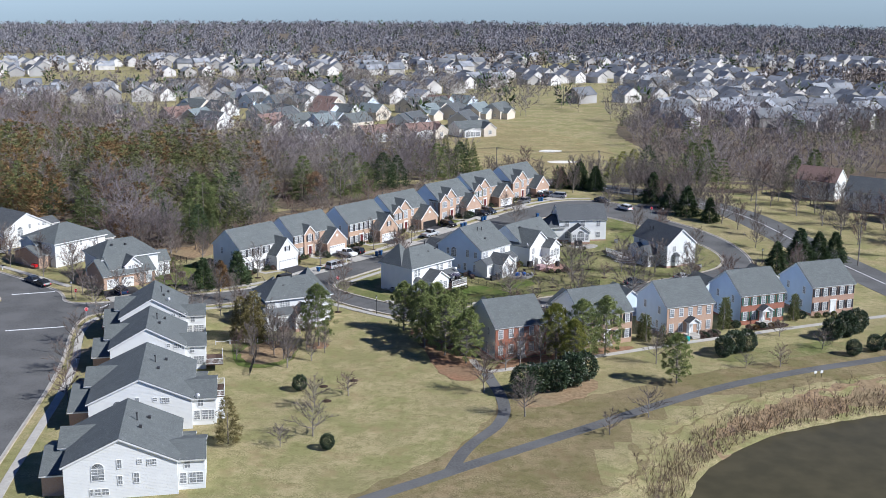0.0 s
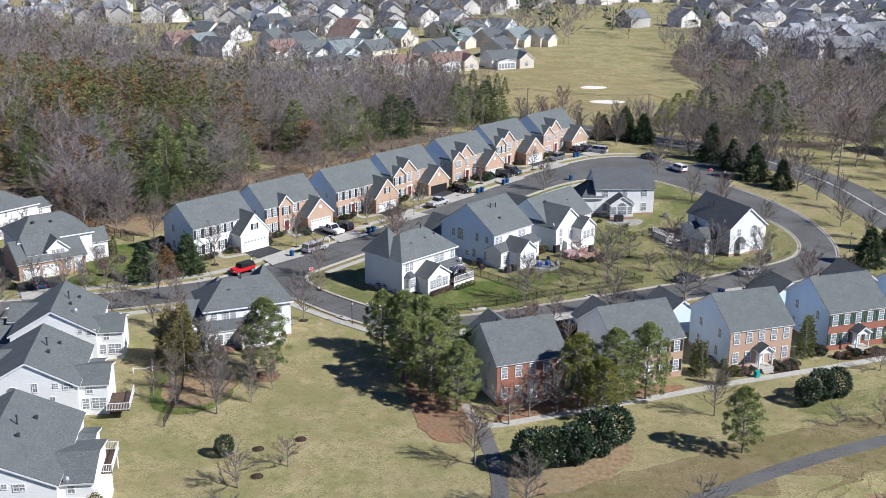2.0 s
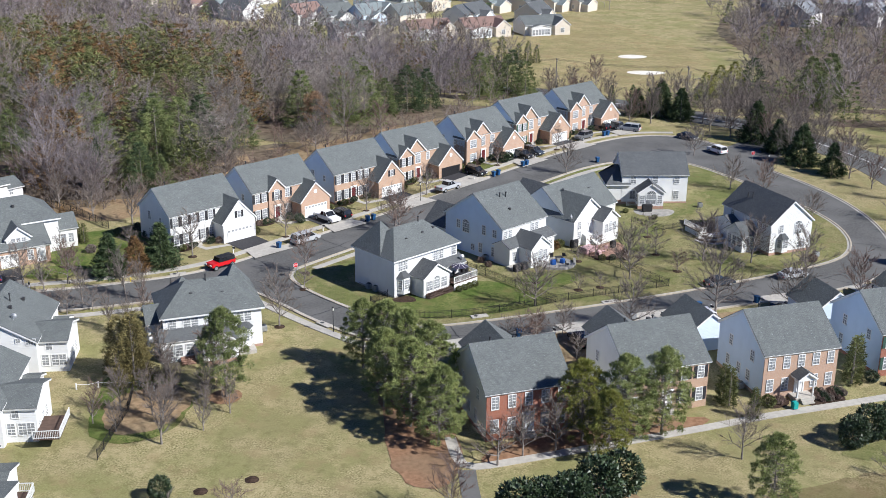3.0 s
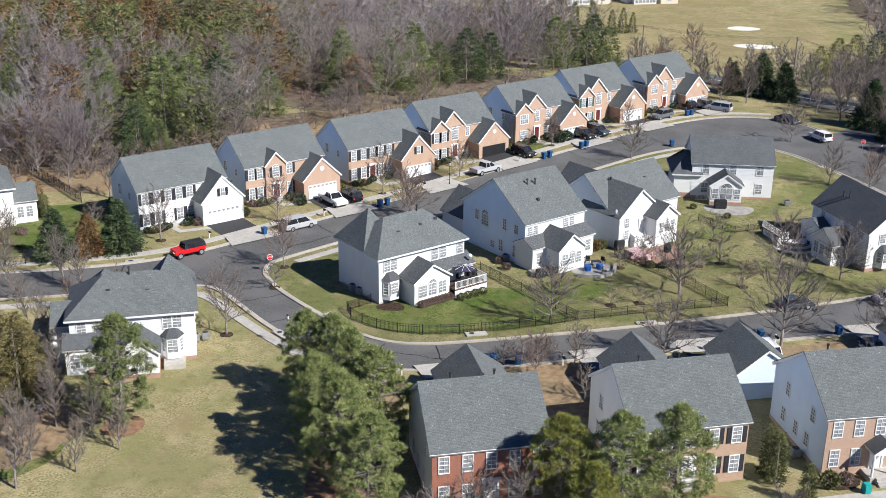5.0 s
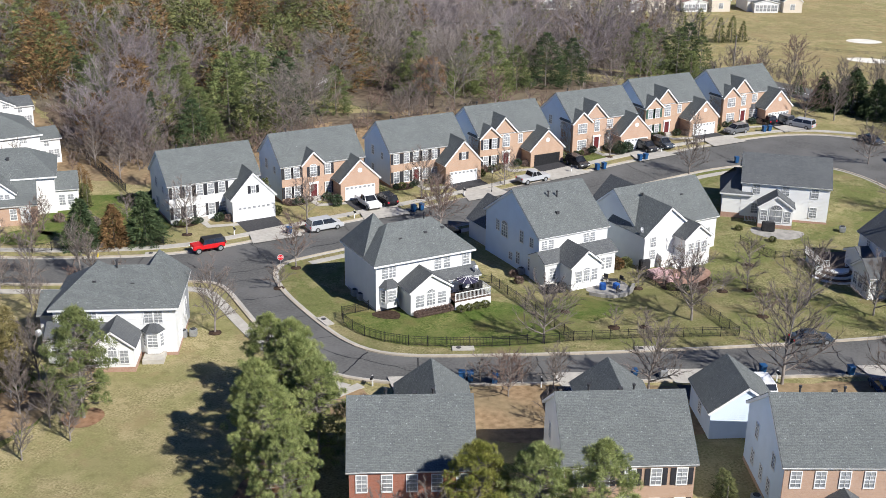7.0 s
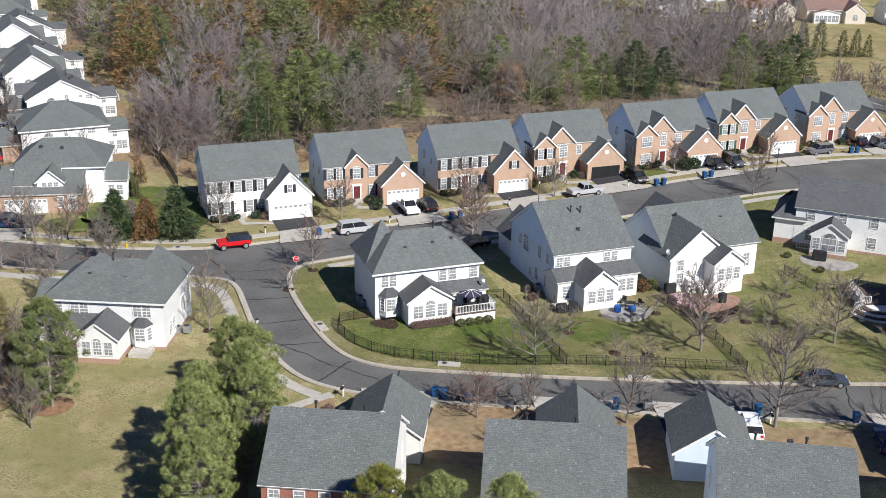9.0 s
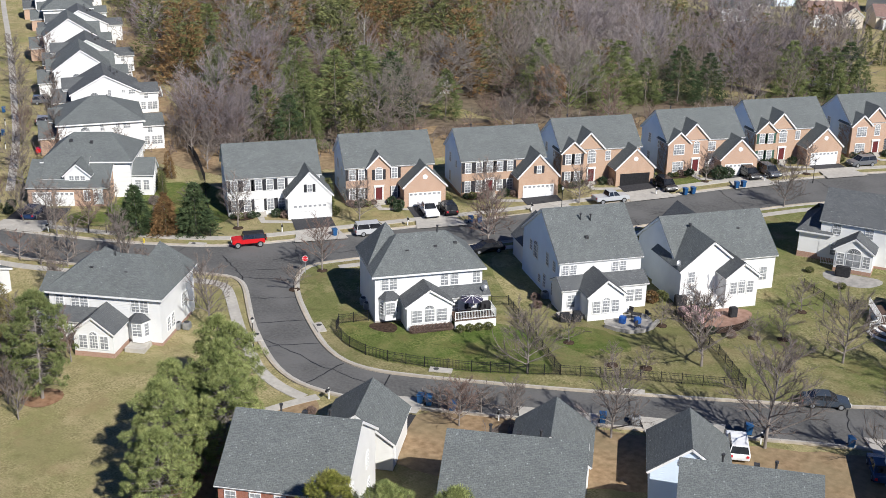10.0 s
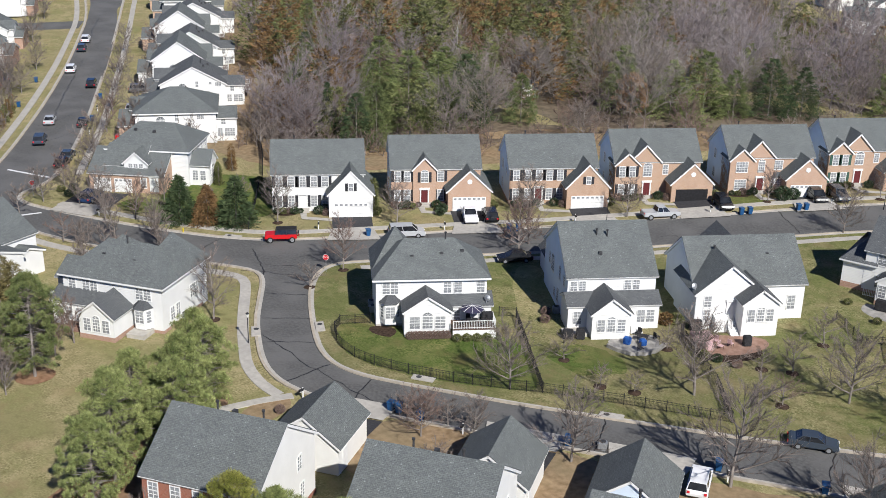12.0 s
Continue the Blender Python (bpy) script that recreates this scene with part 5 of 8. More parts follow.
# ---- white side-gabled houses along the avenue ----
def avenue_house(x, y, yaw, label, W=12.5, D=12.5, annex=True, garage_side=True, front=None, detail=True, roof=None, form=0):
    """White house whose blank gable faces along the avenue; brick garage front to the street, lower wings behind."""
    h = house(x, y, yaw, label, "houses along the avenue")
    roof = roof or ROOF
    if form == 1:
        hip(h, 0, W, 0, D, 5.4, 3.1, WHITE, roof, inset=W * 0.42)
    else:
        gable(h, 0, W, 0, D, 4.7 + 0.5 * form, 3.3 + 0.45 * (form == 2), "y", WHITE, roof)
        if form == 2:
            gable(h, W * 0.3, W + 1.2, D * 0.5, D + 1.6, 4.4, 2.6, "x", WHITE, roof)
    if garage_side:
        gable(h, -3.0, 2.0, 2.0, D - 1.0, 2.9, 1.6, "x", front or PEACH, roof)
        gable(h, -1.2, 3.0, D * 0.45, D - 0.8, 4.8, 1.4, "x", WHITE, roof)
    if annex:
        gable(h, W - 1.0, W + 3.4, 1.2, D * 0.62, 4.2, 1.1, "x", WHITE, roof)
        gable(h, W - 1.0, W + 1.8, D * 0.62, D - 0.6, 2.9, 0.8, "x", WHITE, roof)
    if detail:
        window(h, 4.2, 0, 2.6, w=1.5, hh=1.5, cols=2, rows=4, arch=0.9)
        for xx, zz, ww, hh in ((6.9, 4.1, 0.5, 1.1), (6.9, 1.9, 0.5, 1.1), (4.0, 0.6, 0.8, 0.8), (5.0, 0.6, 0.8, 0.8), (8.9, 2.0, 0.6, 1.3), (9.4, 4.6, 0.5, 0.5), (10.6, 4.3, 0.5, 0.7), (11.2, 4.3, 0.5, 0.7), (3.4, 0.6, 0.5, 0.8)):
            window(h, xx, 0, zz, w=ww, hh=hh, rows=2)
        if annex:
            for xx in (W + 0.6, W + 1.8, W + 2.7):
                window(h, xx, 1.2, 0.9, w=0.8, hh=1.4)
            window(h, W + 1.2, 1.2, 3.0, w=0.7, hh=1.0, rows=2)
            for yy in (2.2, 4.0, 5.6):
                window(h, W + 3.4, yy, 0.9, "r", 0.8, 1.4)
    vents(h, [(W * 0.62, D * 0.55, 7.6, 1), (W * 0.66, D * 0.4, 7.3, 0), (W * 0.72, D * 0.7, 6.9, 0)])
    return h


l1 = avenue_house(-42.2, 66.5, 13.0, "large white-sided house with grey roof and arched gable window", W=14.6, D=17.0)
dish(l1, 15.4, 0.9, 4.2, 180)
bm = bmesh.new()
box(bm, 17.2, 19.2, 6.5, 12.0, 2.2, 2.35)
part("deck", bm, DECK, l1)
railing(l1, [(17.2, 6.5), (19.2, 6.5), (19.2, 12.0), (17.2, 12.0)], 2.35, 0.95)
steps(l1, 18.6, 6.5, 0, "f", 1.2, 12, TRIM)
bm = bmesh.new()
for a, b in ((17.4, 6.7), (19.0, 6.7), (19.0, 11.8)):
    tube(bm, (a, b, 0), (a, b, 2.2), 0.09, n=4)
part("deck_posts", bm, TRIM, l1)
l2 = avenue_house(-47.2, 91.0, 14.0, "white-sided house with grey roof and rear deck", W=12.0, D=13.0)
bm = bmesh.new()
box(bm, 15.4, 18.2, -1.0, 4.4, 1.3, 1.45)
part("deck", bm, DECK, l2)
railing(l2, [(15.4, -1.0), (18.2, -1.0), (18.2, 4.4)], 1.45, 0.95)
l3 = avenue_house(-51.2, 108.5, 14.0, "white-sided house with grey roof beside the junction", W=11.5, D=12.5)
dish(l3, 8.5, 2.5, 6.6, 180)
avenue_house(-37.8, 45.0, 13.0, "white-sided house with broad grey roof", W=14.0, D=14.0)


def corner_brick(x, y, yaw, label):
    """Two-storey house with a low brick garage front, a dormer and a gabled garden room."""
    h = house(x, y, yaw, label, "houses along the avenue")
    gable(h, 0, 11.4, 0, 9.5, 3.0, 2.6, "x", PEACH)
    hip(h, 1.5, 14.0, 4.2, 14.5, 5.5, 3.0, WHITE, ROOF, inset=3.5)
    gable(h, 2.0, 8.0, 1.4, 8.0, 3.9, 2.3, "x", WHITE)
    gable(h, 5.2, 8.8, 0.9, 6.0, 4.5, 1.6, "y", WHITE)
    for xx in (6.2, 7.0, 7.8):
        window(h, xx, 0.9, 3.0, w=0.6, hh=1.3)
    gable(h, 12.0, 17.0, 5.0, 9.0, 3.4, 1.8, "x", WHITE)
    window(h, 17.0, 7.0, 0.9, "r", 1.4, 1.6, cols=3, arch=0.8)
    for yy in (5.7, 8.3):
        window(h, 17.0, yy, 0.9, "r", 0.7, 1.6)
    for xx in (14.8, 16.0):
        window(h, xx, 5.0, 0.9, w=0.8, hh=1.5)
    for yy in (9.8, 11.4, 13.2):
        window(h, 14.0, yy, 4.0, "r", 0.8, 1.2)
    garage_door(h, 2.0, 0, 0.03, "f", 2.7)
    garage_door(h, 5.2, 0, 0.03, "f", 2.7)
    door(h, 10.0, 0, 0.3)
    window(h, 8.4, 0, 0.9, w=0.8, hh=1.5)
    vents(h, [(5.0, 7.4, 7.8, 0), (8.0, 7.2, 7.6, 0)])
    return h


corner_brick(-66.1, 143.1, 40.0, "two-storey house with peach brick garage front and white dormer")
AVENUE = [(-84.2, 160.2, 13.5, 12.5), (-103.5, 175.5, 11.5, 11.5), (-117.8, 184.8, 11.5, 11.0), (-131.5, 194, 11.5, 10.5), (-145.2, 203, 11.5, 10.5), (-159, 212, 11.5, 10.5), (-173, 221, 11.5, 10.5), (-187, 230, 11.5, 10.5), (-201, 239, 11.5, 10.5), (-216, 249, 11.5, 10.5), (-231, 259, 11.5, 10.5)]
for k, (x, y, w, d) in enumerate(AVENUE):
    sway = (0.0, 1.2, -0.8, 0.6, -1.5, 1.0, 0.0, -1.2, 0.9, -0.4, 0.5)[k]
    x, y, w, d = x + 0.9 + 0.57 * sway, y + 1.0 + 0.82 * sway, w + (0, 0.8, -0.9, 0.4, -0.5, 1.0, 0, -0.6, 0.8, 0, -0.4)[k], d + (0, -0.8, 0.9, 0, 1.2, -0.7, 0, 0.8, 0, -0.5, 0.6)[k]
    h = avenue_house(x, y, 55.0, "white-sided avenue house with grey gabled roof", W=w, D=d, detail=k < 4, roof=(ROOF, ROOF_DARK)[k % 2], form=(1, 0, 2, 0, 2, 0, 1, 2, 0, 0, 2)[k], front=(PEACH, TAN, WHITE)[k % 3])
    if k in (1, 2, 4):
        bm = bmesh.new()
        box(bm, w + 1.8, w + 4.6, d * 0.5, d * 0.95, 2.0, 2.15)
        part("deck", bm, DECK, h)
        railing(h, [(w + 1.8, d * 0.5), (w + 4.6, d * 0.5), (w + 4.6, d * 0.95), (w + 1.8, d * 0.95)], 2.15, 0.95)
for k, (x, y) in enumerate([(-143, 162.5), (-163, 175.5), (-180, 186.0), (-215, 206), (-232, 217), (-249, 228), (-112, 108), (-130, 106), (-150, 105)]):
    avenue_house(x, y, 235.0 if k < 6 else 0.0, "white-sided house across the avenue", W=12, D=11, detail=False, front=ROSE, annex=k % 2 == 0)
# houses beyond the wider road
for k, (x, y, yaw, roof) in enumerate([(104, 252, -36, ROOF_RED), (113, 233.5, -34, ROOF_DARK), (122.5, 217.5, -34, ROOF_DARK), (144, 238, -30, ROOF), (134, 200, -34, ROOF)]):
    plain_house(x, y, yaw, "white-sided house beyond the wider road", 12.0, 9.0, WHITE, roof, group="houses beyond the road")


# ---- far neighbourhoods ----
def far_house(x, y, yaw, w, d, he, rise, roof_mat, wall_mat, label):
    h = house(x, y, yaw, label, "far neighbourhood houses")
    gable(h, 0, w, 0, d, he, rise, "y", wall_mat, roof_mat, ov=0.3)
    gable(h, w * 0.5, w + 3.0, 1.5, d * 0.7, he * 0.75, rise * 0.6, "x", wall_mat, roof_mat, ov=0.25)
    for xx in (w * 0.25, w * 0.7):
        window(h, xx, 0, 1.0, w=1.0, hh=1.5, rows=2)
    return h


TEAL_ROOF = shingles("green-grey shingles", (0.16, 0.19, 0.19), (0.24, 0.27, 0.27))
BEIGE = siding("beige siding", (0.62, 0.55, 0.45))
rnd = random.Random(21)
ROWS_FAR = [((-160, 452), (-120, 420), 3), ((-112, 412), (-48, 414), 5), ((-44, 420), (0, 432), 4), ((-150, 478), (-96, 446), 4), ((-90, 442), (-36, 450), 5), ((-30, 456), (14, 470), 4), ((-140, 520), (-60, 480), 6), ((-55, 486), (8, 500), 5)]
for a, b, n in ROWS_FAR:
    for k in range(n):
        t = (k + 0.5) / n
        x, y = a[0] + (b[0] - a[0]) * t + rnd.uniform(-1.5, 1.5), a[1] + (b[1] - a[1]) * t + rnd.uniform(-2, 2)
        far_house(x, y, rnd.choice((-35, -25, 150, 60)) + rnd.uniform(-8, 8), 10.0, 13.0, 4.0, 3.4, rnd.choice((ROOF, ROOF, ROOF_DARK, TEAL_ROOF, ROOF_RED)), rnd.choice((WHITE, BEIGE, CREAM, BEIGE, PALE_SHADED)), rnd.choice(("gabled house in the far neighbourhood",)))
verts, faces, rv, rf = [], [], [], []


def far_block(x, y, yaw, w, d, he, rise):
    c, s, z = math.cos(yaw), math.sin(yaw), gz(x, y)
    P = lambda a, b, q: (x + c * a - s * b, y + s * a + c * b, z + q)
    n = len(verts)
    verts.extend([P(0, 0, -0.5), P(w, 0, -0.5), P(w, d, -0.5), P(0, d, -0.5), P(0, 0, he), P(w, 0, he), P(w, d, he), P(0, d, he), P(w / 2, 0, he + rise), P(w / 2, d, he + rise)])
    faces.extend([(n, n + 1, n + 5, n + 8, n + 4), (n + 2, n + 3, n + 7, n + 9, n + 6), (n + 1, n + 2, n + 6, n + 5), (n + 3, n, n + 4, n + 7)])
    m, o = len(rv), 0.4
    rv.extend([P(-o, -o, he - 0.1), P(w / 2, -o, he + rise + 0.15), P(w / 2, d + o, he + rise + 0.15), P(-o, d + o, he - 0.1), P(w + o, -o, he - 0.1), P(w + o, d + o, he - 0.1)])
    rf.extend([(m, m + 1, m + 2, m + 3), (m + 1, m + 4, m + 5, m + 2)])


for row in range(15):
    y0 = 545 + 34 * row + 0.9 * row * row
    x = -330 - 16 * row
    while x < 330 + 16 * row:
        gapy = 14 * math.sin(x * 0.012 + row * 1.7)
        if noise.noise(Vector((x * 0.008, row * 0.55, 7.7))) > -0.22 and not (-10 < x < 60 and row < 1):
            far_block(x, y0 + gapy + rnd.uniform(-4, 4) + 0.12 * x, rnd.choice((0, math.pi / 2)) * (rnd.random() < 0.3) + 0.5 + rnd.uniform(-0.25, 0.25), rnd.uniform(9, 12), rnd.uniform(11, 15), rnd.uniform(3.6, 5.4), rnd.uniform(3.0, 4.0))
        x += rnd.uniform(14.5, 17.5)
for k in range(60):
    far_block(rnd.uniform(100, 250), rnd.uniform(425, 545), rnd.uniform(0, 3), 11, 13, 4.8, 3.6)
ob = part("far_house_walls", (verts, [], faces), FAR_WALL)
tagged(ob, "pale walls of many distant suburban houses", "houses", kind="stuff")
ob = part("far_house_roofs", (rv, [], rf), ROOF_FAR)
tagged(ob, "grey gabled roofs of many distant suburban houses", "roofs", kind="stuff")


# ranch houses at the edge of the fairway
def ranch(x, y, yaw, wall_mat, roof_mat):
    h = house(x, y, yaw, "low beige-brick house with white porch above the fairway", "houses by the fairway")
    gable(h, 0, 16.0, 0, 10.5, 3.6, 2.6, "x", wall_mat, roof_mat)
    gable(h, 10.5, 16.4, -2.6, 6.0, 3.6, 2.3, "y", BEIGE, roof_mat)
    gable(h, 1.5, 9.0, -2.4, 2.0, 3.0, 0.9, "y", TRIM, roof_mat)
    for xx in (2.4, 3.6, 4.8, 6.0, 7.2, 8.2):
        window(h, xx, -2.4, 0.5, w=0.9, hh=1.8, rows=2)
    window(h, 13.4, -2.6, 1.0, w=1.4, hh=1.6)
    return h


for x, y, yaw, wm, rm in ((-38.0, 380.0, 32.0, BEIGE, ROOF_RED), (-20.0, 389.0, 32.0, BEIGE, ROOF_RED), (-62.0, 372.0, 30.0, WHITE, ROOF), (0.0, 398.0, 28.0, CREAM, ROOF)):
    ranch(x, y, yaw, wm, rm)

# ---- plants: mesh kits as arrays (points, triangles) ----
class Kit:
    def __init__(self):
        self.v, self.f = [], []

    def tri(self, a, b, c):
        n = len(self.v)
        self.v += [tuple(a), tuple(b), tuple(c)]
        self.f.append((n, n + 1, n + 2))

    def limb(self, p, q, r0, r1, sides=3):
        d = (q - p)
        if d.length < 1e-5:
            return
        d.normalize()
        u = d.orthogonal().normalized()
        w = d.cross(u)
        n = len(self.v)
        for c, r in ((p, r0), (q, r1)):
            for k in range(sides):
                a = 2 * math.pi * k / sides
                self.v.append(tuple(c + r * (math.cos(a) * u + math.sin(a) * w)))
        for k in range(sides):
            a, b = n + k, n + (k + 1) % sides
            self.f += [(a, b, b + sides), (a, b + sides, a + sides)]

    def blade(self, p, d, length, width, rnd):
        s = d.cross(Vector((rnd.uniform(-1, 1), rnd.uniform(-1, 1), rnd.uniform(-1, 1))))
        if s.length < 1e-4:
            s = d.orthogonal()
        s.normalize()
        self.tri(p + s * width / 2, p - s * width / 2, p + d * length)

    def arrays(self):
        return np.array(self.v, dtype=np.float32).reshape(-1, 3), np.array(self.f, dtype=np.int32).reshape(-1, 3)


def scatter_dir(d, spread, rnd):
    v = Vector((rnd.gauss(0, 1), rnd.gauss(0, 1), rnd.gauss(0, 1))).normalized()
    return (d + v * spread).normalized()


def bare_tree(seed, height=9.0, n1=10, n2=5, n3=8, twig=0.035, upright=0.55, sides=4, stem=0.28, width=1.0, thick=1.0):
    """Trunk and limbs as tapered tubes, fine twigs as slivers. Returns the wood and the twigs."""
    rnd = random.Random(seed)
    wood, fine = Kit(), Kit()
    r = (height * 0.016 + 0.03) * thick
    p, d = Vector((0, 0, -0.1)), Vector((0, 0, 1))
    pts = [p]
    n = 7
    for k in range(n):
        q = p + d * (height * 0.92 / n)
        wood.limb(p, q, r * (1 - k / n) + 0.012, r * (1 - (k + 1) / n) + 0.012, sides)
        p, d = q, (scatter_dir(d, 0.12, rnd) + Vector((0, 0, 0.12))).normalized()
        pts.append(p)
    for i in range(n1):
        t = stem + (0.97 - stem) * (i + rnd.random() * 0.7) / n1
        k = min(n - 1, int(t * n))
        b = pts[k].lerp(pts[k + 1], t * n - k)
        a = i * 2.4 + rnd.uniform(-0.4, 0.4)
        out = Vector((math.cos(a), math.sin(a), upright + 0.8 * t)).normalized()
        ln = height * (0.42 * (1 - 0.62 * t) + 0.08) * width * rnd.uniform(0.8, 1.2)
        rr = r * (1 - t) * 0.6 + 0.018
        q = b
        dd = out
        for s in range(3):
            e = q + dd * (ln / 3)
            wood.limb(q, e, rr * (1 - s / 3) + 0.008, rr * (1 - (s + 1) / 3) + 0.008, 3)
            for j in range(max(1, n2 // 3 + (s > 0))):
                f = q.lerp(e, rnd.random())
                d2 = (scatter_dir(dd, 0.75, rnd) + Vector((0, 0, 0.25))).normalized()
                l2 = ln * rnd.uniform(0.28, 0.5)
                g = f + d2 * l2
                fine.limb(f, g, 0.014 + twig * 0.3, 0.006 + twig * 0.15, 3)
                for m in range(n3):
                    h = f.lerp(g, rnd.uniform(0.15, 1.0))
                    fine.blade(h, (scatter_dir(d2, 0.7, rnd) + Vector((0, 0, 0.15))).normalized(), l2 * rnd.uniform(0.35, 0.75), twig, rnd)
            q, dd = e, (scatter_dir(dd, 0.22, rnd) + Vector((0, 0, 0.1))).normalized()
    return wood.arrays(), fine.arrays()


def loblolly(seed, height=12.0, clumps=46, needles=95, radius=3.0, base=0.3, blade=0.06, length=1.0, tuft=1.0):
    """A pine with a bare lower trunk and tufts of needles at the ends of its limbs."""
    rnd = random.Random(seed)
    wood, fine = Kit(), Kit()
    p, d = Vector((0, 0, -0.1)), Vector((0, 0, 1))
    pts = [p]
    for k in range(6):
        q = p + d * height * 0.95 / 6
        wood.limb(p, q, 0.2 * (1 - k / 6.5), 0.2 * (1 - (k + 1) / 6.5), 6)
        p, d = q, (scatter_dir(d, 0.07, rnd) + Vector((0, 0, 0.2))).normalized()
        pts.append(p)
    for i in range(clumps):
        t = base + (1.0 - base) * ((i + rnd.random()) / clumps) ** 0.85
        k = min(5, int(t * 6))
        b = pts[k].lerp(pts[k + 1], t * 6 - k)
        prof = math.sin(math.pi * min(1, (t - base) / (1 - base) * 0.82 + 0.2)) ** 0.7
        a = i * 2.4 + rnd.uniform(-0.5, 0.5)
        ln = radius * prof * rnd.uniform(0.45, 1.1) + 0.25
        e = b + Vector((math.cos(a) * ln, math.sin(a) * ln, rnd.uniform(-0.1, 0.45) * ln))
        wood.limb(b, e, 0.05, 0.015, 3)
        size = rnd.uniform(0.55, 1.1) * (0.5 + 0.12 * radius) * tuft
        for j in range(needles):
            v = Vector((rnd.gauss(0, 1), rnd.gauss(0, 1), rnd.gauss(0, 0.7)))
            v = v.normalized() * size * rnd.uniform(0.35, 1.0)
            fine.blade(e + v * 0.75, scatter_dir(v.normalized() + Vector((0, 0, 0.5)), 0.5, rnd), rnd.uniform(0.26, 0.46) * length, blade, rnd)
    return wood.arrays(), fine.arrays()


def conifer(seed, height=7.0, radius=2.0, layers=16, per=16, leaves=16, skirt=0.06, size=0.34, droop=0.25, power=0.9):
    """A dense cone of drooping sprays: spruce, cedar or arborvitae."""
    rnd = random.Random(seed)
    wood, fine = Kit(), Kit()
    wood.limb(Vector((0, 0, -0.1)), Vector((0, 0, height * 0.9)), 0.13, 0.03, 5)
    for i in range(layers):
        t = skirt + (0.98 - skirt) * i / (layers - 1)
        rr = radius * (1 - t) ** power * rnd.uniform(0.86, 1.1) + 0.06
        m = max(4, int(per * (0.35 + 0.65 * (1 - t))))
        for j in range(m):
            a = 2 * math.pi * (j + rnd.random() * 0.8) / m + i
            ln = rr * rnd.uniform(0.62, 1.18)
            b = Vector((0, 0, t * height))
            e = Vector((math.cos(a) * ln, math.sin(a) * ln, t * height - droop * ln + rnd.uniform(-0.12, 0.12)))
            for q in range(leaves):
                s = rnd.uniform(0.35, 1.0) ** 0.6
                c = b.lerp(e, s) + Vector((rnd.uniform(-0.16, 0.16), rnd.uniform(-0.16, 0.16), rnd.uniform(-0.14, 0.1))) * (0.6 + 0.4 * radius)
                fine.blade(c, scatter_dir((e - b).normalized() + Vector((0, 0, 0.15)), 0.55, rnd), size * rnd.uniform(0.7, 1.3), size * 0.3, rnd)
    return wood.arrays(), fine.arrays()


def shrub(seed, rx=0.8, ry=0.8, hh=1.2, leaves=900, size=0.16, gap=0.0):
    """A rounded bush of small leaves, densest at its uneven skin."""
    rnd = random.Random(seed)
    wood, fine = Kit(), Kit()
    for k in range(5):
        a = k * 1.3
        wood.limb(Vector((0, 0, -0.05)), Vector((math.cos(a) * rx * 0.5, math.sin(a) * ry * 0.5, hh * 0.6)), 0.035, 0.012, 3)
    for k in range(leaves):
        v = Vector((rnd.gauss(0, 1), rnd.gauss(0, 1), rnd.gauss(0, 1))).normalized()
        s = rnd.uniform(0.55, 1.0) ** 0.5 * (1 + 0.16 * noise.noise(v * 2.2 + Vector((seed, 0, 0))))
        c = Vector((v.x * rx * s, v.y * ry * s, hh * 0.5 + v.z * hh * 0.5 * s))
        if c.z > 0.02:
            fine.blade(c, scatter_dir(v, 0.9, rnd), size * rnd.uniform(0.7, 1.3), size * 0.7, rnd)
    return wood.arrays(), fine.arrays()


def array_mesh(name, v, f):
    me = bpy.data.meshes.new(name)
    me.vertices.add(len(v))
    me.vertices.foreach_set("co", np.ascontiguousarray(v, dtype=np.float32).ravel())
    me.loops.add(f.size)
    me.loops.foreach_set("vertex_index", np.ascontiguousarray(f, dtype=np.int32).ravel())
    me.polygons.add(len(f))
    me.polygons.foreach_set("loop_start", np.arange(0, f.size, 3, dtype=np.int32))
    me.polygons.foreach_set("loop_total", np.full(len(f), 3, dtype=np.int32))
    me.update(calc_edges=True)
    return me


PLANTS = {}


def plant(key, make, x, y, scale=1.0, yaw=0.0, wood=None, leaf=None, label="", category="tree", group="", name="tree", z=None, parts=("trunk", "crown"), tall=1.0):
    """A plant as a thing with a trunk and a crown; alike plants share their meshes."""
    if key not in PLANTS:
        w, c = make()
        PLANTS[key] = array_mesh(parts[0], *w), array_mesh(parts[1], *c)
    a, b = PLANTS[key]
    if -30 < x < 100 and y < 100:
        y -= min(14.0, 0.8 * (100 - y))
    ob = thing(name, x, y, gz(x, y) + 0.02 if z is None else z, yaw, label, category, group)
    ob.scale = (scale, scale, scale * tall)
    share(parts[0], a, wood or BARK, ob)
    share(parts[1], b, leaf or TWIG, ob)
    return ob


def join_plants(name, kits, spots, mat, label, category):
    """Many plants as one object of kind stuff. spots: x, y, z, scale, turn, which kit."""
    vs, fs, n = [], [], 0
    for x, y, z, s, a, k in spots:
        v, f = kits[k]
        c, d = math.cos(a) * s, math.sin(a) * s
        w = np.empty_like(v)
        w[:, 0] = v[:, 0] * c - v[:, 1] * d + x
        w[:, 1] = v[:, 0] * d + v[:, 1] * c + y
        w[:, 2] = v[:, 2] * s + z
        vs.append(w)
        fs.append(f + n)
        n += len(v)
    me = array_mesh(name, np.concatenate(vs), np.concatenate(fs))
    ob = share(name, me, mat)
    return tagged(ob, label, category, kind="stuff")


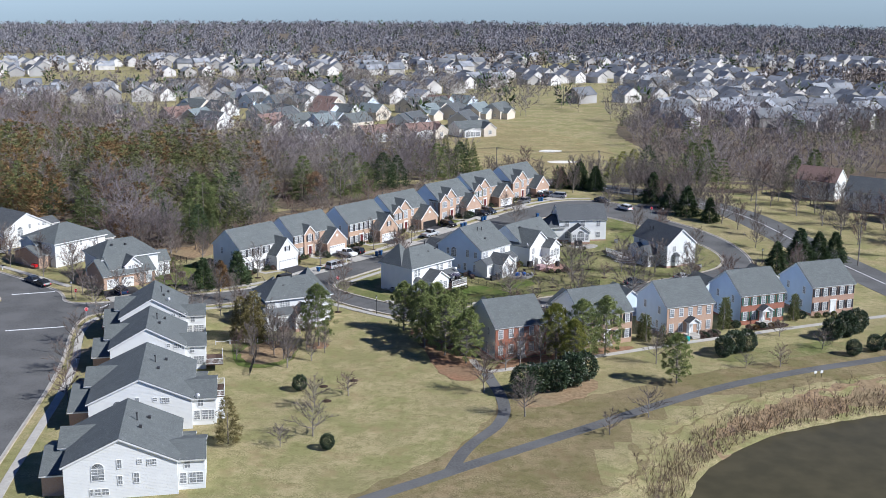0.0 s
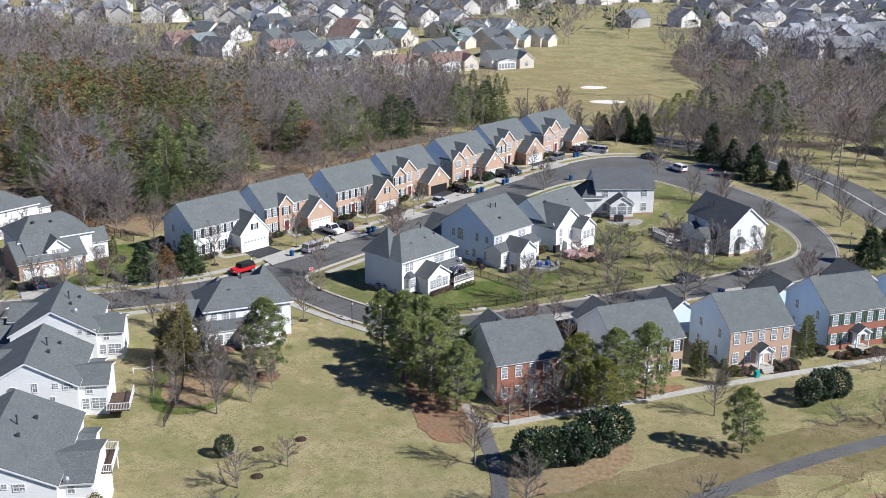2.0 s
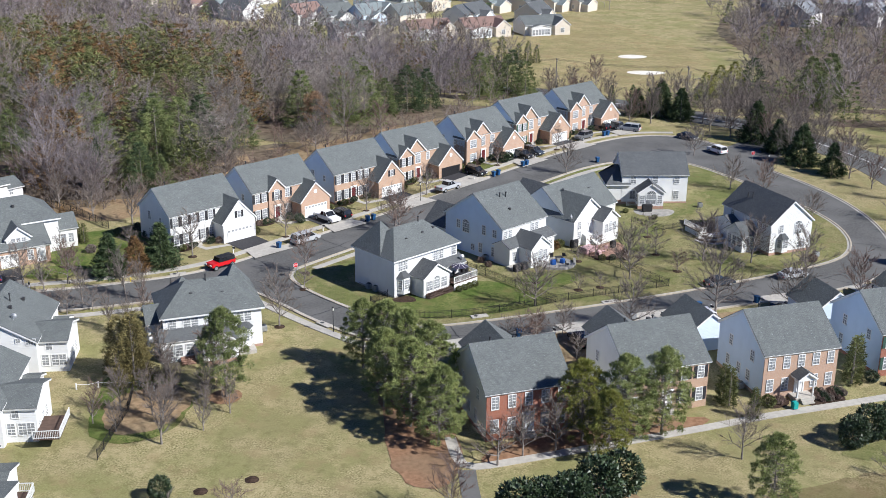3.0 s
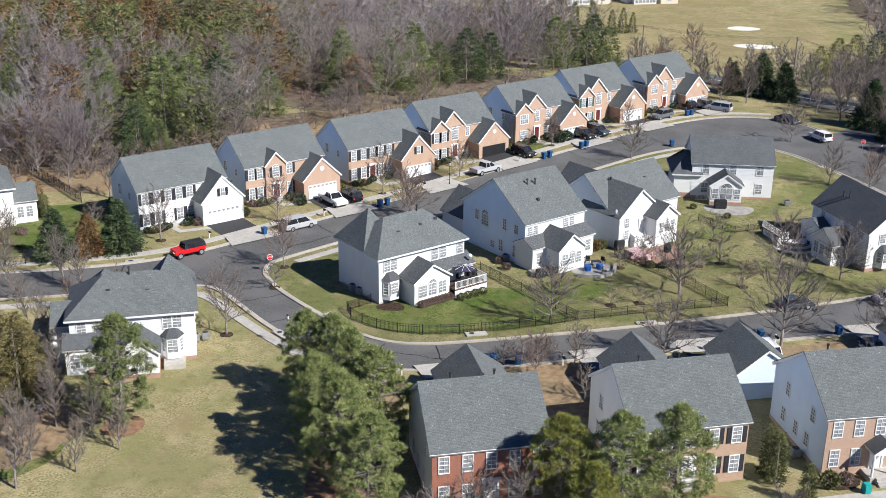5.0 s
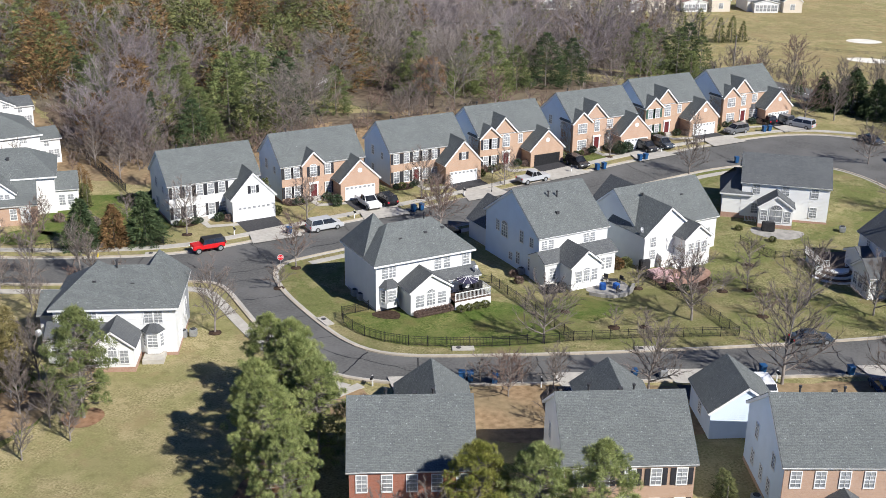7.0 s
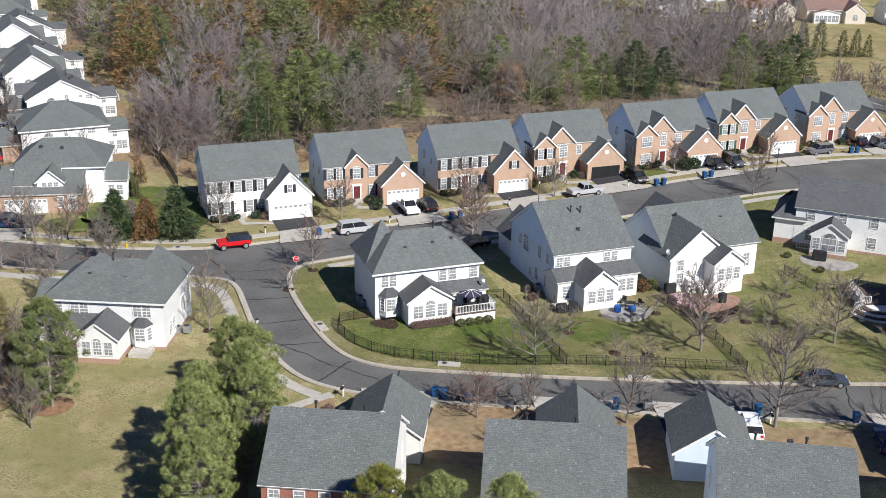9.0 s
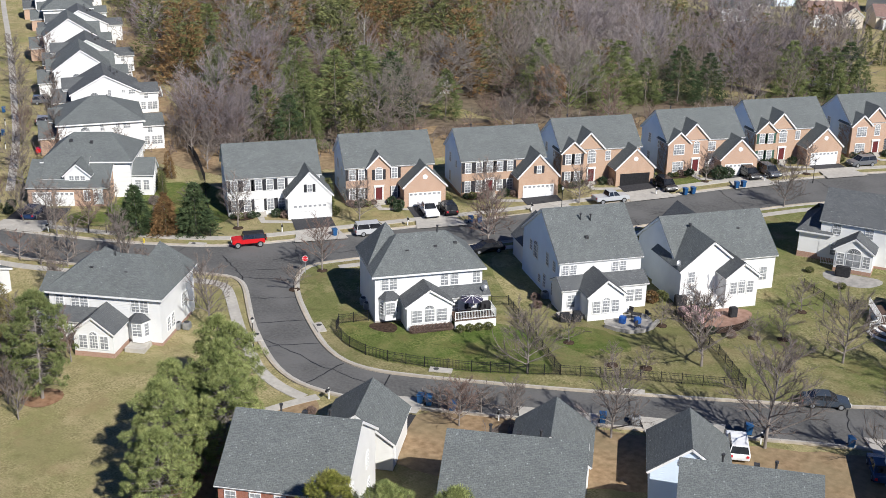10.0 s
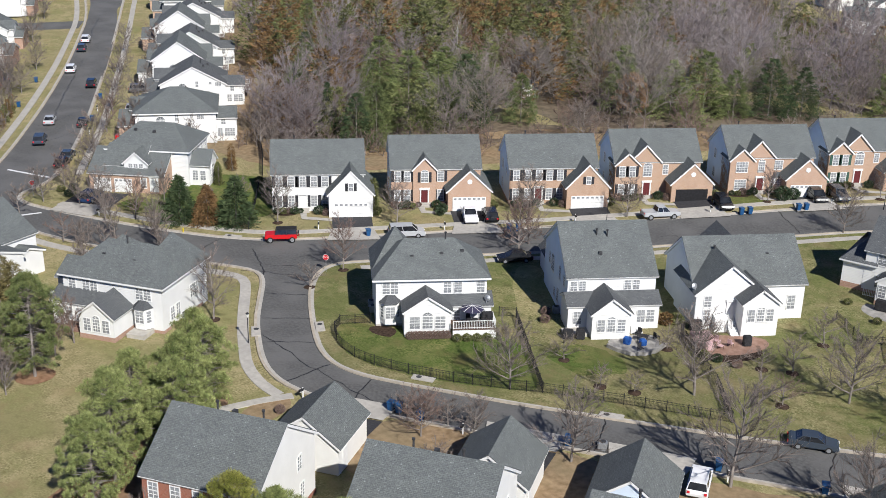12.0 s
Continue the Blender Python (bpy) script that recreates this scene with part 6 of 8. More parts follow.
# ---- woods ----
WOODS_NW = [(-72, 174), (-60, 183), (-50, 194), (-41, 209), (-28, 230), (-12, 249), (2, 263), (8, 286), (-3, 304), (-10, 328), (-14, 352), (-34, 370), (-60, 384), (-112, 396), (-150, 440), (-230, 520), (-330, 520), (-330, 400), (-250, 306), (-201, 266), (-154, 235), (-115, 210), (-90, 193)]
WOODS_E = [(40, 268), (58, 266), (70, 264), (84, 256), (98, 262), (110, 275), (128, 292), (150, 300), (230, 310), (320, 360), (330, 470), (200, 480), (134, 452), (84, 500), (70, 440), (68, 404), (78, 350), (68, 318), (52, 292)]
patch("woods_floor", WOODS_NW, LITTER, 0.035, "brown leaf litter under the bare woods", "woodland floor", rough=1.5, fine=12)
patch("woods_floor_east", WOODS_E, LITTER, 0.035, "brown leaf litter under the eastern trees", "woodland floor", rough=1.5, fine=12)


def spread(poly, gap, seed, near=None):
    """Points inside an outline, at least about gap apart."""
    rnd = random.Random(seed)
    xs, ys = [p[0] for p in poly], [p[1] for p in poly]
    out = []
    y = min(ys)
    while y < max(ys):
        x = min(xs)
        while x < max(xs):
            px, py = x + rnd.uniform(-0.5, 0.5) * gap, y + rnd.uniform(-0.5, 0.5) * gap
            far = math.hypot(px + 30, py - 190)
            if inside(poly, px, py) and rnd.random() < (1.0 if far < 130 else 0.8 if far < 190 else 0.7):
                out.append((px, py, far))
            x += gap
        y += gap
    return out


def whole(pair):
    """Wood and twigs of one tree as one pair of arrays."""
    w, t = pair
    return np.concatenate([w[0], t[0]]), np.concatenate([w[1], t[1] + len(w[0])])


# four finenesses of broad crowns and of upright trees: near edge, middle, deep in the woods, far off
DOMES = [[whole(bare_tree(100 + k + 10 * q, 8.2 + 1.1 * k, n1, n2, n3, tw, 0.30, 3, 0.16, 1.45, 0.45)) for k in range(4)] for q, (n1, n2, n3, tw) in enumerate(((20, 6, 24, 0.027), (15, 5, 16, 0.046), (10, 4, 10, 0.090), (8, 3, 6, 0.16)))]
TALL = [[whole(bare_tree(150 + k + 10 * q, 8.5 + 1.6 * k, n1, n2, n3, tw, 0.55, 3, 0.26, 1.15, 0.5)) for k in range(3)] for q, (n1, n2, n3, tw) in enumerate(((14, 5, 14, 0.036), (12, 4, 10, 0.060), (9, 4, 7, 0.10), (7, 3, 5, 0.17)))]
PALE_KITS = [bare_tree(190 + k, 12.0 + 1.5 * k, 13, 5, 4, 0.05, 0.6, 4, 0.3, 1.0, 0.95)[0] for k in range(3)]
BRUSH_KITS = [whole(bare_tree(140 + k, 3.2 + 0.8 * k, 6, 3, 5, 0.075, 0.5, 3, 0.08, 1.3)) for k in range(3)]
CEDAR_KITS = [conifer(160 + k, 6.2 + k, 2.5 + 0.35 * k, 11, 10, 20, 0.05, 0.40, -0.25, 0.42)[1] for k in range(3)]
PINE_KITS = [conifer(180 + k, 8.6 + 1.2 * k, 3.9, 9, 12, 26, 0.10, 0.48, -0.02, 0.52)[1] for k in range(3)]
rnd = random.Random(11)
grey, lilac, red, tall, cedar, rust, pine, brush, pale, brush_red = [], [], [], [], [], [], [], [], [], []


EDGE_PINES = [(78, 277, 1.15, PINE_DARK), (83, 281, 1.2, PINE_DARK), (58, 294, 0.75, PINE_LIGHT), (62, 299, 0.8, PINE_LIGHT), (54, 290, 0.6, PINE_LIGHT), (67, 300, 0.9, SPRUCE), (108, 268, 0.9, PINE_DARK), (116, 276, 1.0, PINE_DARK), (-60, 203, 1.25, PINE), (-56.5, 207, 1.2, PINE), (-53.5, 211, 1.15, SPRUCE), (-62, 197, 0.8, PINE_DARK), (-57.5, 188.5, 0.85, SPRUCE), (-54.5, 190.5, 0.6, PINE_DARK), (-72, 205, 0.9, PINE_DARK), (-47, 219, 0.8, PINE_DARK), (-84, 196, 0.8, PINE_DARK), (-78, 212, 1.1, PINE), (-66, 218, 1.0, PINE), (-40, 240, 1.1, PINE), (-132, 232, 1.2, PINE), (-31, 243, 0.95, PINE), (-27, 248, 1.1, PINE), (-23, 252, 0.8, PINE_DARK), (-18.5, 257, 1.0, SPRUCE), (-14.5, 262, 0.85, SPRUCE), (-3, 275, 1.05, PINE), (-1, 283, 0.9, PINE_DARK), (3.5, 281, 0.95, PINE_DARK), (4, 289, 1.0, SPRUCE), (8, 284, 0.8, PINE_DARK), (-92, 205, 0.9, PINE_DARK), (-118, 226, 1.1, PINE), (-104, 214, 0.8, SPRUCE), (9, 268, 0.7, PINE)]


def lod(far):
    return 0 if far < 72 else 1 if far < 115 else 2 if far < 165 else 3


for px, py, far in spread(WOODS_NW, 5.6, 3) + spread(WOODS_E, 6.6, 4):
    s, a = rnd.uniform(0.75, 1.2), rnd.uniform(0, 6.28)
    z = gz(px, py)
    if any(abs(px - e[0] - 1.5) < 5.5 and abs(py - e[1] + 2.5) < 6.0 for e in EDGE_PINES):
        continue
    patchy = noise.noise(Vector((px * 0.030, py * 0.030, 3.1)))
    tone = noise.noise(Vector((px * 0.024, py * 0.024, 8.4)))
    east = px > 35
    thick = max(0.0, 1.0 - min(math.hypot((px + 104) * 0.8, py - 232) / 56, math.hypot((px + 132) * 0.7, py - 272) / 60))       # the belt of cedars behind the avenue
    u = rnd.random()
    if math.hypot(px + 43, py - 228) < 8 or math.hypot(px + 62, py - 226) < 6:
        brush_red.append((px, py, z, s, a, rnd.randrange(3)))
        continue
    if not east and u < 0.11 + 0.60 * thick + (0.24 if patchy > 0.14 else 0.0) * (1.0 if far < 190 else 0.5):
        (rust if rnd.random() < 0.30 else cedar).append((px, py, z, s * rnd.uniform(0.85, 1.4) * (1 + 0.5 * (thick > 0)), a, rnd.randrange(3)))
    elif u > (0.955 if not east else 0.92):
        pine.append((px, py, z, s * 0.85, a, rnd.randrange(3)))
    elif rnd.random() < 0.10 + 0.2 * (px < -66 and far < 75):
        red.append((px, py, z, s * 0.75, a, (lod(far), rnd.randrange(4))))
    elif tone > (0.08 if px > -38 else -0.12) and rnd.random() < 0.85:
        lilac.append((px, py, z, s * rnd.choice((0.75, 0.95, 1.15)), a, (lod(far), rnd.randrange(4))))
    elif (tone < -0.2 or px > -38) and rnd.random() < 0.4:
        tall.append((px, py, z, s * rnd.choice((0.8, 1.0, 1.2)), a, (lod(far), rnd.randrange(3))))
        if rnd.random() < 0.06 and far < 190:
            pale.append((px + 2, py + 1, z, s, a, rnd.randrange(3)))
    else:
        grey.append((px, py, z, s * rnd.choice((0.6, 0.8, 1.0)), a, (lod(far), rnd.randrange(4))))
    if far < 150 and rnd.random() < 0.7:
        bx, by = px + rnd.uniform(-3, 3), py + rnd.uniform(-3, 3)
        (brush if rnd.random() < 0.85 else brush_red).append((bx, by, gz(bx, by), rnd.uniform(0.6, 1.2), a, rnd.randrange(3)))
# undergrowth between the gardens and the woods
for k in range(260):
    t = rnd.random()
    x, y = (-84 + 34 * t, 168 + 20 * t) if k < 60 else (-84 - 110 * t, 186 + 74 * t) if k < 120 else (6 + 24 * t, 282 + 18 * t) if k < 150 else (-56 + 64 * t, 181 + 80 * t)
    x, y = x + rnd.uniform(-7, 4), y + rnd.uniform(-4, 5)
    (brush_red if rnd.random() < 0.35 else brush).append((x, y, gz(x, y), rnd.uniform(0.45, 1.0), k, rnd.randrange(3)))
DOME_MAP = {(q, k): DOMES[q][k] for q in range(4) for k in range(4)}
TALL_MAP = {(q, k): TALL[q][k] for q in range(4) for k in range(3)}
join_plants("woodland_trees", DOME_MAP, grey, TWIG_MID, "dense bare grey-brown winter woodland", "woodland")
join_plants("woodland_mauve_trees", DOME_MAP, lilac, TWIG_LILAC, "broad bare crowns of fine mauve-grey twigs", "woodland")
join_plants("woodland_tall_trees", TALL_MAP, tall, TWIG, "tall upright bare trees within the woodland", "woodland")
join_plants("woodland_russet_trees", DOME_MAP, red, TWIG_RED, "bare reddish-twigged trees in the woodland", "woodland")
join_plants("woodland_pale_trunks", PALE_KITS, pale, BARK_PALE, "pale-barked limbs standing above the woods", "woodland")
join_plants("woodland_cedars", CEDAR_KITS, cedar, CEDAR, "olive-green cedars standing among bare trees", "woodland")
join_plants("woodland_rusty_cedars", CEDAR_KITS, rust, RUST, "rust-brown winter cedars among bare trees", "woodland")
join_plants("woodland_pines", PINE_KITS[:2], [q for q in pine if q[5] < 2], PINE, "green pines scattered through the woodland", "woodland")
join_plants("woodland_dark_pines", {2: PINE_KITS[2]}, [q for q in pine if q[5] == 2], PINE_DARK, "dark green pines scattered through the woodland", "woodland")
join_plants("woodland_brush", BRUSH_KITS, brush, TWIG, "tangled bare undergrowth at the woods' edge", "undergrowth")
join_plants("woodland_russet_brush", BRUSH_KITS, brush_red, TWIG_RED, "russet bare undergrowth round the clearings", "undergrowth")

# pines along the woods' edge behind the row
for k, (x, y, s, leaf) in enumerate(EDGE_PINES):
    plant(("edge_pine", k % 3), lambda k=k: conifer(60 + k, 9.6, 4.2, 12, 17, 62, 0.06, 0.34, 0.02, 0.56), x, y, s * 1.15, 50 * k, leaf=leaf, label="full green pine with layered boughs at the woods' edge", group="pines at the woods' edge")
plant(("tall_spruce", 0), lambda: conifer(91, 9.6, 2.2, 22, 16, 22, 0.05, 0.36, 0.22, 0.85), -66.5, 189.5, 1.0, leaf=SPRUCE, label="slender tall spruce before the woods", group="spruces")
plant(("oak", 0), lambda: loblolly(97, 8.2, 70, 110, 3.0, 0.18, 0.12, 0.8), -36.0, 237.5, 1.0, leaf=OAK_LEAF, label="small oak still holding its tan leaves", group="oaks")
plant(("oak", 0), lambda: None, -78.0, 189.0, 0.9, leaf=TWIG_RED, label="russet oak behind the gardens", group="oaks")
# cedars along the fairway
for k, (x, y, s) in enumerate([(-14, 349, 1.0), (-8.6, 343.5, 1.1), (-3, 338.5, 1.25), (1.8, 342, 0.9), (4.6, 344, 0.95), (7.2, 346, 0.75), (35, 269, 0.8), (39, 268, 0.75), (43, 264.5, 0.85), (46.5, 263, 0.7), (30, 274, 0.65)]):
    plant(("fairway_cedar", 0), lambda: conifer(93, 7.2, 1.9, 18, 13, 18, 0.03, 0.36, -0.1, 0.65), x, y, s, 30 * k, leaf=CEDAR if k < 6 else SPRUCE, label="olive-brown cedar beside the fairway" if k < 6 else "dark juniper between the loop and road", group="fairway cedars")
for k, (x, y, s) in enumerate([(-62.8, 166.4, 0.62), (-60.6, 165.0, 0.55)]):
    plant(("rusty_cedar", 0), lambda: conifer(94, 6.0, 1.5, 18, 13, 16, 0.02, 0.3, -0.2, 0.5), x, y, s, 30 * k, leaf=RUST, label="clipped rusty-brown cedar behind the house", group="rusty cedars")

# ---- pines on the lawn ----
for k, (x, y, s, leaf, key) in enumerate([(-1.0, 119.6, 0.8, PINE_LAWN, 0), (2.6, 118.0, 0.84, PINE_LAWN, 1), (5.6, 113.6, 0.92, PINE_LAWN, 2), (9.4, 110.6, 0.9, PINE_LAWN, 0), (3.6, 109.6, 0.84, PINE_LAWN, 1), (7.4, 105.4, 0.92, PINE_LAWN, 2), (11.2, 101.4, 0.82, PINE_LAWN, 0), (26.8, 104.8, 0.84, PINE_LIGHT, 1), (31.6, 104.8, 0.9, PINE_LAWN, 0), (35.6, 107.6, 0.9, PINE_LAWN, 2), (29.6, 101.0, 0.7, PINE_LIGHT, 2), (-15.5, 109.3, 0.95, PINE, 1), (46.0, 96.5, 0.72, PINE_LAWN, 1)]):
    plant(("lawn_pine", key), lambda key=key: loblolly(20 + key, 12.5, 190, 240, 3.2, 0.1, 0.042, 0.74, 0.72), x, y, s, 70 * k, leaf=leaf, label="tall pine with dense green tufted crown on the lawn" if leaf is not PINE_LIGHT else "yellow-green pine with tufted crown beside brick house", group="pines on the lawn")

# ---- spruces, arborvitae, hollies ----
for k, (x, y, s, leaf, label) in enumerate([(-45.6, 145.8, 0.95, SPRUCE, "dark green spruce beside the street"), (-42.4, 148.2, 0.8, RUST, "browning spruce between two green ones"), (-39.4, 150.9, 1.0, SPRUCE, "dark green spruce beside the street"), (61, 241, 1.25, SPRUCE, "dark spruce beyond the loop"), (64.5, 232, 1.0, SPRUCE, "dark spruce beyond the loop"), (68, 223.5, 1.15, SPRUCE, "dark spruce beyond the loop"), (73, 217, 0.9, SPRUCE, "dark spruce beyond the loop"), (79.5, 168.5, 1.0, SPRUCE, "dark spruce beyond the loop"), (86.7, 176.8, 1.2, SPRUCE, "dark spruce beyond the loop"), (91.5, 178.5, 1.05, SPRUCE, "dark spruce beyond the loop"), (95.7, 180, 1.0, SPRUCE, "dark spruce beyond the loop"), (41.5, 262, 1.2, SPRUCE, "dark spruce beyond the loop"), (46, 259, 1.05, SPRUCE, "dark spruce beyond the loop"), (36, 262, 0.9, SPRUCE, "dark spruce beyond the loop")]):
    plant(("spruce", k % 2), lambda k=k: conifer(30 + k, 7.0, 3.3, 18, 20, 30, 0.03, 0.48, 0.16, 0.78), x, y, s, 40 * k, leaf=leaf, label=label, group="spruces")
for k, (x, y, s) in enumerate([(-27.4, 110.6, 1.15), (-30.4, 113.2, 0.95), (-21.5, 78.5, 0.85), (-45.0, 76.0, 0.55), (-28.6, 113.8, 0.9)]):
    plant(("cedar", k % 2), lambda k=k: conifer(36 + k, 8.2, 2.3, 24, 17, 24, 0.02, 0.30, -0.25, 0.45), x, y, s, 30 * k, leaf=CEDAR_OLIVE, label="dense columnar olive-brown cedar", group="columnar cedars")
for k, (x, y, s) in enumerate([(-4.6, 151.5, 1.0), (-4.0, 152.4, 0.95), (-32.6, 170.4, 1.0), (-31.6, 169.7, 0.7), (46.3, 113.2, 0.9), (43.8, 116.0, 1.15), (43.2, 117.2, 1.1), (59.4, 124.4, 1.4), (60.2, 126.4, 1.3), (74.2, 131.3, 1.2), (75.0, 133.0, 1.1), (-58.5, 158.6, 0.75), (-57.2, 160.0, 0.75), (-55.8, 159.2, 0.8), (24, 252, 1.1)]):
    plant(("arborvitae", 0), lambda: conifer(44, 4.3, 0.85, 22, 12, 16, 0.01, 0.24, -0.25, 0.45), x, y, s, 30 * k, leaf=CEDAR, label="narrow clipped evergreen beside house wall", group="narrow evergreens", category="evergreen")
for k, (x, y, s) in enumerate([(21.0, 92.5, 1.25), (23.4, 93.6, 1.1), (26.0, 94.0, 1.2), (28.6, 95.4, 1.3), (31.0, 97.0, 1.15), (-15.0, 92.5, 0.62), (-7.2, 77.5, 0.55), (56.5, 108.2, 0.9), (58.6, 110.2, 1.0), (61.0, 111.4, 0.95), (78.5, 119.5, 1.0), (81.5, 121.5, 1.15), (84, 124, 1.1), (79.5, 110.2, 0.7), (84, 112.8, 0.75), (87, 114.5, 0.7), (90, 116, 0.75)]):
    plant(("holly", k % 2), lambda k=k: shrub(50 + k, 1.9, 1.9, 4.2, 2600, 0.3), x, y, s, 60 * k, leaf=HOLLY, label="large rounded dark-leaved holly", group="hollies", category="bush")

# ---- bare street and garden trees ----
STREET = [(-14.9, 130.6, 7.8, 0), (-36.1, 155.6, 7.0, 0), (-16.5, 151.2, 6.6, 0), (-15.0, 144.6, 3.0, 1), (-40.5, 139.0, 6.5, 2), (-37.0, 137.4, 6.0, 2), (19.2, 143.4, 7.2, 3), (19.9, 130.2, 4.6, 3), (23.5, 133.6, 4.4, 3), (32.4, 137.2, 7.0, 3), (44.6, 144.4, 9.6, 3), (-24.0, 167.3, 6.6, 0), (-5.6, 172.4, 6.6, 3), (32.8, 156.3, 8.2, 3), (37.2, 168.2, 4.0, 1), (36.1, 176.9, 3.8, 1), (44.5, 166.5, 7.6, 3), (40.2, 160.9, 3.2, 1), (34.5, 166.5, 2.6, 1), (21.2, 210.0, 6.0, 3), (-13.5, 183.5, 7.0, 0), (-4.2, 194.3, 5.2, 3)]
STREET += [(7.3, 213.5, 5.0, 0), (18.5, 226.5, 5.0, 0), (-7.0, 176.0, 6.5, 3), (47.0, 226.5, 6.2, 3), (52.4, 205.5, 6.0, 3), (58.0, 203.0, 6.2, 3), (52.0, 166.6, 7.0, 3), (25.2, 150.6, 2.4, 1), (28.4, 152.2, 2.2, 1), (59.5, 161.2, 7.4, 3), (66.0, 152.6, 7.0, 3), (73.0, 157.5, 5.0, 3), (56.0, 147.5, 7.4, 3), (65.0, 190.0, 5.0, 3), (18.8, 152.5, 3.0, 1), (27.5, 165.5, 3.6, 1), (24.8, 163.0, 2.6, 1), (-19.0, 98.5, 7.0, 2), (-15.5, 101.0, 4.6, 2), (-10.0, 82.0, 5.2, 1), (-7.0, 91.5, 3.6, 1), (-11.5, 88.5, 4.6, 1)]
STREET += [(-22.5, 103.6, 5.8, 2), (-25.0, 99.5, 4.2, 2), (-21.5, 107.4, 6.0, 2), (-18.4, 113.0, 6.5, 2), (-14.0, 78.0, 3.0, 1), (20.5, 100.6, 6.0, 0), (24.0, 101.8, 6.4, 0), (18.0, 99.0, 5.2, 1), (14.5, 93.0, 6.8, 0), (20.8, 87.5, 6.6, 0), (44.0, 103.5, 6.4, 0), (39.5, 88.0, 4.4, 1), (33.0, 84.0, 3.4, 1), (65.0, 103.0, 3.6, 1), (75.0, 113.5, 3.4, 1), (59.0, 102.0, 2.6, 1), (69.0, 120.5, 3.2, 1), (-55.5, 93.5, 5.2, 1), (-50.5, 80.0, 5.4, 1), (-59.0, 108.0, 5.6, 1), (-57.5, 117.0, 4.6, 1), (-63.5, 130.6, 4.0, 1)]
STREET += [(-55.0, 149.0, 5.2, 2), (-50.5, 141.6, 5.8, 3), (-47.0, 156.8, 3.6, 1), (-52, 170, 7.5, 2), (-60, 172, 7, 2), (-68, 176, 7, 2), (-63, 182, 6.5, 2), (-43.5, 176, 5, 3), (-76, 168, 5, 2), (-74.5, 148, 5.5, 3), (-83, 153, 6.5, 3), (-94, 161.5, 6.2, 3), (-106, 169.5, 6.2, 3), (-119, 178, 6, 3), (-133, 187, 6, 3), (-150, 198, 6, 3), (-96, 140, 6, 3), (-104, 146, 5.5, 3), (-116, 153, 6, 3), (-130, 163, 6, 3), (-148, 175, 6, 3)]
STREET += [(x, y, h, 2 if k % 3 else 3) for k, (x, y, h) in enumerate([(34, 252, 7.5), (39, 254, 8), (52, 249, 7), (56, 244, 7.5), (60, 240, 8), (63, 235, 7.5), (67, 230, 8), (70, 226, 8), (73, 221, 7.5), (76, 215, 8), (79, 209, 7), (82, 203, 7), (40, 262, 9), (46, 266, 9), (30, 262, 8.5), (22, 264, 8), (16, 260, 8), (62, 249, 8.5), (80, 192, 6), (83, 184, 6.5), (84, 170, 6), (82, 160, 6.5), (98, 225, 8), (102, 214, 8), (104, 204, 8), (106, 196, 8), (110, 186, 8), (90, 245, 9), (94, 238, 9), (58, 257, 9), (70, 250, 8.5), (76, 242, 9), (112, 210, 7), (118, 196, 7)])]
STREET += [(x, y, h, 2) for x, y, h in [(-24.5, 113.5, 6.5), (-20.0, 116.0, 5.5), (-26.5, 104.0, 6), (-23.0, 109.5, 6), (-17.2, 106.6, 5.5), (-20.4, 101.6, 5.4), (-28.4, 100.6, 5), (-13.8, 105.4, 4.4), (-30.0, 121.0, 5), (-33.5, 124.5, 5.5), (-37.5, 127.0, 5), (-34.0, 131.0, 4.6), (-45.5, 135.5, 5.6), (-30.5, 134.5, 5)]]
STREET += [(x, y, h, 3 if k % 3 else 2) for k, (x, y, h) in enumerate([(98, 246, 8), (101, 238, 9), (106, 241, 8), (104, 229, 8.5), (110, 224, 9), (114, 219, 8), (108, 215, 8), (117, 211, 9), (121, 205, 8.5), (127, 201, 8), (118, 198, 8), (131, 193, 8), (112, 246, 9), (126, 235, 8), (133, 224, 8), (139, 214, 8), (100, 254, 9), (96, 258, 9), (64, 246, 8), (67, 240, 8.5), (69, 234, 8), (72, 229, 8.5), (76, 223, 8), (71, 244, 9), (57, 262, 9.5), (62, 259, 9.5), (66, 256, 9)])]
STREET += [(-78, 157, 6.5, 3), (-88, 164.5, 7, 2), (-99, 171, 7, 3), (-112, 180.5, 7, 2), (-125, 189.5, 6.5, 3), (-140, 199.5, 7, 3), (-56.5, 139.5, 6.0, 3), (-52.5, 138.0, 5.6, 2), (-61, 138.6, 5.4, 3), (-66, 135.5, 5.0, 3), (-70, 141, 5.5, 2), (51, 256.5, 9.5, 0), (56, 253.5, 10, 0), (60, 250.5, 9.5, 0), (62.4, 245, 9, 0), (26, 303, 8, 3), (20, 296, 6, 3), (14, 292, 6, 3), (-126.6, 159.4, 8, 3), (-134, 162, 6.5, 3), (-150, 170, 6, 3), (-176, 188, 7, 3)]
STREET += [(-200, 203, 7, 3), (-172, 184, 6, 2), (-45.4, 130.4, 3.6, 1), (-49, 129.8, 3.6, 1), (-42.4, 132.2, 3.4, 1), (-47, 132.4, 3.0, 1), (33.5, 112.2, 3.4, 1), (16.3, 131.8, 3.0, 1), (18.2, 132.7, 3.2, 1), (20.2, 133.5, 3.0, 1), (25.6, 126.4, 3.2, 1), (-44, 197, 7, 3), (-31, 217, 7, 3), (-20, 232, 7, 3)]
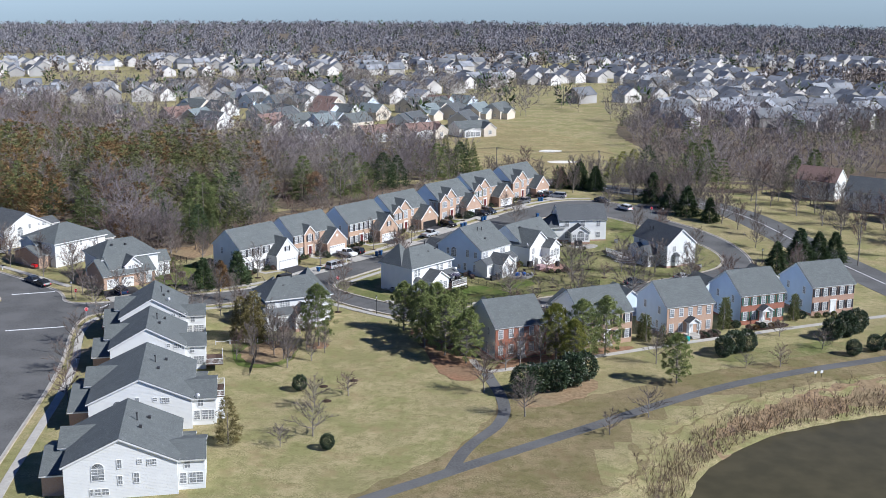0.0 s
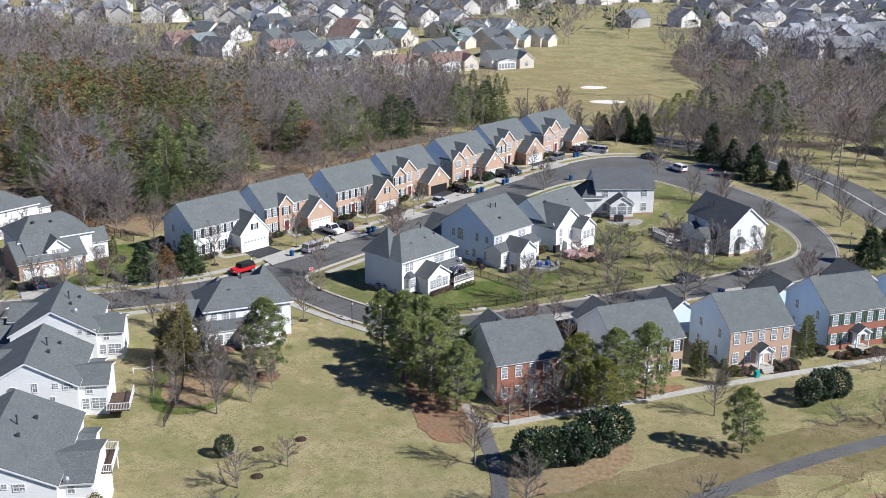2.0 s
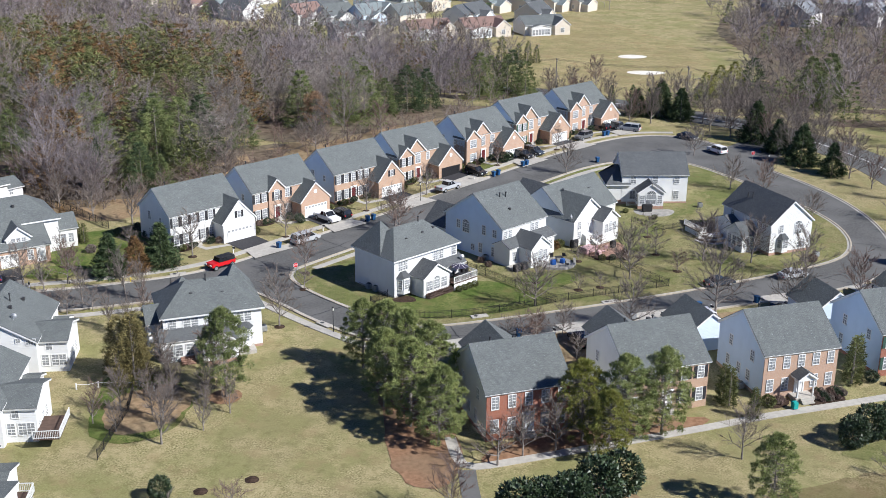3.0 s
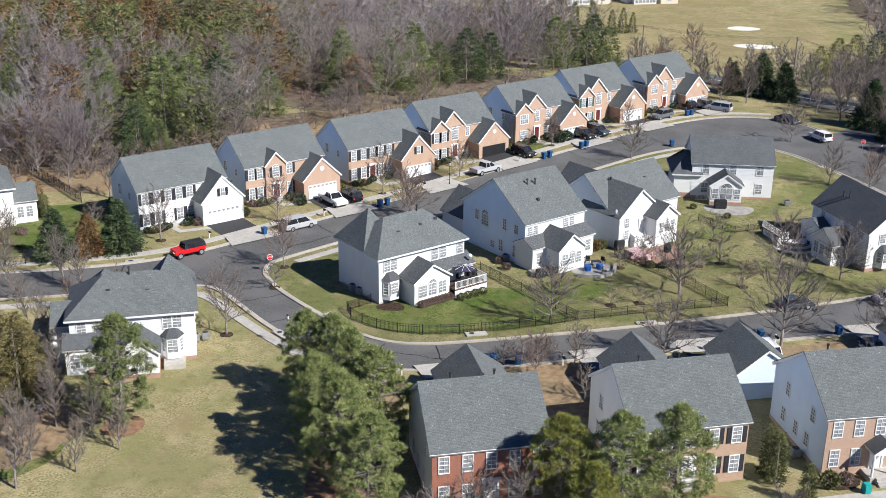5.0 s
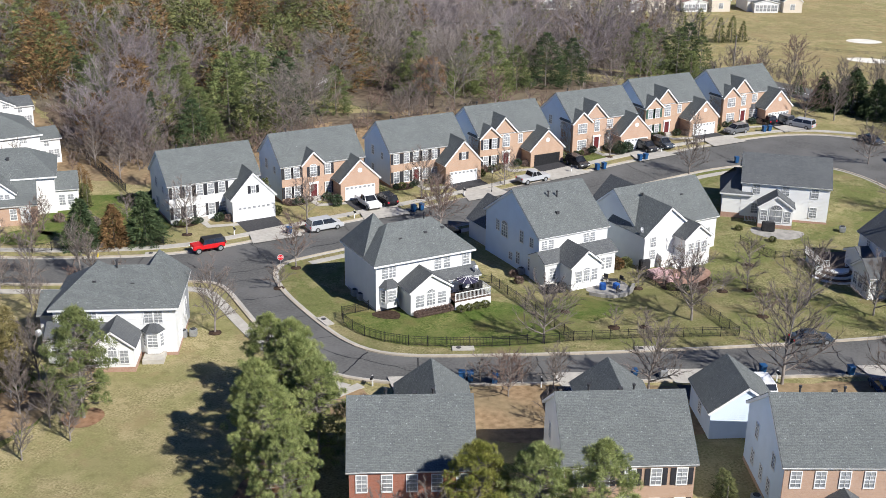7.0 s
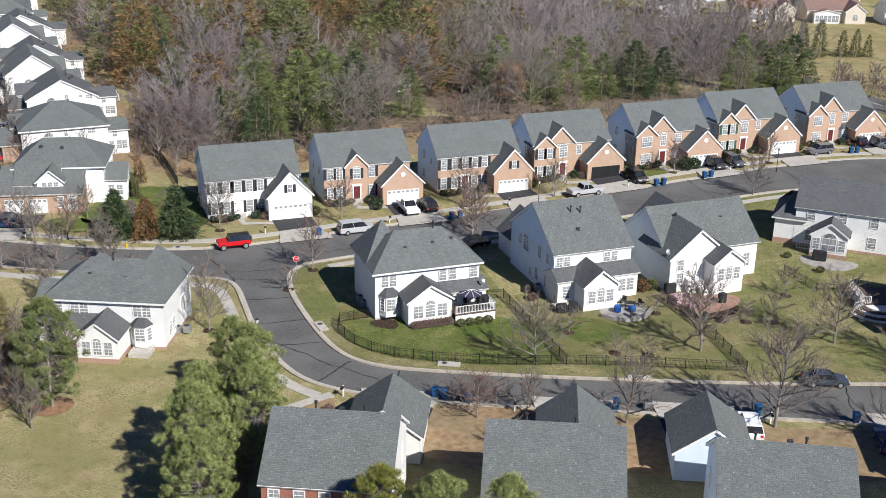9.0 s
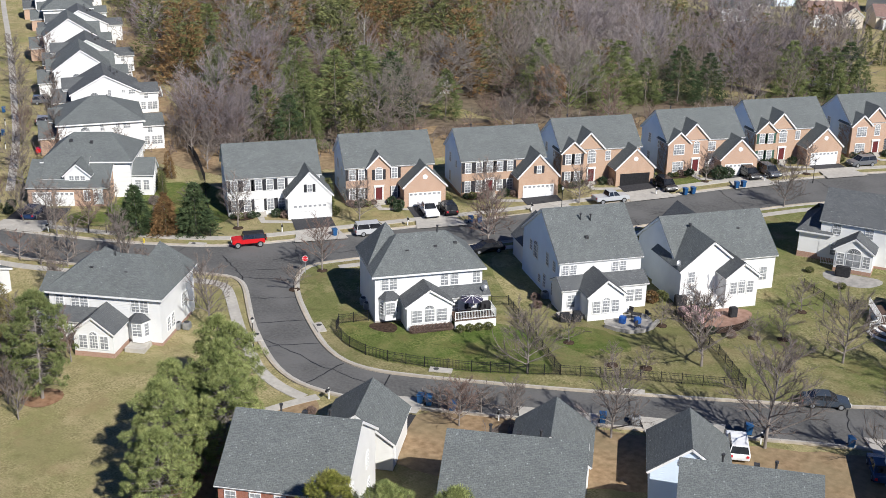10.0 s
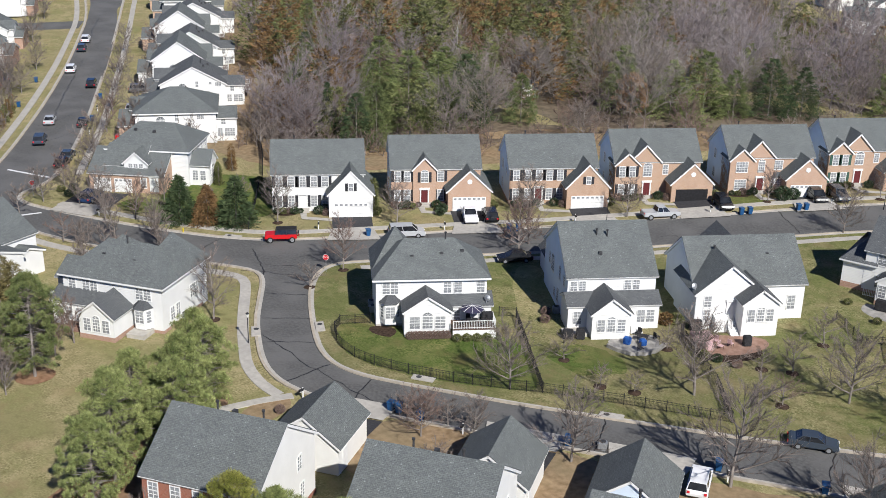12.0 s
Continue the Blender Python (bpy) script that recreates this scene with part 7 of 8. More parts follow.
FORMS = [lambda: bare_tree(1, 7.0, 20, 8, 17, 0.022, 0.6, 5, 0.2, 1.0, 0.8), lambda: bare_tree(2, 4.0, 12, 7, 12, 0.03, 0.2, 5, 0.18, 1.35), lambda: bare_tree(3, 6.5, 18, 8, 16, 0.024, 0.9, 5, 0.16, 0.9, 0.85), lambda: bare_tree(4, 6.0, 20, 8, 17, 0.024, 0.45, 5, 0.16, 1.2, 0.85)]
HEIGHTS = (7.0, 4.0, 6.5, 6.0)
LABELS = ("bare young street tree with upright grey limbs", "small bare ornamental tree in a mulch ring", "bare slender tree with pale upright stems", "bare round-crowned tree with dense fine twigs")
for k, (x, y, hh, form) in enumerate(STREET):
    plant(("street", form, k % 2), lambda form=form: FORMS[form](), x, y, hh / HEIGHTS[form], 37 * k, leaf=TWIG_RED if k % 5 == 2 else TWIG, label=LABELS[form], group="bare trees")
    if form in (0, 1) and k < 44:
        n = 14
        ring = [(0.0, 0.0, 0.16)] + [(math.cos(2 * math.pi * j / n) * (0.75 + 0.05 * math.sin(3 * j)), math.sin(2 * math.pi * j / n) * (0.75 + 0.05 * math.cos(2 * j)), -0.02) for j in range(n)]
        ob = part("mulch_ring", (ring, [], [(0, 1 + j, 1 + (j + 1) % n) for j in range(n)]), MULCH)
        ob.matrix_basis = pose(x, y, gz(x, y) + 0.07)
        tagged(ob, "round bed of dark mulch under a small tree", "mulch bed", "mulch rings")

# ---- far woods to the horizon ----
TUFTS = []
for k in range(5):
    r2 = random.Random(300 + k)
    kit = Kit()
    for j in range(32):
        v = Vector((r2.gauss(0, 1), r2.gauss(0, 1), r2.gauss(0, 1))).normalized()
        c = Vector((v.x * 4.2, v.y * 4.2, 6.5 + v.z * 4.6)) * r2.uniform(0.6, 1.0)
        kit.blade(c, scatter_dir(v + Vector((0, 0, 0.4)), 0.8, r2), r2.uniform(2.2, 4.0), r2.uniform(1.1, 1.9), r2)
    kit.limb(Vector((0, 0, -1)), Vector((0, 0, 7)), 0.3, 0.1)
    TUFTS.append(kit.arrays())
r2 = random.Random(77)
far_grey, far_green, far_haze, near_domes = [], [], [], []
while len(far_grey) + len(far_haze) + len(near_domes) < 7500:
    d = 520 + 3600 * r2.random() ** 1.6
    a = r2.uniform(-0.62, 0.62)
    x, y = 15 + d * math.sin(a), -70 + d * math.cos(a)
    belt = noise.noise(Vector((x * 0.0035, y * 0.006, 1.3)))
    if y < 1250 and abs(x) < 560 and belt < 0.16:
        if r2.random() > 0.14:
            continue
    if y > 1250 and noise.noise(Vector((x * 0.002, y * 0.004, 9.3))) > 0.42:
        continue
    if -5 < x < 70 and y < 470:
        continue
    s = r2.uniform(0.8, 1.3) * (1.0 if d < 1500 else 1.0 + (d - 1500) / 3000)
    # beyond 1150 m trees take the twig colour with painted haze
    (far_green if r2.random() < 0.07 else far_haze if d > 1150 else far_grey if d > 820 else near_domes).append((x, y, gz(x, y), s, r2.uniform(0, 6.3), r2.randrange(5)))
far_floor = sheet("woods_floor_far", lines(-4400, 4400, -100, 120, 2.5), [y for y in lines(-700, 4800, 40, 270, 2.5) if y > 1200], LITTER)
far_floor.location.z = 0.4
tagged(far_floor, "brown leaf litter under the distant woods", "woodland floor", kind="structure")
join_plants("distant_woods", TUFTS, far_grey, TWIG, "grey-brown winter woods reaching to the horizon", "woodland")
join_plants("distant_pines", TUFTS, far_green, SPRUCE, "dark pines among the distant woods", "woodland")
join_plants("horizon_woods", TUFTS, far_haze, HAZED_TWIG, "winter woods at the horizon with blue-grey haze in their colour", "woodland")
join_plants("neighbourhood_trees", {k: DOMES[3][k % 4] for k in range(5)}, near_domes, TWIG_MID, "bare trees between far houses and fairways", "woodland")

# ---- vehicles: x forward ----
CAR_KINDS = {
    # length, width, lower outline (x, z), glasshouse (x at sill rear, front; x at roof rear, front), sill height, roof height, wheel x, wheel radius
    "sedan": (4.7, 1.82, [(-2.3, 0.32), (2.3, 0.30), (2.36, 0.55), (2.2, 0.74), (1.0, 0.93), (-1.5, 0.98), (-2.2, 0.98), (-2.35, 0.7)], (-1.75, 1.1, -1.05, 0.3), 0.92, 1.43, 1.38, 0.33),
    "suv": (4.7, 1.9, [(-2.25, 0.38), (2.3, 0.36), (2.36, 0.7), (2.22, 0.95), (1.15, 1.08), (-2.25, 1.1), (-2.34, 0.8)], (-2.2, 1.2, -1.95, 0.45), 1.05, 1.72, 1.4, 0.37),
    "van": (5.1, 1.98, [(-2.5, 0.32), (2.5, 0.30), (2.55, 0.65), (2.35, 0.88), (1.5, 1.05), (-2.45, 1.08), (-2.54, 0.8)], (-2.42, 1.6, -2.2, 0.75), 1.0, 1.76, 1.5, 0.35),
    "pickup": (5.5, 1.98, [(-2.75, 0.5), (2.65, 0.46), (2.75, 0.85), (2.62, 1.08), (1.2, 1.18), (-0.75, 1.18), (-0.8, 1.12), (-2.75, 1.14)], (-0.85, 1.25, -0.6, 0.5), 1.12, 1.86, 1.75, 0.41),
    "jeep": (4.6, 1.88, [(-2.1, 0.55), (2.15, 0.55), (2.2, 0.95), (2.1, 1.12), (0.85, 1.18), (-2.1, 1.18), (-2.15, 0.8)], (-2.08, 0.8, -2.02, 0.6), 1.15, 1.84, 1.47, 0.42),
}


def car(x, y, yaw, kind, colour, label, z=None):
    ln, w, low, gh, sill, top, wx, wr = CAR_KINDS[kind]
    c = thing("car", x, y, gz(x, y) + 0.035 if z is None else z, yaw, label, "car" if kind != "pickup" else "pickup truck", "parked cars")
    mat = CAR_PAINT[colour]
    key = ("car", kind)
    if key not in MESHES:
        bm = bmesh.new()
        prism(bm, [(px, -w / 2, pz) for px, pz in low], (0, w, 0))
        bmesh.ops.recalc_face_normals(bm, faces=bm.faces[:])
        bmesh.ops.bevel(bm, geom=bm.edges[:], offset=0.07, segments=2, affect="EDGES")
        if kind == "pickup":
            box(bm, -2.62, -0.95, -w / 2 + 0.14, w / 2 - 0.14, 1.15, 1.155)
        body = bpy.data.meshes.new("body")
        bm.to_mesh(body)
        bm.free()
        bm = bmesh.new()
        a, b, ra, rb = gh
        hw, ht = w / 2 - 0.07, w / 2 - 0.24
        v = [bm.verts.new(p) for p in ((a, -hw, sill), (b, -hw, sill), (b, hw, sill), (a, hw, sill), (ra, -ht, top - 0.05), (rb, -ht, top - 0.05), (rb, ht, top - 0.05), (ra, ht, top - 0.05))]
        for f in ((3, 2, 1, 0), (4, 5, 6, 7), (0, 1, 5, 4), (1, 2, 6, 5), (2, 3, 7, 6), (3, 0, 4, 7)):
            bm.faces.new([v[k] for k in f])
        glass = bpy.data.meshes.new("glasshouse")
        bm.to_mesh(glass)
        bm.free()
        bm = bmesh.new()
        box(bm, ra - 0.06, rb + 0.04, -ht - 0.04, ht + 0.04, top - 0.06, top)
        bmesh.ops.bevel(bm, geom=bm.edges[:], offset=0.025, segments=1, affect="EDGES")
        roof = bpy.data.meshes.new("car_roof")
        bm.to_mesh(roof)
        bm.free()
        bm = bmesh.new()
        tube(bm, (0, -0.11, 0), (0, 0.11, 0), wr, n=18)
        tyre = bpy.data.meshes.new("tyre")
        bm.to_mesh(tyre)
        bm.free()
        bm = bmesh.new()
        tube(bm, (0, -0.125, 0), (0, 0.125, 0), wr * 0.62, n=14)
        rim = bpy.data.meshes.new("rim")
        bm.to_mesh(rim)
        bm.free()
        MESHES[key] = body, glass, roof, tyre, rim
    body, glass, roof, tyre, rim = MESHES[key]
    share("body", body, mat, c)
    share("glasshouse", glass, CAR_GLASS, c)
    share("car_roof", roof, BLACK if kind == "jeep" else mat, c)
    a, b, ra, rb = gh
    for px, qx in ((a, ra), (b, rb), ((a + b) / 2 - 0.1, (ra + rb) / 2)):
        for sy in (-1, 1):
            bm = bmesh.new()
            tube(bm, (px, sy * (w / 2 - 0.065), sill - 0.02), (qx, sy * (w / 2 - 0.23), top - 0.03), 0.045, n=4)
            part("pillar", bm, BLACK if kind == "jeep" else mat, c)
    for sx in (-1, 1):
        for sy in (-1, 1):
            t = share("tyre", tyre, RUBBER, c, m=pose(sx * wx, sy * (w / 2 - 0.1), wr))
            share("rim", rim, STEEL, t)
    zl = low[2][1] + 0.02
    for s in (-1, 1):
        share("headlight", box_mesh("headlight", -0.04, 0.04, -0.18, 0.18, -0.07, 0.07), LAMP_GLASS, c, m=pose(ln / 2 - 0.02, s * (w / 2 - 0.3), zl))
        share("tail_light", box_mesh("tail_light", -0.04, 0.04, -0.12, 0.12, -0.11, 0.11), SIGN_RED, c, m=pose(-ln / 2 + 0.02, s * (w / 2 - 0.22), zl + 0.12))
    if kind == "jeep":
        bm = bmesh.new()
        tube(bm, (-2.18, 0, 1.05), (-2.4, 0, 1.05), 0.4, n=18)
        part("spare_tyre", bm, RUBBER, c)
    return c


UP = 54.0
DR = 51.5 + 90
for x, y, yaw, kind, colour, label in [
    (-30.1, 151.7, UP + 178, "jeep", "red", "red four-door off-road car with black top"),
    (-20.2, 165.6, UP, "van", "silver", "silver minivan parked at the kerb"),
    (-19.2, 177.0, DR + 180, "pickup", "white", "white pickup on a dark driveway"),
    (-17.4, 179.4, DR, "suv", "black", "black car on a dark driveway"),
    (-4.1, 169.9, UP + 180, "sedan", "black", "black saloon car parked at the kerb"),
    (-0.6, 197.4, UP + 2, "pickup", "silver", "silver pickup parked at the kerb"),
    (3.6, 207.2, DR + 180, "suv", "black", "black car on a dark driveway"),
    (-1.6, 210.8, DR + 180, "sedan", "grey", "grey car inside the open garage"),
    (11.9, 219.4, DR + 180, "suv", "black", "black estate car on a driveway"),
    (14.0, 222.2, DR + 180, "suv", "slate", "slate-blue car on a driveway"),
    (24.0, 236.6, UP + 180, "suv", "grey", "grey car parked near the bend"),
    (27.5, 246.2, DR, "suv", "black", "black car on the last driveway"),
    (30.5, 247.9, DR, "suv", "grey", "grey car on the last driveway"),
    (34.0, 246.0, DR + 20, "van", "silver", "silver van on the last driveway"),
    (46.5, 240.4, -40, "sedan", "slate", "dark car parked at the bend"),
    (51.9, 229.2, 125, "suv", "white", "white car waiting at the bend"),
    (46.2, 156.0, 30, "sedan", "slate", "dark slate saloon parked at the kerb"),
    (57.6, 161.0, 32, "sedan", "silver", "silver saloon parked at the kerb"),
    (42.8, 142.2, 117, "suv", "white", "white car on a driveway behind brick house"),
    (26.0, 131.0, 117, "suv", "black", "black car beside a detached garage"),
    (28.8, 133.2, 117, "sedan", "grey", "grey car beside a detached garage"),
    (54.4, 146.6, 115, "sedan", "blue", "blue car on a driveway behind brick house"),
    (-61.9, 140.9, 125, "suv", "blue", "dark blue car on a dark driveway"),
    (-80.5, 146.0, 140, "sedan", "black", "black car parked on the avenue"),
    (-83.6, 148.6, 140, "sedan", "slate", "dark car parked on the avenue"),
    (-94.7, 149.3, 146, "suv", "slate", "dark car parked on the avenue"),
    (-105.7, 156.7, 146, "sedan", "silver", "silver car parked on the avenue"),
    (-126.6, 176.4, 146, "suv", "black", "black car driving lane of the avenue"),
    (-141.5, 179.7, 146, "suv", "white", "white car parked on the avenue"),
    (-159.2, 191.8, 146, "suv", "slate", "dark car parked on the avenue"),
    (-167.0, 197.0, 146, "suv", "white", "white car parked on the avenue"),
    (-86.8, 161.8, 55, "sedan", "red", "dark red car before white house"),
    (-102, 172.5, 55, "suv", "silver", "silver car before white house"),
    (-116, 181.5, 55, "suv", "grey", "grey car before white house"),
    (-100.6, 160.5, 146, "sedan", "black", "black car parked on the avenue"),
    (-47.4, 77.5, 100, "suv", "white", "white car beside white house"),
    (-143, 166, 146, "sedan", "blue", "blue car across the avenue"),
]:
    car(x, y, yaw, kind, colour, label)


# ---- street furniture ----
def wheeled_bin(x, y, yaw, mat, label):
    b = thing("wheeled_bin", x, y, gz(x, y) + 0.06, yaw, label, "bin", "wheeled bins")
    bm = bmesh.new()
    v = [bm.verts.new(p) for p in ((-0.24, -0.26, 0.05), (0.24, -0.26, 0.05), (0.24, 0.26, 0.05), (-0.24, 0.26, 0.05), (-0.31, -0.36, 1.0), (0.31, -0.36, 1.0), (0.31, 0.36, 1.0), (-0.31, 0.36, 1.0))]
    for f in ((3, 2, 1, 0), (4, 5, 6, 7), (0, 1, 5, 4), (1, 2, 6, 5), (2, 3, 7, 6), (3, 0, 4, 7)):
        bm.faces.new([v[k] for k in f])
    part("bin_body", bm, mat, b)
    bm = bmesh.new()
    box(bm, -0.35, 0.35, -0.42, 0.4, 1.0, 1.09)
    bmesh.ops.bevel(bm, geom=bm.edges[:], offset=0.03, segments=1, affect="EDGES")
    part("lid", bm, mat, b)
    for s in (-1, 1):
        bm = bmesh.new()
        tube(bm, (s * 0.25, 0.3, 0.13), (s * 0.32, 0.3, 0.13), 0.13, n=10)
        part("wheel", bm, RUBBER, b)


for x, y, yaw in [(-12.1, 177.6, 54), (-11.3, 178.6, 50), (-23.6, 161.6, 60), (7.2, 206.4, 54), (8.0, 207.4, 54), (12.4, 213.4, 50), (13.1, 214.3, 54), (27.2, 218.4, 30), (50.9, 149.5, 30), (14.4, 131.4, 20), (15.2, 131.7, 30), (17.7, 132.2, 20), (30.4, 139.2, 30), (42.4, 145.9, 30), (28.4, 239.8, 40), (29.2, 240.6, 40), (-102, 163, 50), (-116, 172.5, 50), (-120, 157.6, 50), (-44.6, 76, 10), (-99, 173, 20), (-137, 169.5, 50)]:
    wheeled_bin(x, y, yaw, BLUE_BIN, "blue wheeled recycling bin at the kerb")


def mailbox(x, y, yaw, label="white post with mailbox at the kerb"):
    b = thing("mailbox", x, y, gz(x, y), yaw, label, "mailbox", "mailboxes")
    bm = bmesh.new()
    box(bm, -0.06, 0.06, -0.06, 0.06, -0.05, 1.25)
    box(bm, -0.05, 0.05, -0.45, 0.2, 0.85, 0.95)
    part("post", bm, TRIM, b)
    bm = bmesh.new()
    prism(bm, [(-0.12, -0.5, 0.95), (0.12, -0.5, 0.95), (0.12, -0.5, 1.1), (0.06, -0.5, 1.19), (-0.06, -0.5, 1.19), (-0.12, -0.5, 1.1)], (0, 0.55, 0))
    bmesh.ops.recalc_face_normals(bm, faces=bm.faces[:])
    part("letter_box", bm, BLACK, b)


for x, y, yaw in [(-30.2, 158.2, 50), (-18.6, 171.4, 50), (-8.2, 187.4, 54), (3.6, 203.9, 54), (14.6, 219.0, 54), (22.3, 133.4, 25), (6.6, 126.6, 10), (44.0, 144.9, 30), (-55.0, 138.4, 30), (37.0, 141.3, 28), (59.5, 153.4, 30), (-55.2, 97.0, 100), (-50.6, 84, 100), (-94.5, 158.4, 55), (-108, 167.4, 55)]:
    mailbox(x, y, yaw)


def lamp_post(x, y, label="black post lantern beside the pavement", hh=3.2):
    b = thing("street_lamp", x, y, gz(x, y), 0, label, "street lamp", "street lamps")
    bm = bmesh.new()
    tube(bm, (0, 0, -0.1), (0, 0, 0.5), 0.1, 0.07)
    tube(bm, (0, 0, 0.5), (0, 0, hh), 0.05, 0.045)
    part("post", bm, BLACK, b)
    bm = bmesh.new()
    tube(bm, (0, 0, hh), (0, 0, hh + 0.4), 0.11, 0.17, n=6)
    part("lantern", bm, LAMP_GLASS, b)
    bm = bmesh.new()
    tube(bm, (0, 0, hh + 0.4), (0, 0, hh + 0.6), 0.22, 0.03, n=6)
    part("cap", bm, BLACK, b)


for x, y in [(-7.2, 129.9), (21.0, 222.5), (-70.6, 136.6), (-4.8, 190.3), (60.6, 216.6), (78.0, 176)]:
    lamp_post(x, y)


def stop_sign(x, y, yaw, z=None):
    b = thing("stop_sign", x, y, gz(x, y), yaw, "red octagonal stop sign on a steel post", "stop sign", "stop signs")
    bm = bmesh.new()
    box(bm, -0.03, 0.03, -0.03, 0.03, -0.1, 2.2)
    part("post", bm, STEEL, b)
    for nm, r, mat, yy in (("sign_border", 0.38, TRIM, -0.04), ("sign_face", 0.345, SIGN_RED, -0.052)):
        bm = bmesh.new()
        prism(bm, [(r * math.cos(math.pi * (k + 0.5) / 4) / math.cos(math.pi / 8), yy, 2.05 + r * math.sin(math.pi * (k + 0.5) / 4) / math.cos(math.pi / 8)) for k in range(8)], (0, -0.01, 0))
        bmesh.ops.recalc_face_normals(bm, faces=bm.faces[:])
        part(nm, bm, mat, b)
    cu = bpy.data.curves.new("lettering", "FONT")
    cu.body, cu.size, cu.align_x, cu.align_y, cu.extrude = "STOP", 0.29, "CENTER", "CENTER", 0.004
    cu.materials.append(TRIM)
    ob = new("lettering", cu)
    ob.parent = b
    ob.matrix_basis = pose(0, -0.07, 2.05, 90, 0, 0)


stop_sign(-17.5, 149.2, 38)
stop_sign(58.4, 222.8, 10)
stop_sign(-69.4, 135.6, 60)
stop_sign(-62.5, 122.5, 30)


def hydrant(x, y):
    b = thing("fire_hydrant", x, y, gz(x, y), 0, "small yellow fire hydrant on the verge", "hydrant", "fire hydrants")
    bm = bmesh.new()
    tube(bm, (0, 0, 0), (0, 0, 0.06), 0.17, n=10)
    tube(bm, (0, 0, 0.06), (0, 0, 0.55), 0.11, n=10)
    tube(bm, (-0.2, 0, 0.42), (0.2, 0, 0.42), 0.06, n=8)
    part("barrel", bm, YELLOW, b)
    bm = bmesh.new()
    tube(bm, (0, 0, 0.55), (0, 0, 0.72), 0.13, 0.04, n=10)
    part("bonnet", bm, YELLOW, b)


hydrant(-41.5, 142.9 + 0.7)
hydrant(12.0, 127.6)
for x, y, yaw in [(11.9, 138.0, 27), (-5.4, 138.0, -33), (-35.4, 147.3, 30), (-9.2, 131.9, -35), (30, 146.2, 28)]:
    b = thing("drain_inlet", x, y, gz(x, y) + 0.08, yaw, "concrete street drain with iron cover", "drain", "street drains", kind="structure")
    bm = bmesh.new()
    box(bm, -1.2, 1.2, -0.15, 0.85, 0.0, 0.13)
    part("slab", bm, CONCRETE, b)
    bm = bmesh.new()
    tube(bm, (-0.5, 0.4, 0.12), (-0.5, 0.4, 0.145), 0.3, n=14)
    part("cover", bm, DARKMETAL, b)


# ---- black metal fences ----
def fence(line, label, hh=1.2, mat=None, name="fence", pitch=2.2, bars=16):
    f = thing(name, line[0][0], line[0][1], gz(*line[0]) + 0.06, 0, label, "fence", "garden fences")
    ox, oy = line[0]
    mat = mat or BLACK
    pts = []
    for a, b in zip(line, line[1:]):
        n = max(1, round(math.hypot(b[0] - a[0], b[1] - a[1]) / pitch))
        pts += [(a[0] + (b[0] - a[0]) * k / n, a[1] + (b[1] - a[1]) * k / n) for k in range(n)]
    pts.append(line[-1])
    key = ("fence", hh, bars)
    if key not in MESHES:
        bm = bmesh.new()
        xs, zs = [0.0], [0.05]
        for k in range(1, bars):
            xs += [k / bars - 0.005, k / bars + 0.005]
        for z in (0.15, hh - 0.3, hh - 0.08):
            zs += [z, z + 0.035]
        lattice(bm, xs + [1.0], zs + [hh], lambda i, k: i % 2 == 1 or k % 2 == 1, -0.009, 0.009)
        me = bpy.data.meshes.new("panel")
        bm.to_mesh(me)
        bm.free()
        MESHES[key] = me
    for k, (x, y) in enumerate(pts):
        share("post", box_mesh("post%.1f" % hh, -0.035, 0.035, -0.035, 0.035, -0.1, hh + 0.1), mat, f, m=pose(x - ox, y - oy, 0))
        if k + 1 < len(pts):
            x2, y2 = pts[k + 1]
            share("panel", MESHES[key], mat, f, m=pose(x - ox, y - oy, 0, 0, 0, math.degrees(math.atan2(y2 - y, x2 - x))) @ Matrix.Diagonal((math.hypot(x2 - x, y2 - y), 1, 1, 1)))


fence([(-50.2, 141.4), (-44.9, 146.0), (-36.4, 150.8), (-43.5, 157.0), (-51.2, 163.4)], "black metal fence behind the corner spruces")
fence([(-54.9, 166.8), (-63.4, 173.0), (-72.1, 178.7)], "dark wooden fence at the woods' edge", hh=1.5)
fence([(-2.2, 143.2), (-4.2, 140.4), (-3.2, 138.8), (-1.4, 137.6), (0.6, 136.7), (3.2, 136.3), (6, 136.6), (9.9, 137.9), (14.4, 140.1), (19.4, 143.2), (22.1, 145.2)], "black metal picket fence round a green back lawn")
fence([(22.1, 145.2), (17.6, 148.9), (12.5, 153.1), (7.9, 156.9), (6.4, 155.6)], "black metal fence between two back gardens")
fence([(22.1, 145.2), (29.2, 149.3), (38.6, 154.2)], "black metal fence along the lower street")
fence([(38.6, 154.2), (33.2, 159.9), (28.0, 164.0), (23.6, 167.4)], "black metal fence beside patio garden")
fence([(33.6, 184.6), (38.8, 180.6), (44.0, 184.5)], "dark low fence in back garden", hh=1.0)
fence([(-24.5, 93.0), (-25.6, 104.0), (-27.0, 109.0)], "dark wire fence round a back yard")


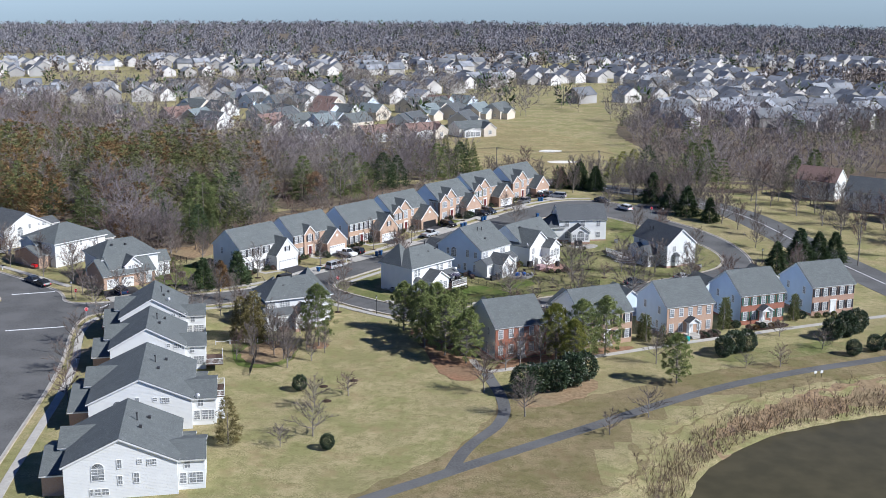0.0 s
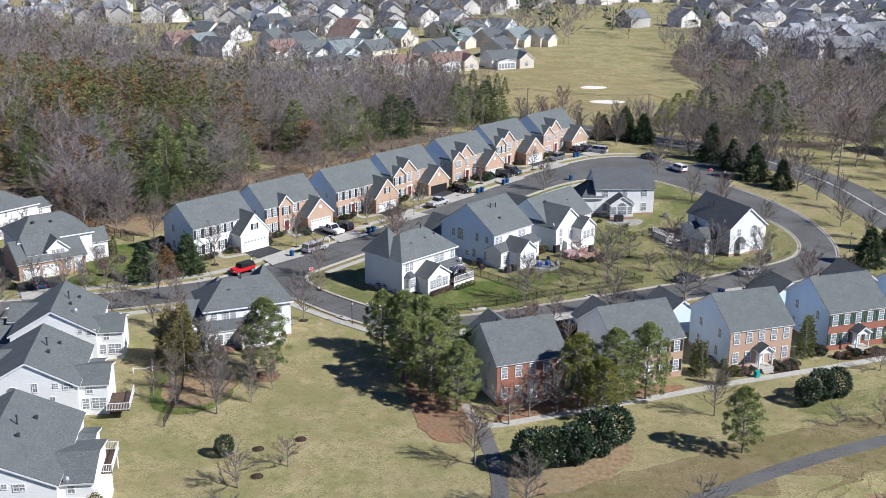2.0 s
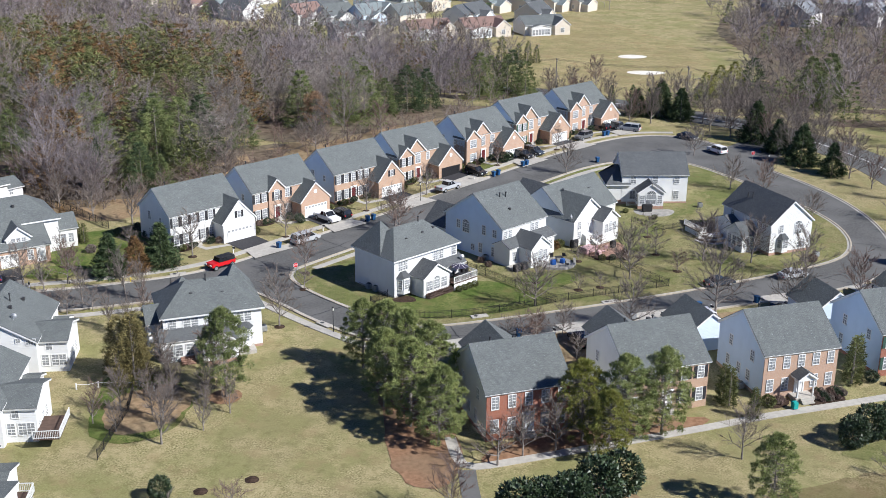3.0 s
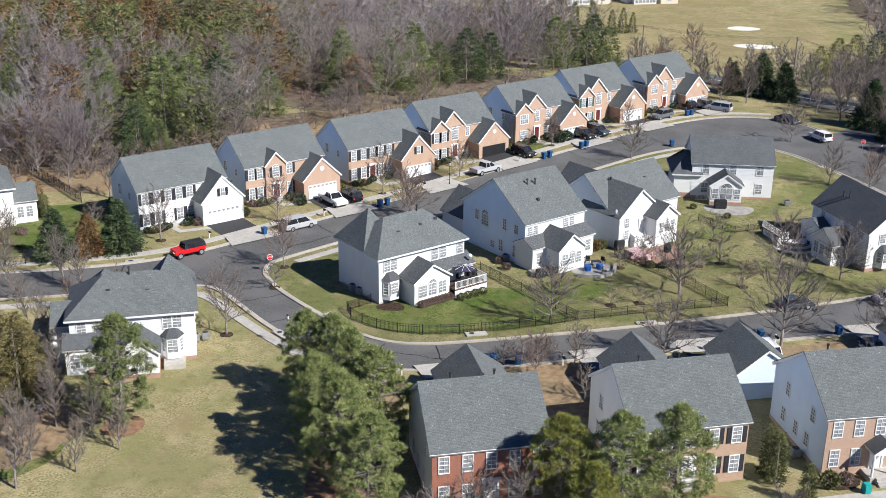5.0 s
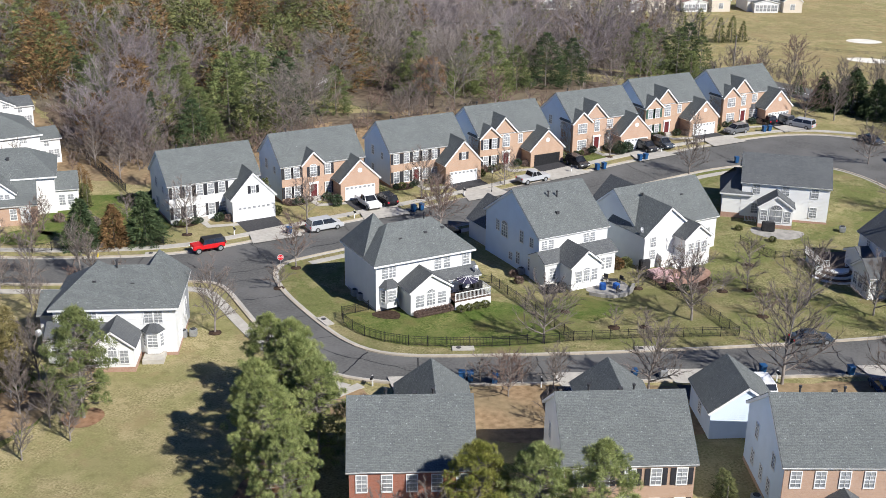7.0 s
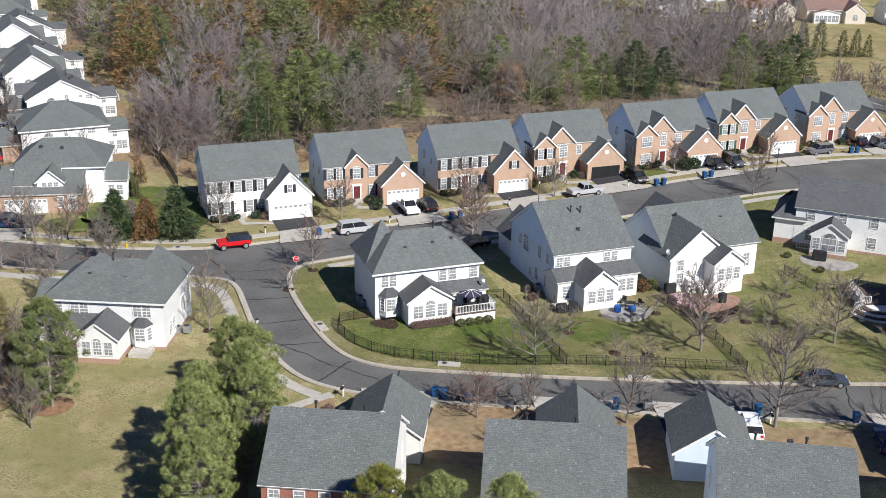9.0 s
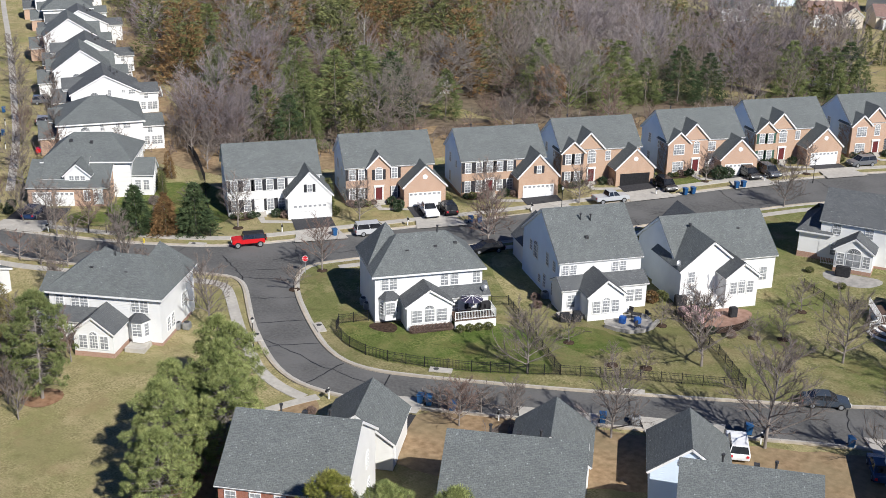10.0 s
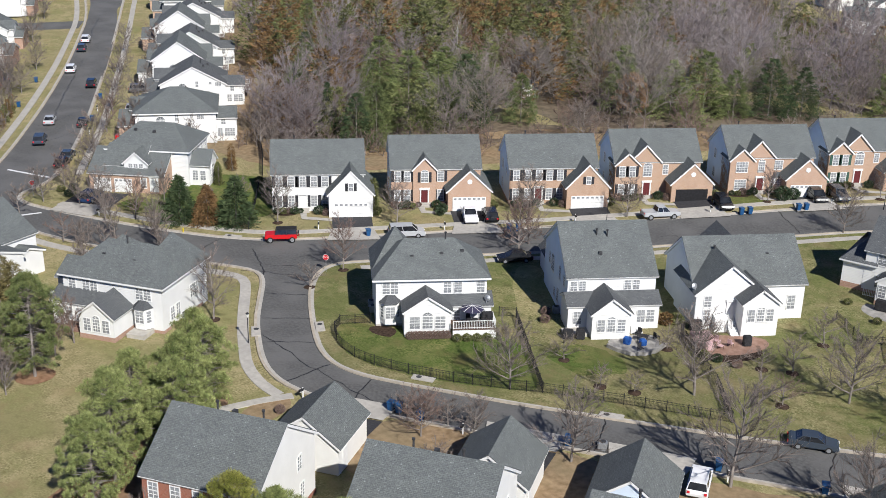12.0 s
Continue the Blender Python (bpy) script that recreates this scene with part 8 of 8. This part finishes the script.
def rope_fence(line):
    f = thing("rope_fence", line[0][0], line[0][1], gz(*line[0]), 0, "low white posts linked with rope", "fence", "garden fences")
    for k, (x, y) in enumerate(line):
        share("post", box_mesh("rope_post", -0.07, 0.07, -0.07, 0.07, -0.1, 0.8), TRIM, f, m=pose(x - line[0][0], y - line[0][1], 0))
    bm = bmesh.new()
    for a, b in zip(line, line[1:]):
        m = ((a[0] + b[0]) / 2, (a[1] + b[1]) / 2)
        p = [(q[0] - line[0][0], q[1] - line[0][1], z) for q, z in ((a, 0.7), (m, 0.5), (b, 0.7))]
        tube(bm, p[0], p[1], 0.03, n=4)
        tube(bm, p[1], p[2], 0.03, n=4)
    part("rope", bm, TRIM, f)


rope_fence([(-34.0, 108.5), (-31.6, 109.4), (-29.2, 110.2), (-26.8, 110.4), (-24.6, 109.6)])


# ---- gardens ----
def cabinet(name, x, y, yaw, dims, mat, label, category, group="", z=None, lid=None):
    b = thing(name, x, y, gz(x, y) + 0.06 if z is None else z, yaw, label, category, group)
    w, d, hh = dims
    bm = bmesh.new()
    box(bm, -w / 2, w / 2, -d / 2, d / 2, 0, hh)
    bmesh.ops.bevel(bm, geom=bm.edges[:], offset=min(dims) * 0.12, segments=2, affect="EDGES")
    part("case", bm, mat, b)
    if lid:
        bm = bmesh.new()
        tube(bm, (0, 0, hh - 0.01), (0, 0, hh + 0.03), min(w, d) * 0.38, n=14)
        part("fan_grille", bm, lid, b)
    return b


for x, y, yaw in [(-17.4, 128.2, 27), (-16.6, 128.9, 27), (-4.4, 145.6, 51), (-5.6, 146.4, 51), (10.2, 161.4, 52), (33.0, 141, 27), (46.0, 194.3, 8), (62.8, 171.4, 31), (-36.5, 65.6, 13), (-35.0, 65.9, 13), (45.6, 121, 24), (62.4, 129.4, 24)]:
    cabinet("air_conditioner", x, y, yaw, (0.85, 0.85, 0.85), STEEL, "grey outdoor air-conditioning unit beside house wall", "air conditioner", "air conditioners", lid=DARKMETAL)

UMBRELLA = material("navy canvas", [(0.030, 0.028, 0.055), (0.05, 0.045, 0.08)], 3, 3, 0.8)
CANVAS = material("black canvas", [(0.018, 0.018, 0.020), (0.035, 0.035, 0.038)], 4, 4, 0.8)
PINK = material("faded pink canvas", [(0.46, 0.30, 0.30), (0.55, 0.38, 0.38)], 3, 4, 0.8)
BLUE_COVER = material("blue canvas", [(0.02, 0.08, 0.30), (0.03, 0.12, 0.38)], 4, 4, 0.7)
deck = local(-1.2, 143.2, 51.5, [(10.6, -2.7), (12.1, -2.3), (10.4, -1.9), (9.4, -3.1), (11.9, -3.2), (12.5, -1.8)])
u = thing("parasol", *deck[0], 1.2 + 0.0, 0, "navy garden parasol with pale stripes on a deck", "parasol")
bm = bmesh.new()
tube(bm, (0, 0, 0), (0, 0, 2.3), 0.03)
part("pole", bm, STEEL, u)
for k in range(8):
    bm = bmesh.new()
    a, b = 2 * math.pi * k / 8, 2 * math.pi * (k + 1) / 8
    for z0, r in ((1.95, 1.35),):
        p, q, t = (r * math.cos(a), r * math.sin(a), z0), (r * math.cos(b), r * math.sin(b), z0), (0, 0, 2.4)
        f = bm.faces.new([bm.verts.new(v) for v in (p, q, t)])
        lo = [bm.verts.new((v[0], v[1], v[2] - 0.03)) for v in (p, q, t)]
        bm.faces.new(lo[::-1])
    part("canopy_panel", bm, UMBRELLA, u)
    bm = bmesh.new()
    tube(bm, (0, 0, 2.405), (1.35 * math.cos(a), 1.35 * math.sin(a), 1.96), 0.03, n=4)
    part("rib", bm, TRIM, u)


def table(x, y, z, label):
    t = thing("garden_table", x, y, z, 20, label, "table")
    bm = bmesh.new()
    box(bm, -0.6, 0.6, -0.4, 0.4, 0.68, 0.74)
    part("tabletop", bm, CANVAS, t)
    for sx in (-0.5, 0.5):
        for sy in (-0.32, 0.32):
            bm = bmesh.new()
            tube(bm, (sx, sy, 0), (sx, sy, 0.68), 0.03, n=6)
            part("leg", bm, BLACK, t)


def chair(x, y, z, yaw, mat=None, label="dark garden chair"):
    c = thing("garden_chair", x, y, z, yaw, label, "chair", "garden chairs")
    mat = mat or CANVAS
    for nm, d in (("seat", (-0.28, 0.28, -0.28, 0.28, 0.38, 0.46)), ("backrest", (-0.28, 0.28, 0.22, 0.3, 0.46, 0.95))):
        bm = bmesh.new()
        box(bm, *d)
        bmesh.ops.bevel(bm, geom=bm.edges[:], offset=0.02, segments=1, affect="EDGES")
        part(nm, bm, mat, c)
    for sx in (-0.24, 0.24):
        for sy in (-0.24, 0.24):
            bm = bmesh.new()
            tube(bm, (sx, sy, 0), (sx, sy, 0.4), 0.022, n=5)
            part("leg", bm, BLACK, c)


table(deck[0][0] + 0.1, deck[0][1], 1.2, "dark garden table under the parasol")
for k, (x, y) in enumerate(deck[1:5]):
    chair(x, y, 1.2, 70 * k, label="dark garden chair on the deck")
cabinet("covered_grill", *deck[5], 51, (1.2, 0.6, 1.1), CANVAS, "black covered grill on the deck", "grill", z=1.2)
# patio behind the tall house
patch("patio_round", [(18.6, 160.2), (20.4, 158.6), (22.8, 158.8), (24.2, 160.8), (23.8, 163.4), (21.6, 165.2), (19.8, 163)], STONE, 0.10, "round grey stone patio with low wall", "patio", rough=0.05)
ribbon("patio_wall", [(20.0, 158.6), (22.8, 158.5), (24.5, 160.6), (24.2, 163.4)], -0.2, 0.2, 0.05, 0.5, STONE, "low curved grey stone patio wall", "wall")
cabinet("covered_chair", 21.0, 160.8, 20, (0.8, 0.8, 0.8), BLUE_COVER, "blue-covered garden seat on stone patio", "chair", z=0.11)
cabinet("covered_chair", 22.4, 161.8, 60, (0.7, 0.7, 0.7), BLUE_COVER, "blue-covered garden seat on stone patio", "chair", z=0.11)
table(21.8, 162.6, 0.11, "dark garden table on stone patio")
for k, (x, y) in enumerate([(20.6, 163.4), (23.2, 160.3), (22.6, 164.1)]):
    chair(x, y, 0.11, 80 * k, label="dark garden chair on stone patio")
cabinet("covered_grill", 15.6, 157.0, 40, (1.2, 0.7, 1.1), CANVAS, "black covered grill beside sun room", "grill")
cabinet("covered_grill", 16.6, 158.0, 40, (1.0, 0.8, 1.2), CANVAS, "black covered garden furniture beside sun room", "grill")
# patio behind the low house
patch("patio_pavers", [(24.2, 168.4), (27.4, 164.6), (31.0, 167.0), (32.6, 171.8), (30.6, 174), (27.0, 170.6)], PAVER, 0.10, "terracotta paver patio with garden furniture", "patio", rough=0.05)
cabinet("covered_table", 26.2, 167.6, 50, (2.4, 1.6, 0.95), PINK, "pink canvas-covered garden table", "covered table", z=0.11)
cabinet("covered_chair", 28.0, 166.4, 50, (0.8, 0.8, 0.8), PINK, "pink canvas-covered garden seat", "chair", z=0.11)
cabinet("covered_grill", 24.0, 169.6, 50, (1.4, 0.8, 1.3), CANVAS, "black covered grill beside house wall", "grill", z=0.11)
cabinet("covered_grill", 30.3, 170.4, 50, (0.9, 0.7, 1.2), CANVAS, "black covered grill under garden stair", "grill", z=0.11)
for k, (x, y) in enumerate([(27.6, 168.2), (28.8, 167.4), (29.2, 168.8)]):
    chair(x, y, 0.11, 90 * k, PINK, "pinkish garden chair on paver patio")
# patio and grill behind the bow-windowed house
patch("patio_stone", [(33.8, 190.8), (34.8, 188.2), (39.6, 187.9), (41.4, 190.4), (41.2, 192.4), (37.5, 191.8), (34.6, 191.4)], STONE, 0.10, "grey stone patio below the sun room", "patio", rough=0.05)
cabinet("covered_grill", 36.4, 190.6, 10, (1.8, 0.9, 1.3), CANVAS, "black covered grill on stone patio", "grill", z=gz(36.4, 190.6) + 0.11)
# white-railed deck with fan-shaped steps
dk = thing("deck", 46.6, 176.6, gz(46, 176), 31.0, "dark raised deck with white railings and fan steps", "deck")
bm = bmesh.new()
box(bm, -1.0, 4.6, 1.2, 6.4, 0.95, 1.1)
part("deck_floor", bm, DECK, dk)
bm = bmesh.new()
box(bm, -0.9, 4.5, 1.3, 6.3, 0.0, 0.95)
part("deck_skirt", bm, TRIM, dk)
for k in range(5):
    bm = bmesh.new()
    r = 3.3 - 0.42 * k
    poly = [(0.8 + r * math.cos(math.pi * (1 + j / 12)), 1.2 + r * math.sin(math.pi * (1 + j / 12)), 0.19 * k) for j in range(13)]
    prism(bm, poly, (0, 0, 0.19))
    bmesh.ops.recalc_face_normals(bm, faces=bm.faces[:])
    part("step", bm, DECK if k % 2 else TRIM, dk)
railing(dk, [(-1.0, 6.4), (-1.0, 1.2), (-0.2, 1.2)], 1.1, 0.95)
railing(dk, [(2.0, 1.2), (4.6, 1.2)], 1.1, 0.95)
railing(dk, [(-2.4, 0.2), (-1.0, 1.2)], 0.5, 1.1)

# ---- shrubs and hedges ----
def bush(x, y, s, leaf, label, tall=1.0, key=0, z=None):
    plant(("bush", key), lambda: shrub(70 + key, 0.62, 0.62, 1.0, 750, 0.16), x, y, s, 40 * key + 13 * x, leaf=leaf, label=label, category="shrub", group="shrubs", name="shrub", tall=tall, parts=("stem", "foliage"), z=z)


for a in range(4):
    x, y = local(-1.2, 143.2, 51.5, [(8.8 + 1.1 * a, -4.5)])[0]
    bush(x, y, 0.85, CEDAR, "small rounded clipped shrub along the deck", key=a % 2)
for a in range(9):
    x, y = local(-1.2, 143.2, 51.5, [(3.6 + 0.52 * a, -3.6)])[0]
    bush(x, y, 0.75, TWIG_RED, "brown winter hedge along the sun room", tall=1.15, key=2)
for k, (hx, hy) in enumerate(ROW):
    for j in range(5):
        x, y = local(hx, hy, 51.5, [(0.6 + 0.85 * j, -0.9 - 0.3 * (j % 2))])[0]
        bush(x, y, (0.75, 0.95, 0.8, 1.0, 0.7)[(j + k) % 5], (HOLLY, CEDAR, TWIG_RED, HOLLY)[(j + 2 * k) % 4], "low shrub along the brick front", key=j % 2)
    for a, b, s, leaf in ((6.6, -1.4, 1.15, HOLLY), (7.8, -2.0, 1.0, TWIG_RED), (14.9, -2.2, 1.2, CEDAR)):
        x, y = local(hx, hy, 51.5, [(a, b)])[0]
        bush(x, y, s, leaf, "rounded shrub beside the garage", key=1)
for x, y, s in [(-24.0, 176.2, 1.3), (-23.4, 175.2, 1.1), (8.3, 216.0, 2.0), (9.2, 217.4, 1.6), (-36.0, 164.0, 1.2)]:
    bush(x, y, s, HOLLY, "dark evergreen shrub in front garden", key=0)
rnd = random.Random(9)
for k in range(22):
    x, y = local(47.7, 118.9, 24.0, [(6.6 + 3.6 * (k % 6) / 5 + rnd.uniform(-0.2, 0.2), -0.8 - 0.75 * (k // 6))])[0]
    bush(x, y, rnd.uniform(0.5, 0.75), (TWIG_RED, HOLLY, TWIG)[k % 3], "low mounded shrub in dark mulch bed", key=k % 2)
for x, y, s, leaf in [(48.4, 116.6, 1.4, CEDAR), (49.8, 117.6, 1.0, TWIG_RED), (64.2, 124.6, 0.9, TWIG_RED), (65.6, 124.4, 0.9, RUST), (67.0, 125.6, 1.1, HOLLY), (68.8, 126.2, 0.9, RUST), (70.2, 127.4, 0.9, TWIG_RED), (79.4, 133.2, 1.0, CEDAR), (81.2, 133.8, 1.0, HOLLY), (83, 134.8, 0.9, CEDAR), (62.0, 125.4, 1.4, HOLLY), (76.2, 132.6, 1.4, HOLLY), (32.4, 165.0, 0.9, TWIG_RED), (28.6, 164.4, 0.9, CEDAR), (30.2, 164.6, 0.9, HOLLY), (20.8, 168.4, 1.4, RUST), (21.6, 169.4, 1.3, CEDAR), (19.8, 167.6, 1.2, RUST), (32.6, 189.4, 0.8, CEDAR), (37.6, 186.8, 0.8, CEDAR), (9.6, 160.2, 0.9, TWIG_RED), (11.0, 158.4, 0.9, TWIG_RED), (-55.2, 152.4, 1.2, TWIG_RED), (-52.8, 155.0, 1.3, TWIG), (-49.5, 153.0, 1.3, TWIG), (-46.5, 163.5, 1.5, HOLLY), (-49.5, 166.5, 1.4, HOLLY), (-52, 164, 1.2, CEDAR), (-65.6, 139.4, 1.1, HOLLY), (-67.6, 141.2, 1.2, HOLLY), (-68.4, 139.6, 1.0, CEDAR), (61.8, 168.8, 1.2, TWIG_RED), (-44, 70.5, 1.6, CEDAR), (7.4, 129.2 - 6, 0.8, TWIG_RED)]:
    bush(x, y, s, leaf, "garden shrub in winter leaf" if leaf in (HOLLY, CEDAR) else "bare brown garden shrub", key=int(x) % 2)
cabinet("storage_tub", 51.4, 116.4, 24, (0.7, 0.7, 0.9), TEAL, "teal plastic tub beside the portico", "tub")
# reeds on the pond bank
kit = Kit()
r3 = random.Random(8)
outline = refine(POND[:12], 1.0, closed=False)
for x, y in outline:
    for k in range(46):
        a, d = x + r3.uniform(-4.5, 3.5), y + r3.uniform(-2.0, 5.5)
        e = edge_distance(POND, a, d)
        if e < (5.0 if not inside(POND, a, d) else 0.8):
            kit.blade(Vector((a, d, gz(a, d) - 0.05)), Vector((r3.uniform(-0.5, 0.5), r3.uniform(-0.5, 0.5), 1)).normalized(), r3.uniform(0.5, 1.3), 0.14, r3)
ob = share("reeds", array_mesh("reeds", *kit.arrays()), REEDS)
tagged(ob, "dry straw-coloured reeds along the pond bank", "reeds", kind="stuff")
for x, y in [(69.5, 97.6), (70.6, 97.9)]:
    b = thing("path_sign", x, y, gz(x, y), 20, "small white notice board on a post", "sign", "path signs")
    bm = bmesh.new()
    tube(bm, (0, 0, -0.1), (0, 0, 1.3), 0.03)
    part("post", bm, BLACK, b)
    bm = bmesh.new()
    box(bm, -0.25, 0.25, -0.05, -0.03, 0.9, 1.35)
    part("board", bm, TRIM, b)

# ---- utility poles and lines ----
def utility_pole(x, y, hh, yaw):
    b = thing("utility_pole", x, y, gz(x, y), yaw, "weathered wooden utility pole with crossarm", "utility pole", "utility poles")
    bm = bmesh.new()
    tube(bm, (0, 0, -0.5), (0, 0, hh), 0.17, 0.11)
    part("pole", bm, BARK, b)
    bm = bmesh.new()
    box(bm, -1.2, 1.2, -0.06, 0.06, hh - 0.6, hh - 0.45)
    part("crossarm", bm, BARK, b)
    for s in (-1.05, 0, 1.05):
        bm = bmesh.new()
        tube(bm, (s, 0, hh - 0.45), (s, 0, hh - 0.25), 0.06, n=6)
        part("insulator", bm, STEEL, b)


POLES = [(-60, 262, 10.5), (-22, 276, 10.5), (16, 278, 10.5), (48, 272, 10.5), (86.5, 223.5, 10.5), (100, 176, 10.5)]
for k, (x, y, hh) in enumerate(POLES):
    utility_pole(x, y, hh, 100 if k < 4 else 150)
for (xa, ya, ha), (xb, yb, hb) in zip(POLES[:5], POLES[1:]):
    for s in (-1.05, 0.0, 1.05):
        bm, ring = bmesh.new(), []
        side = Vector((yb - ya, xa - xb, 0)).normalized() * 0.018
        for k in range(9):
            t = k / 8
            p = Vector((xa + (xb - xa) * t, ya + s + (yb - ya) * t, gz(xa, ya) * (1 - t) + gz(xb, yb) * t + 10.25 - 3.0 * t * (1 - t)))
            last, ring = ring, [bm.verts.new(p + side), bm.verts.new(p - side), bm.verts.new(p + Vector((0, 0, 0.03)))]
            for j in range(3 if last else 0):
                bm.faces.new((last[j], last[j - 2], ring[j - 2], ring[j]))
        tagged(part("power_line", bm, DARKMETAL), "thin sagging power line between poles", "power line", "power lines")
sh = house(-58.5, 232.5, 40, "small weathered shed among bare trees", category="shed", name="shed")
gable(sh, 0, 2.6, 0, 3.2, 2.0, 0.9, "y", WHITE, ROOF_DARK)
door(sh, 1.3, 0, 0, "f", surround=False)

# rusty hedge beside the avenue pavement
for k, (x, y, q) in enumerate([(-108.5, 149.0, 0.5), (-111.0, 150.8, 0.55), (-113.6, 152.6, 0.6), (-116.4, 154.4, 0.55), (-119.4, 156.0, 0.5)]):
    plant(("rusty_cedar", 0), lambda: None, x, y, q, 40 * k, leaf=(RUST, CEDAR)[k % 2], label="clipped olive-brown hedge plant beside pavement", category="hedge", group="avenue hedge", name="hedge")

# low dry brush on the bank above the water
rnd = random.Random(52)
tan, dark_brush = [], []
while len(tan) + len(dark_brush) < 330:
    x, y = rnd.uniform(34, 120), rnd.uniform(48, 112)
    if inside(POND, x, y):
        continue
    e = edge_distance(POND, x, y)
    if e < rnd.choice((3.0, 5.0, 8.0)):
        (tan if rnd.random() < 0.6 else dark_brush).append((x, y, gz(x, y), rnd.uniform(0.2, 0.45), rnd.uniform(0, 6), rnd.randrange(3)))
join_plants("bank_brush", BRUSH_KITS, tan, REEDS, "straw-coloured dry brush on the pond bank", "undergrowth")
join_plants("bank_bramble", BRUSH_KITS, dark_brush, TWIG_RED, "brown bramble on the pond bank", "undergrowth")
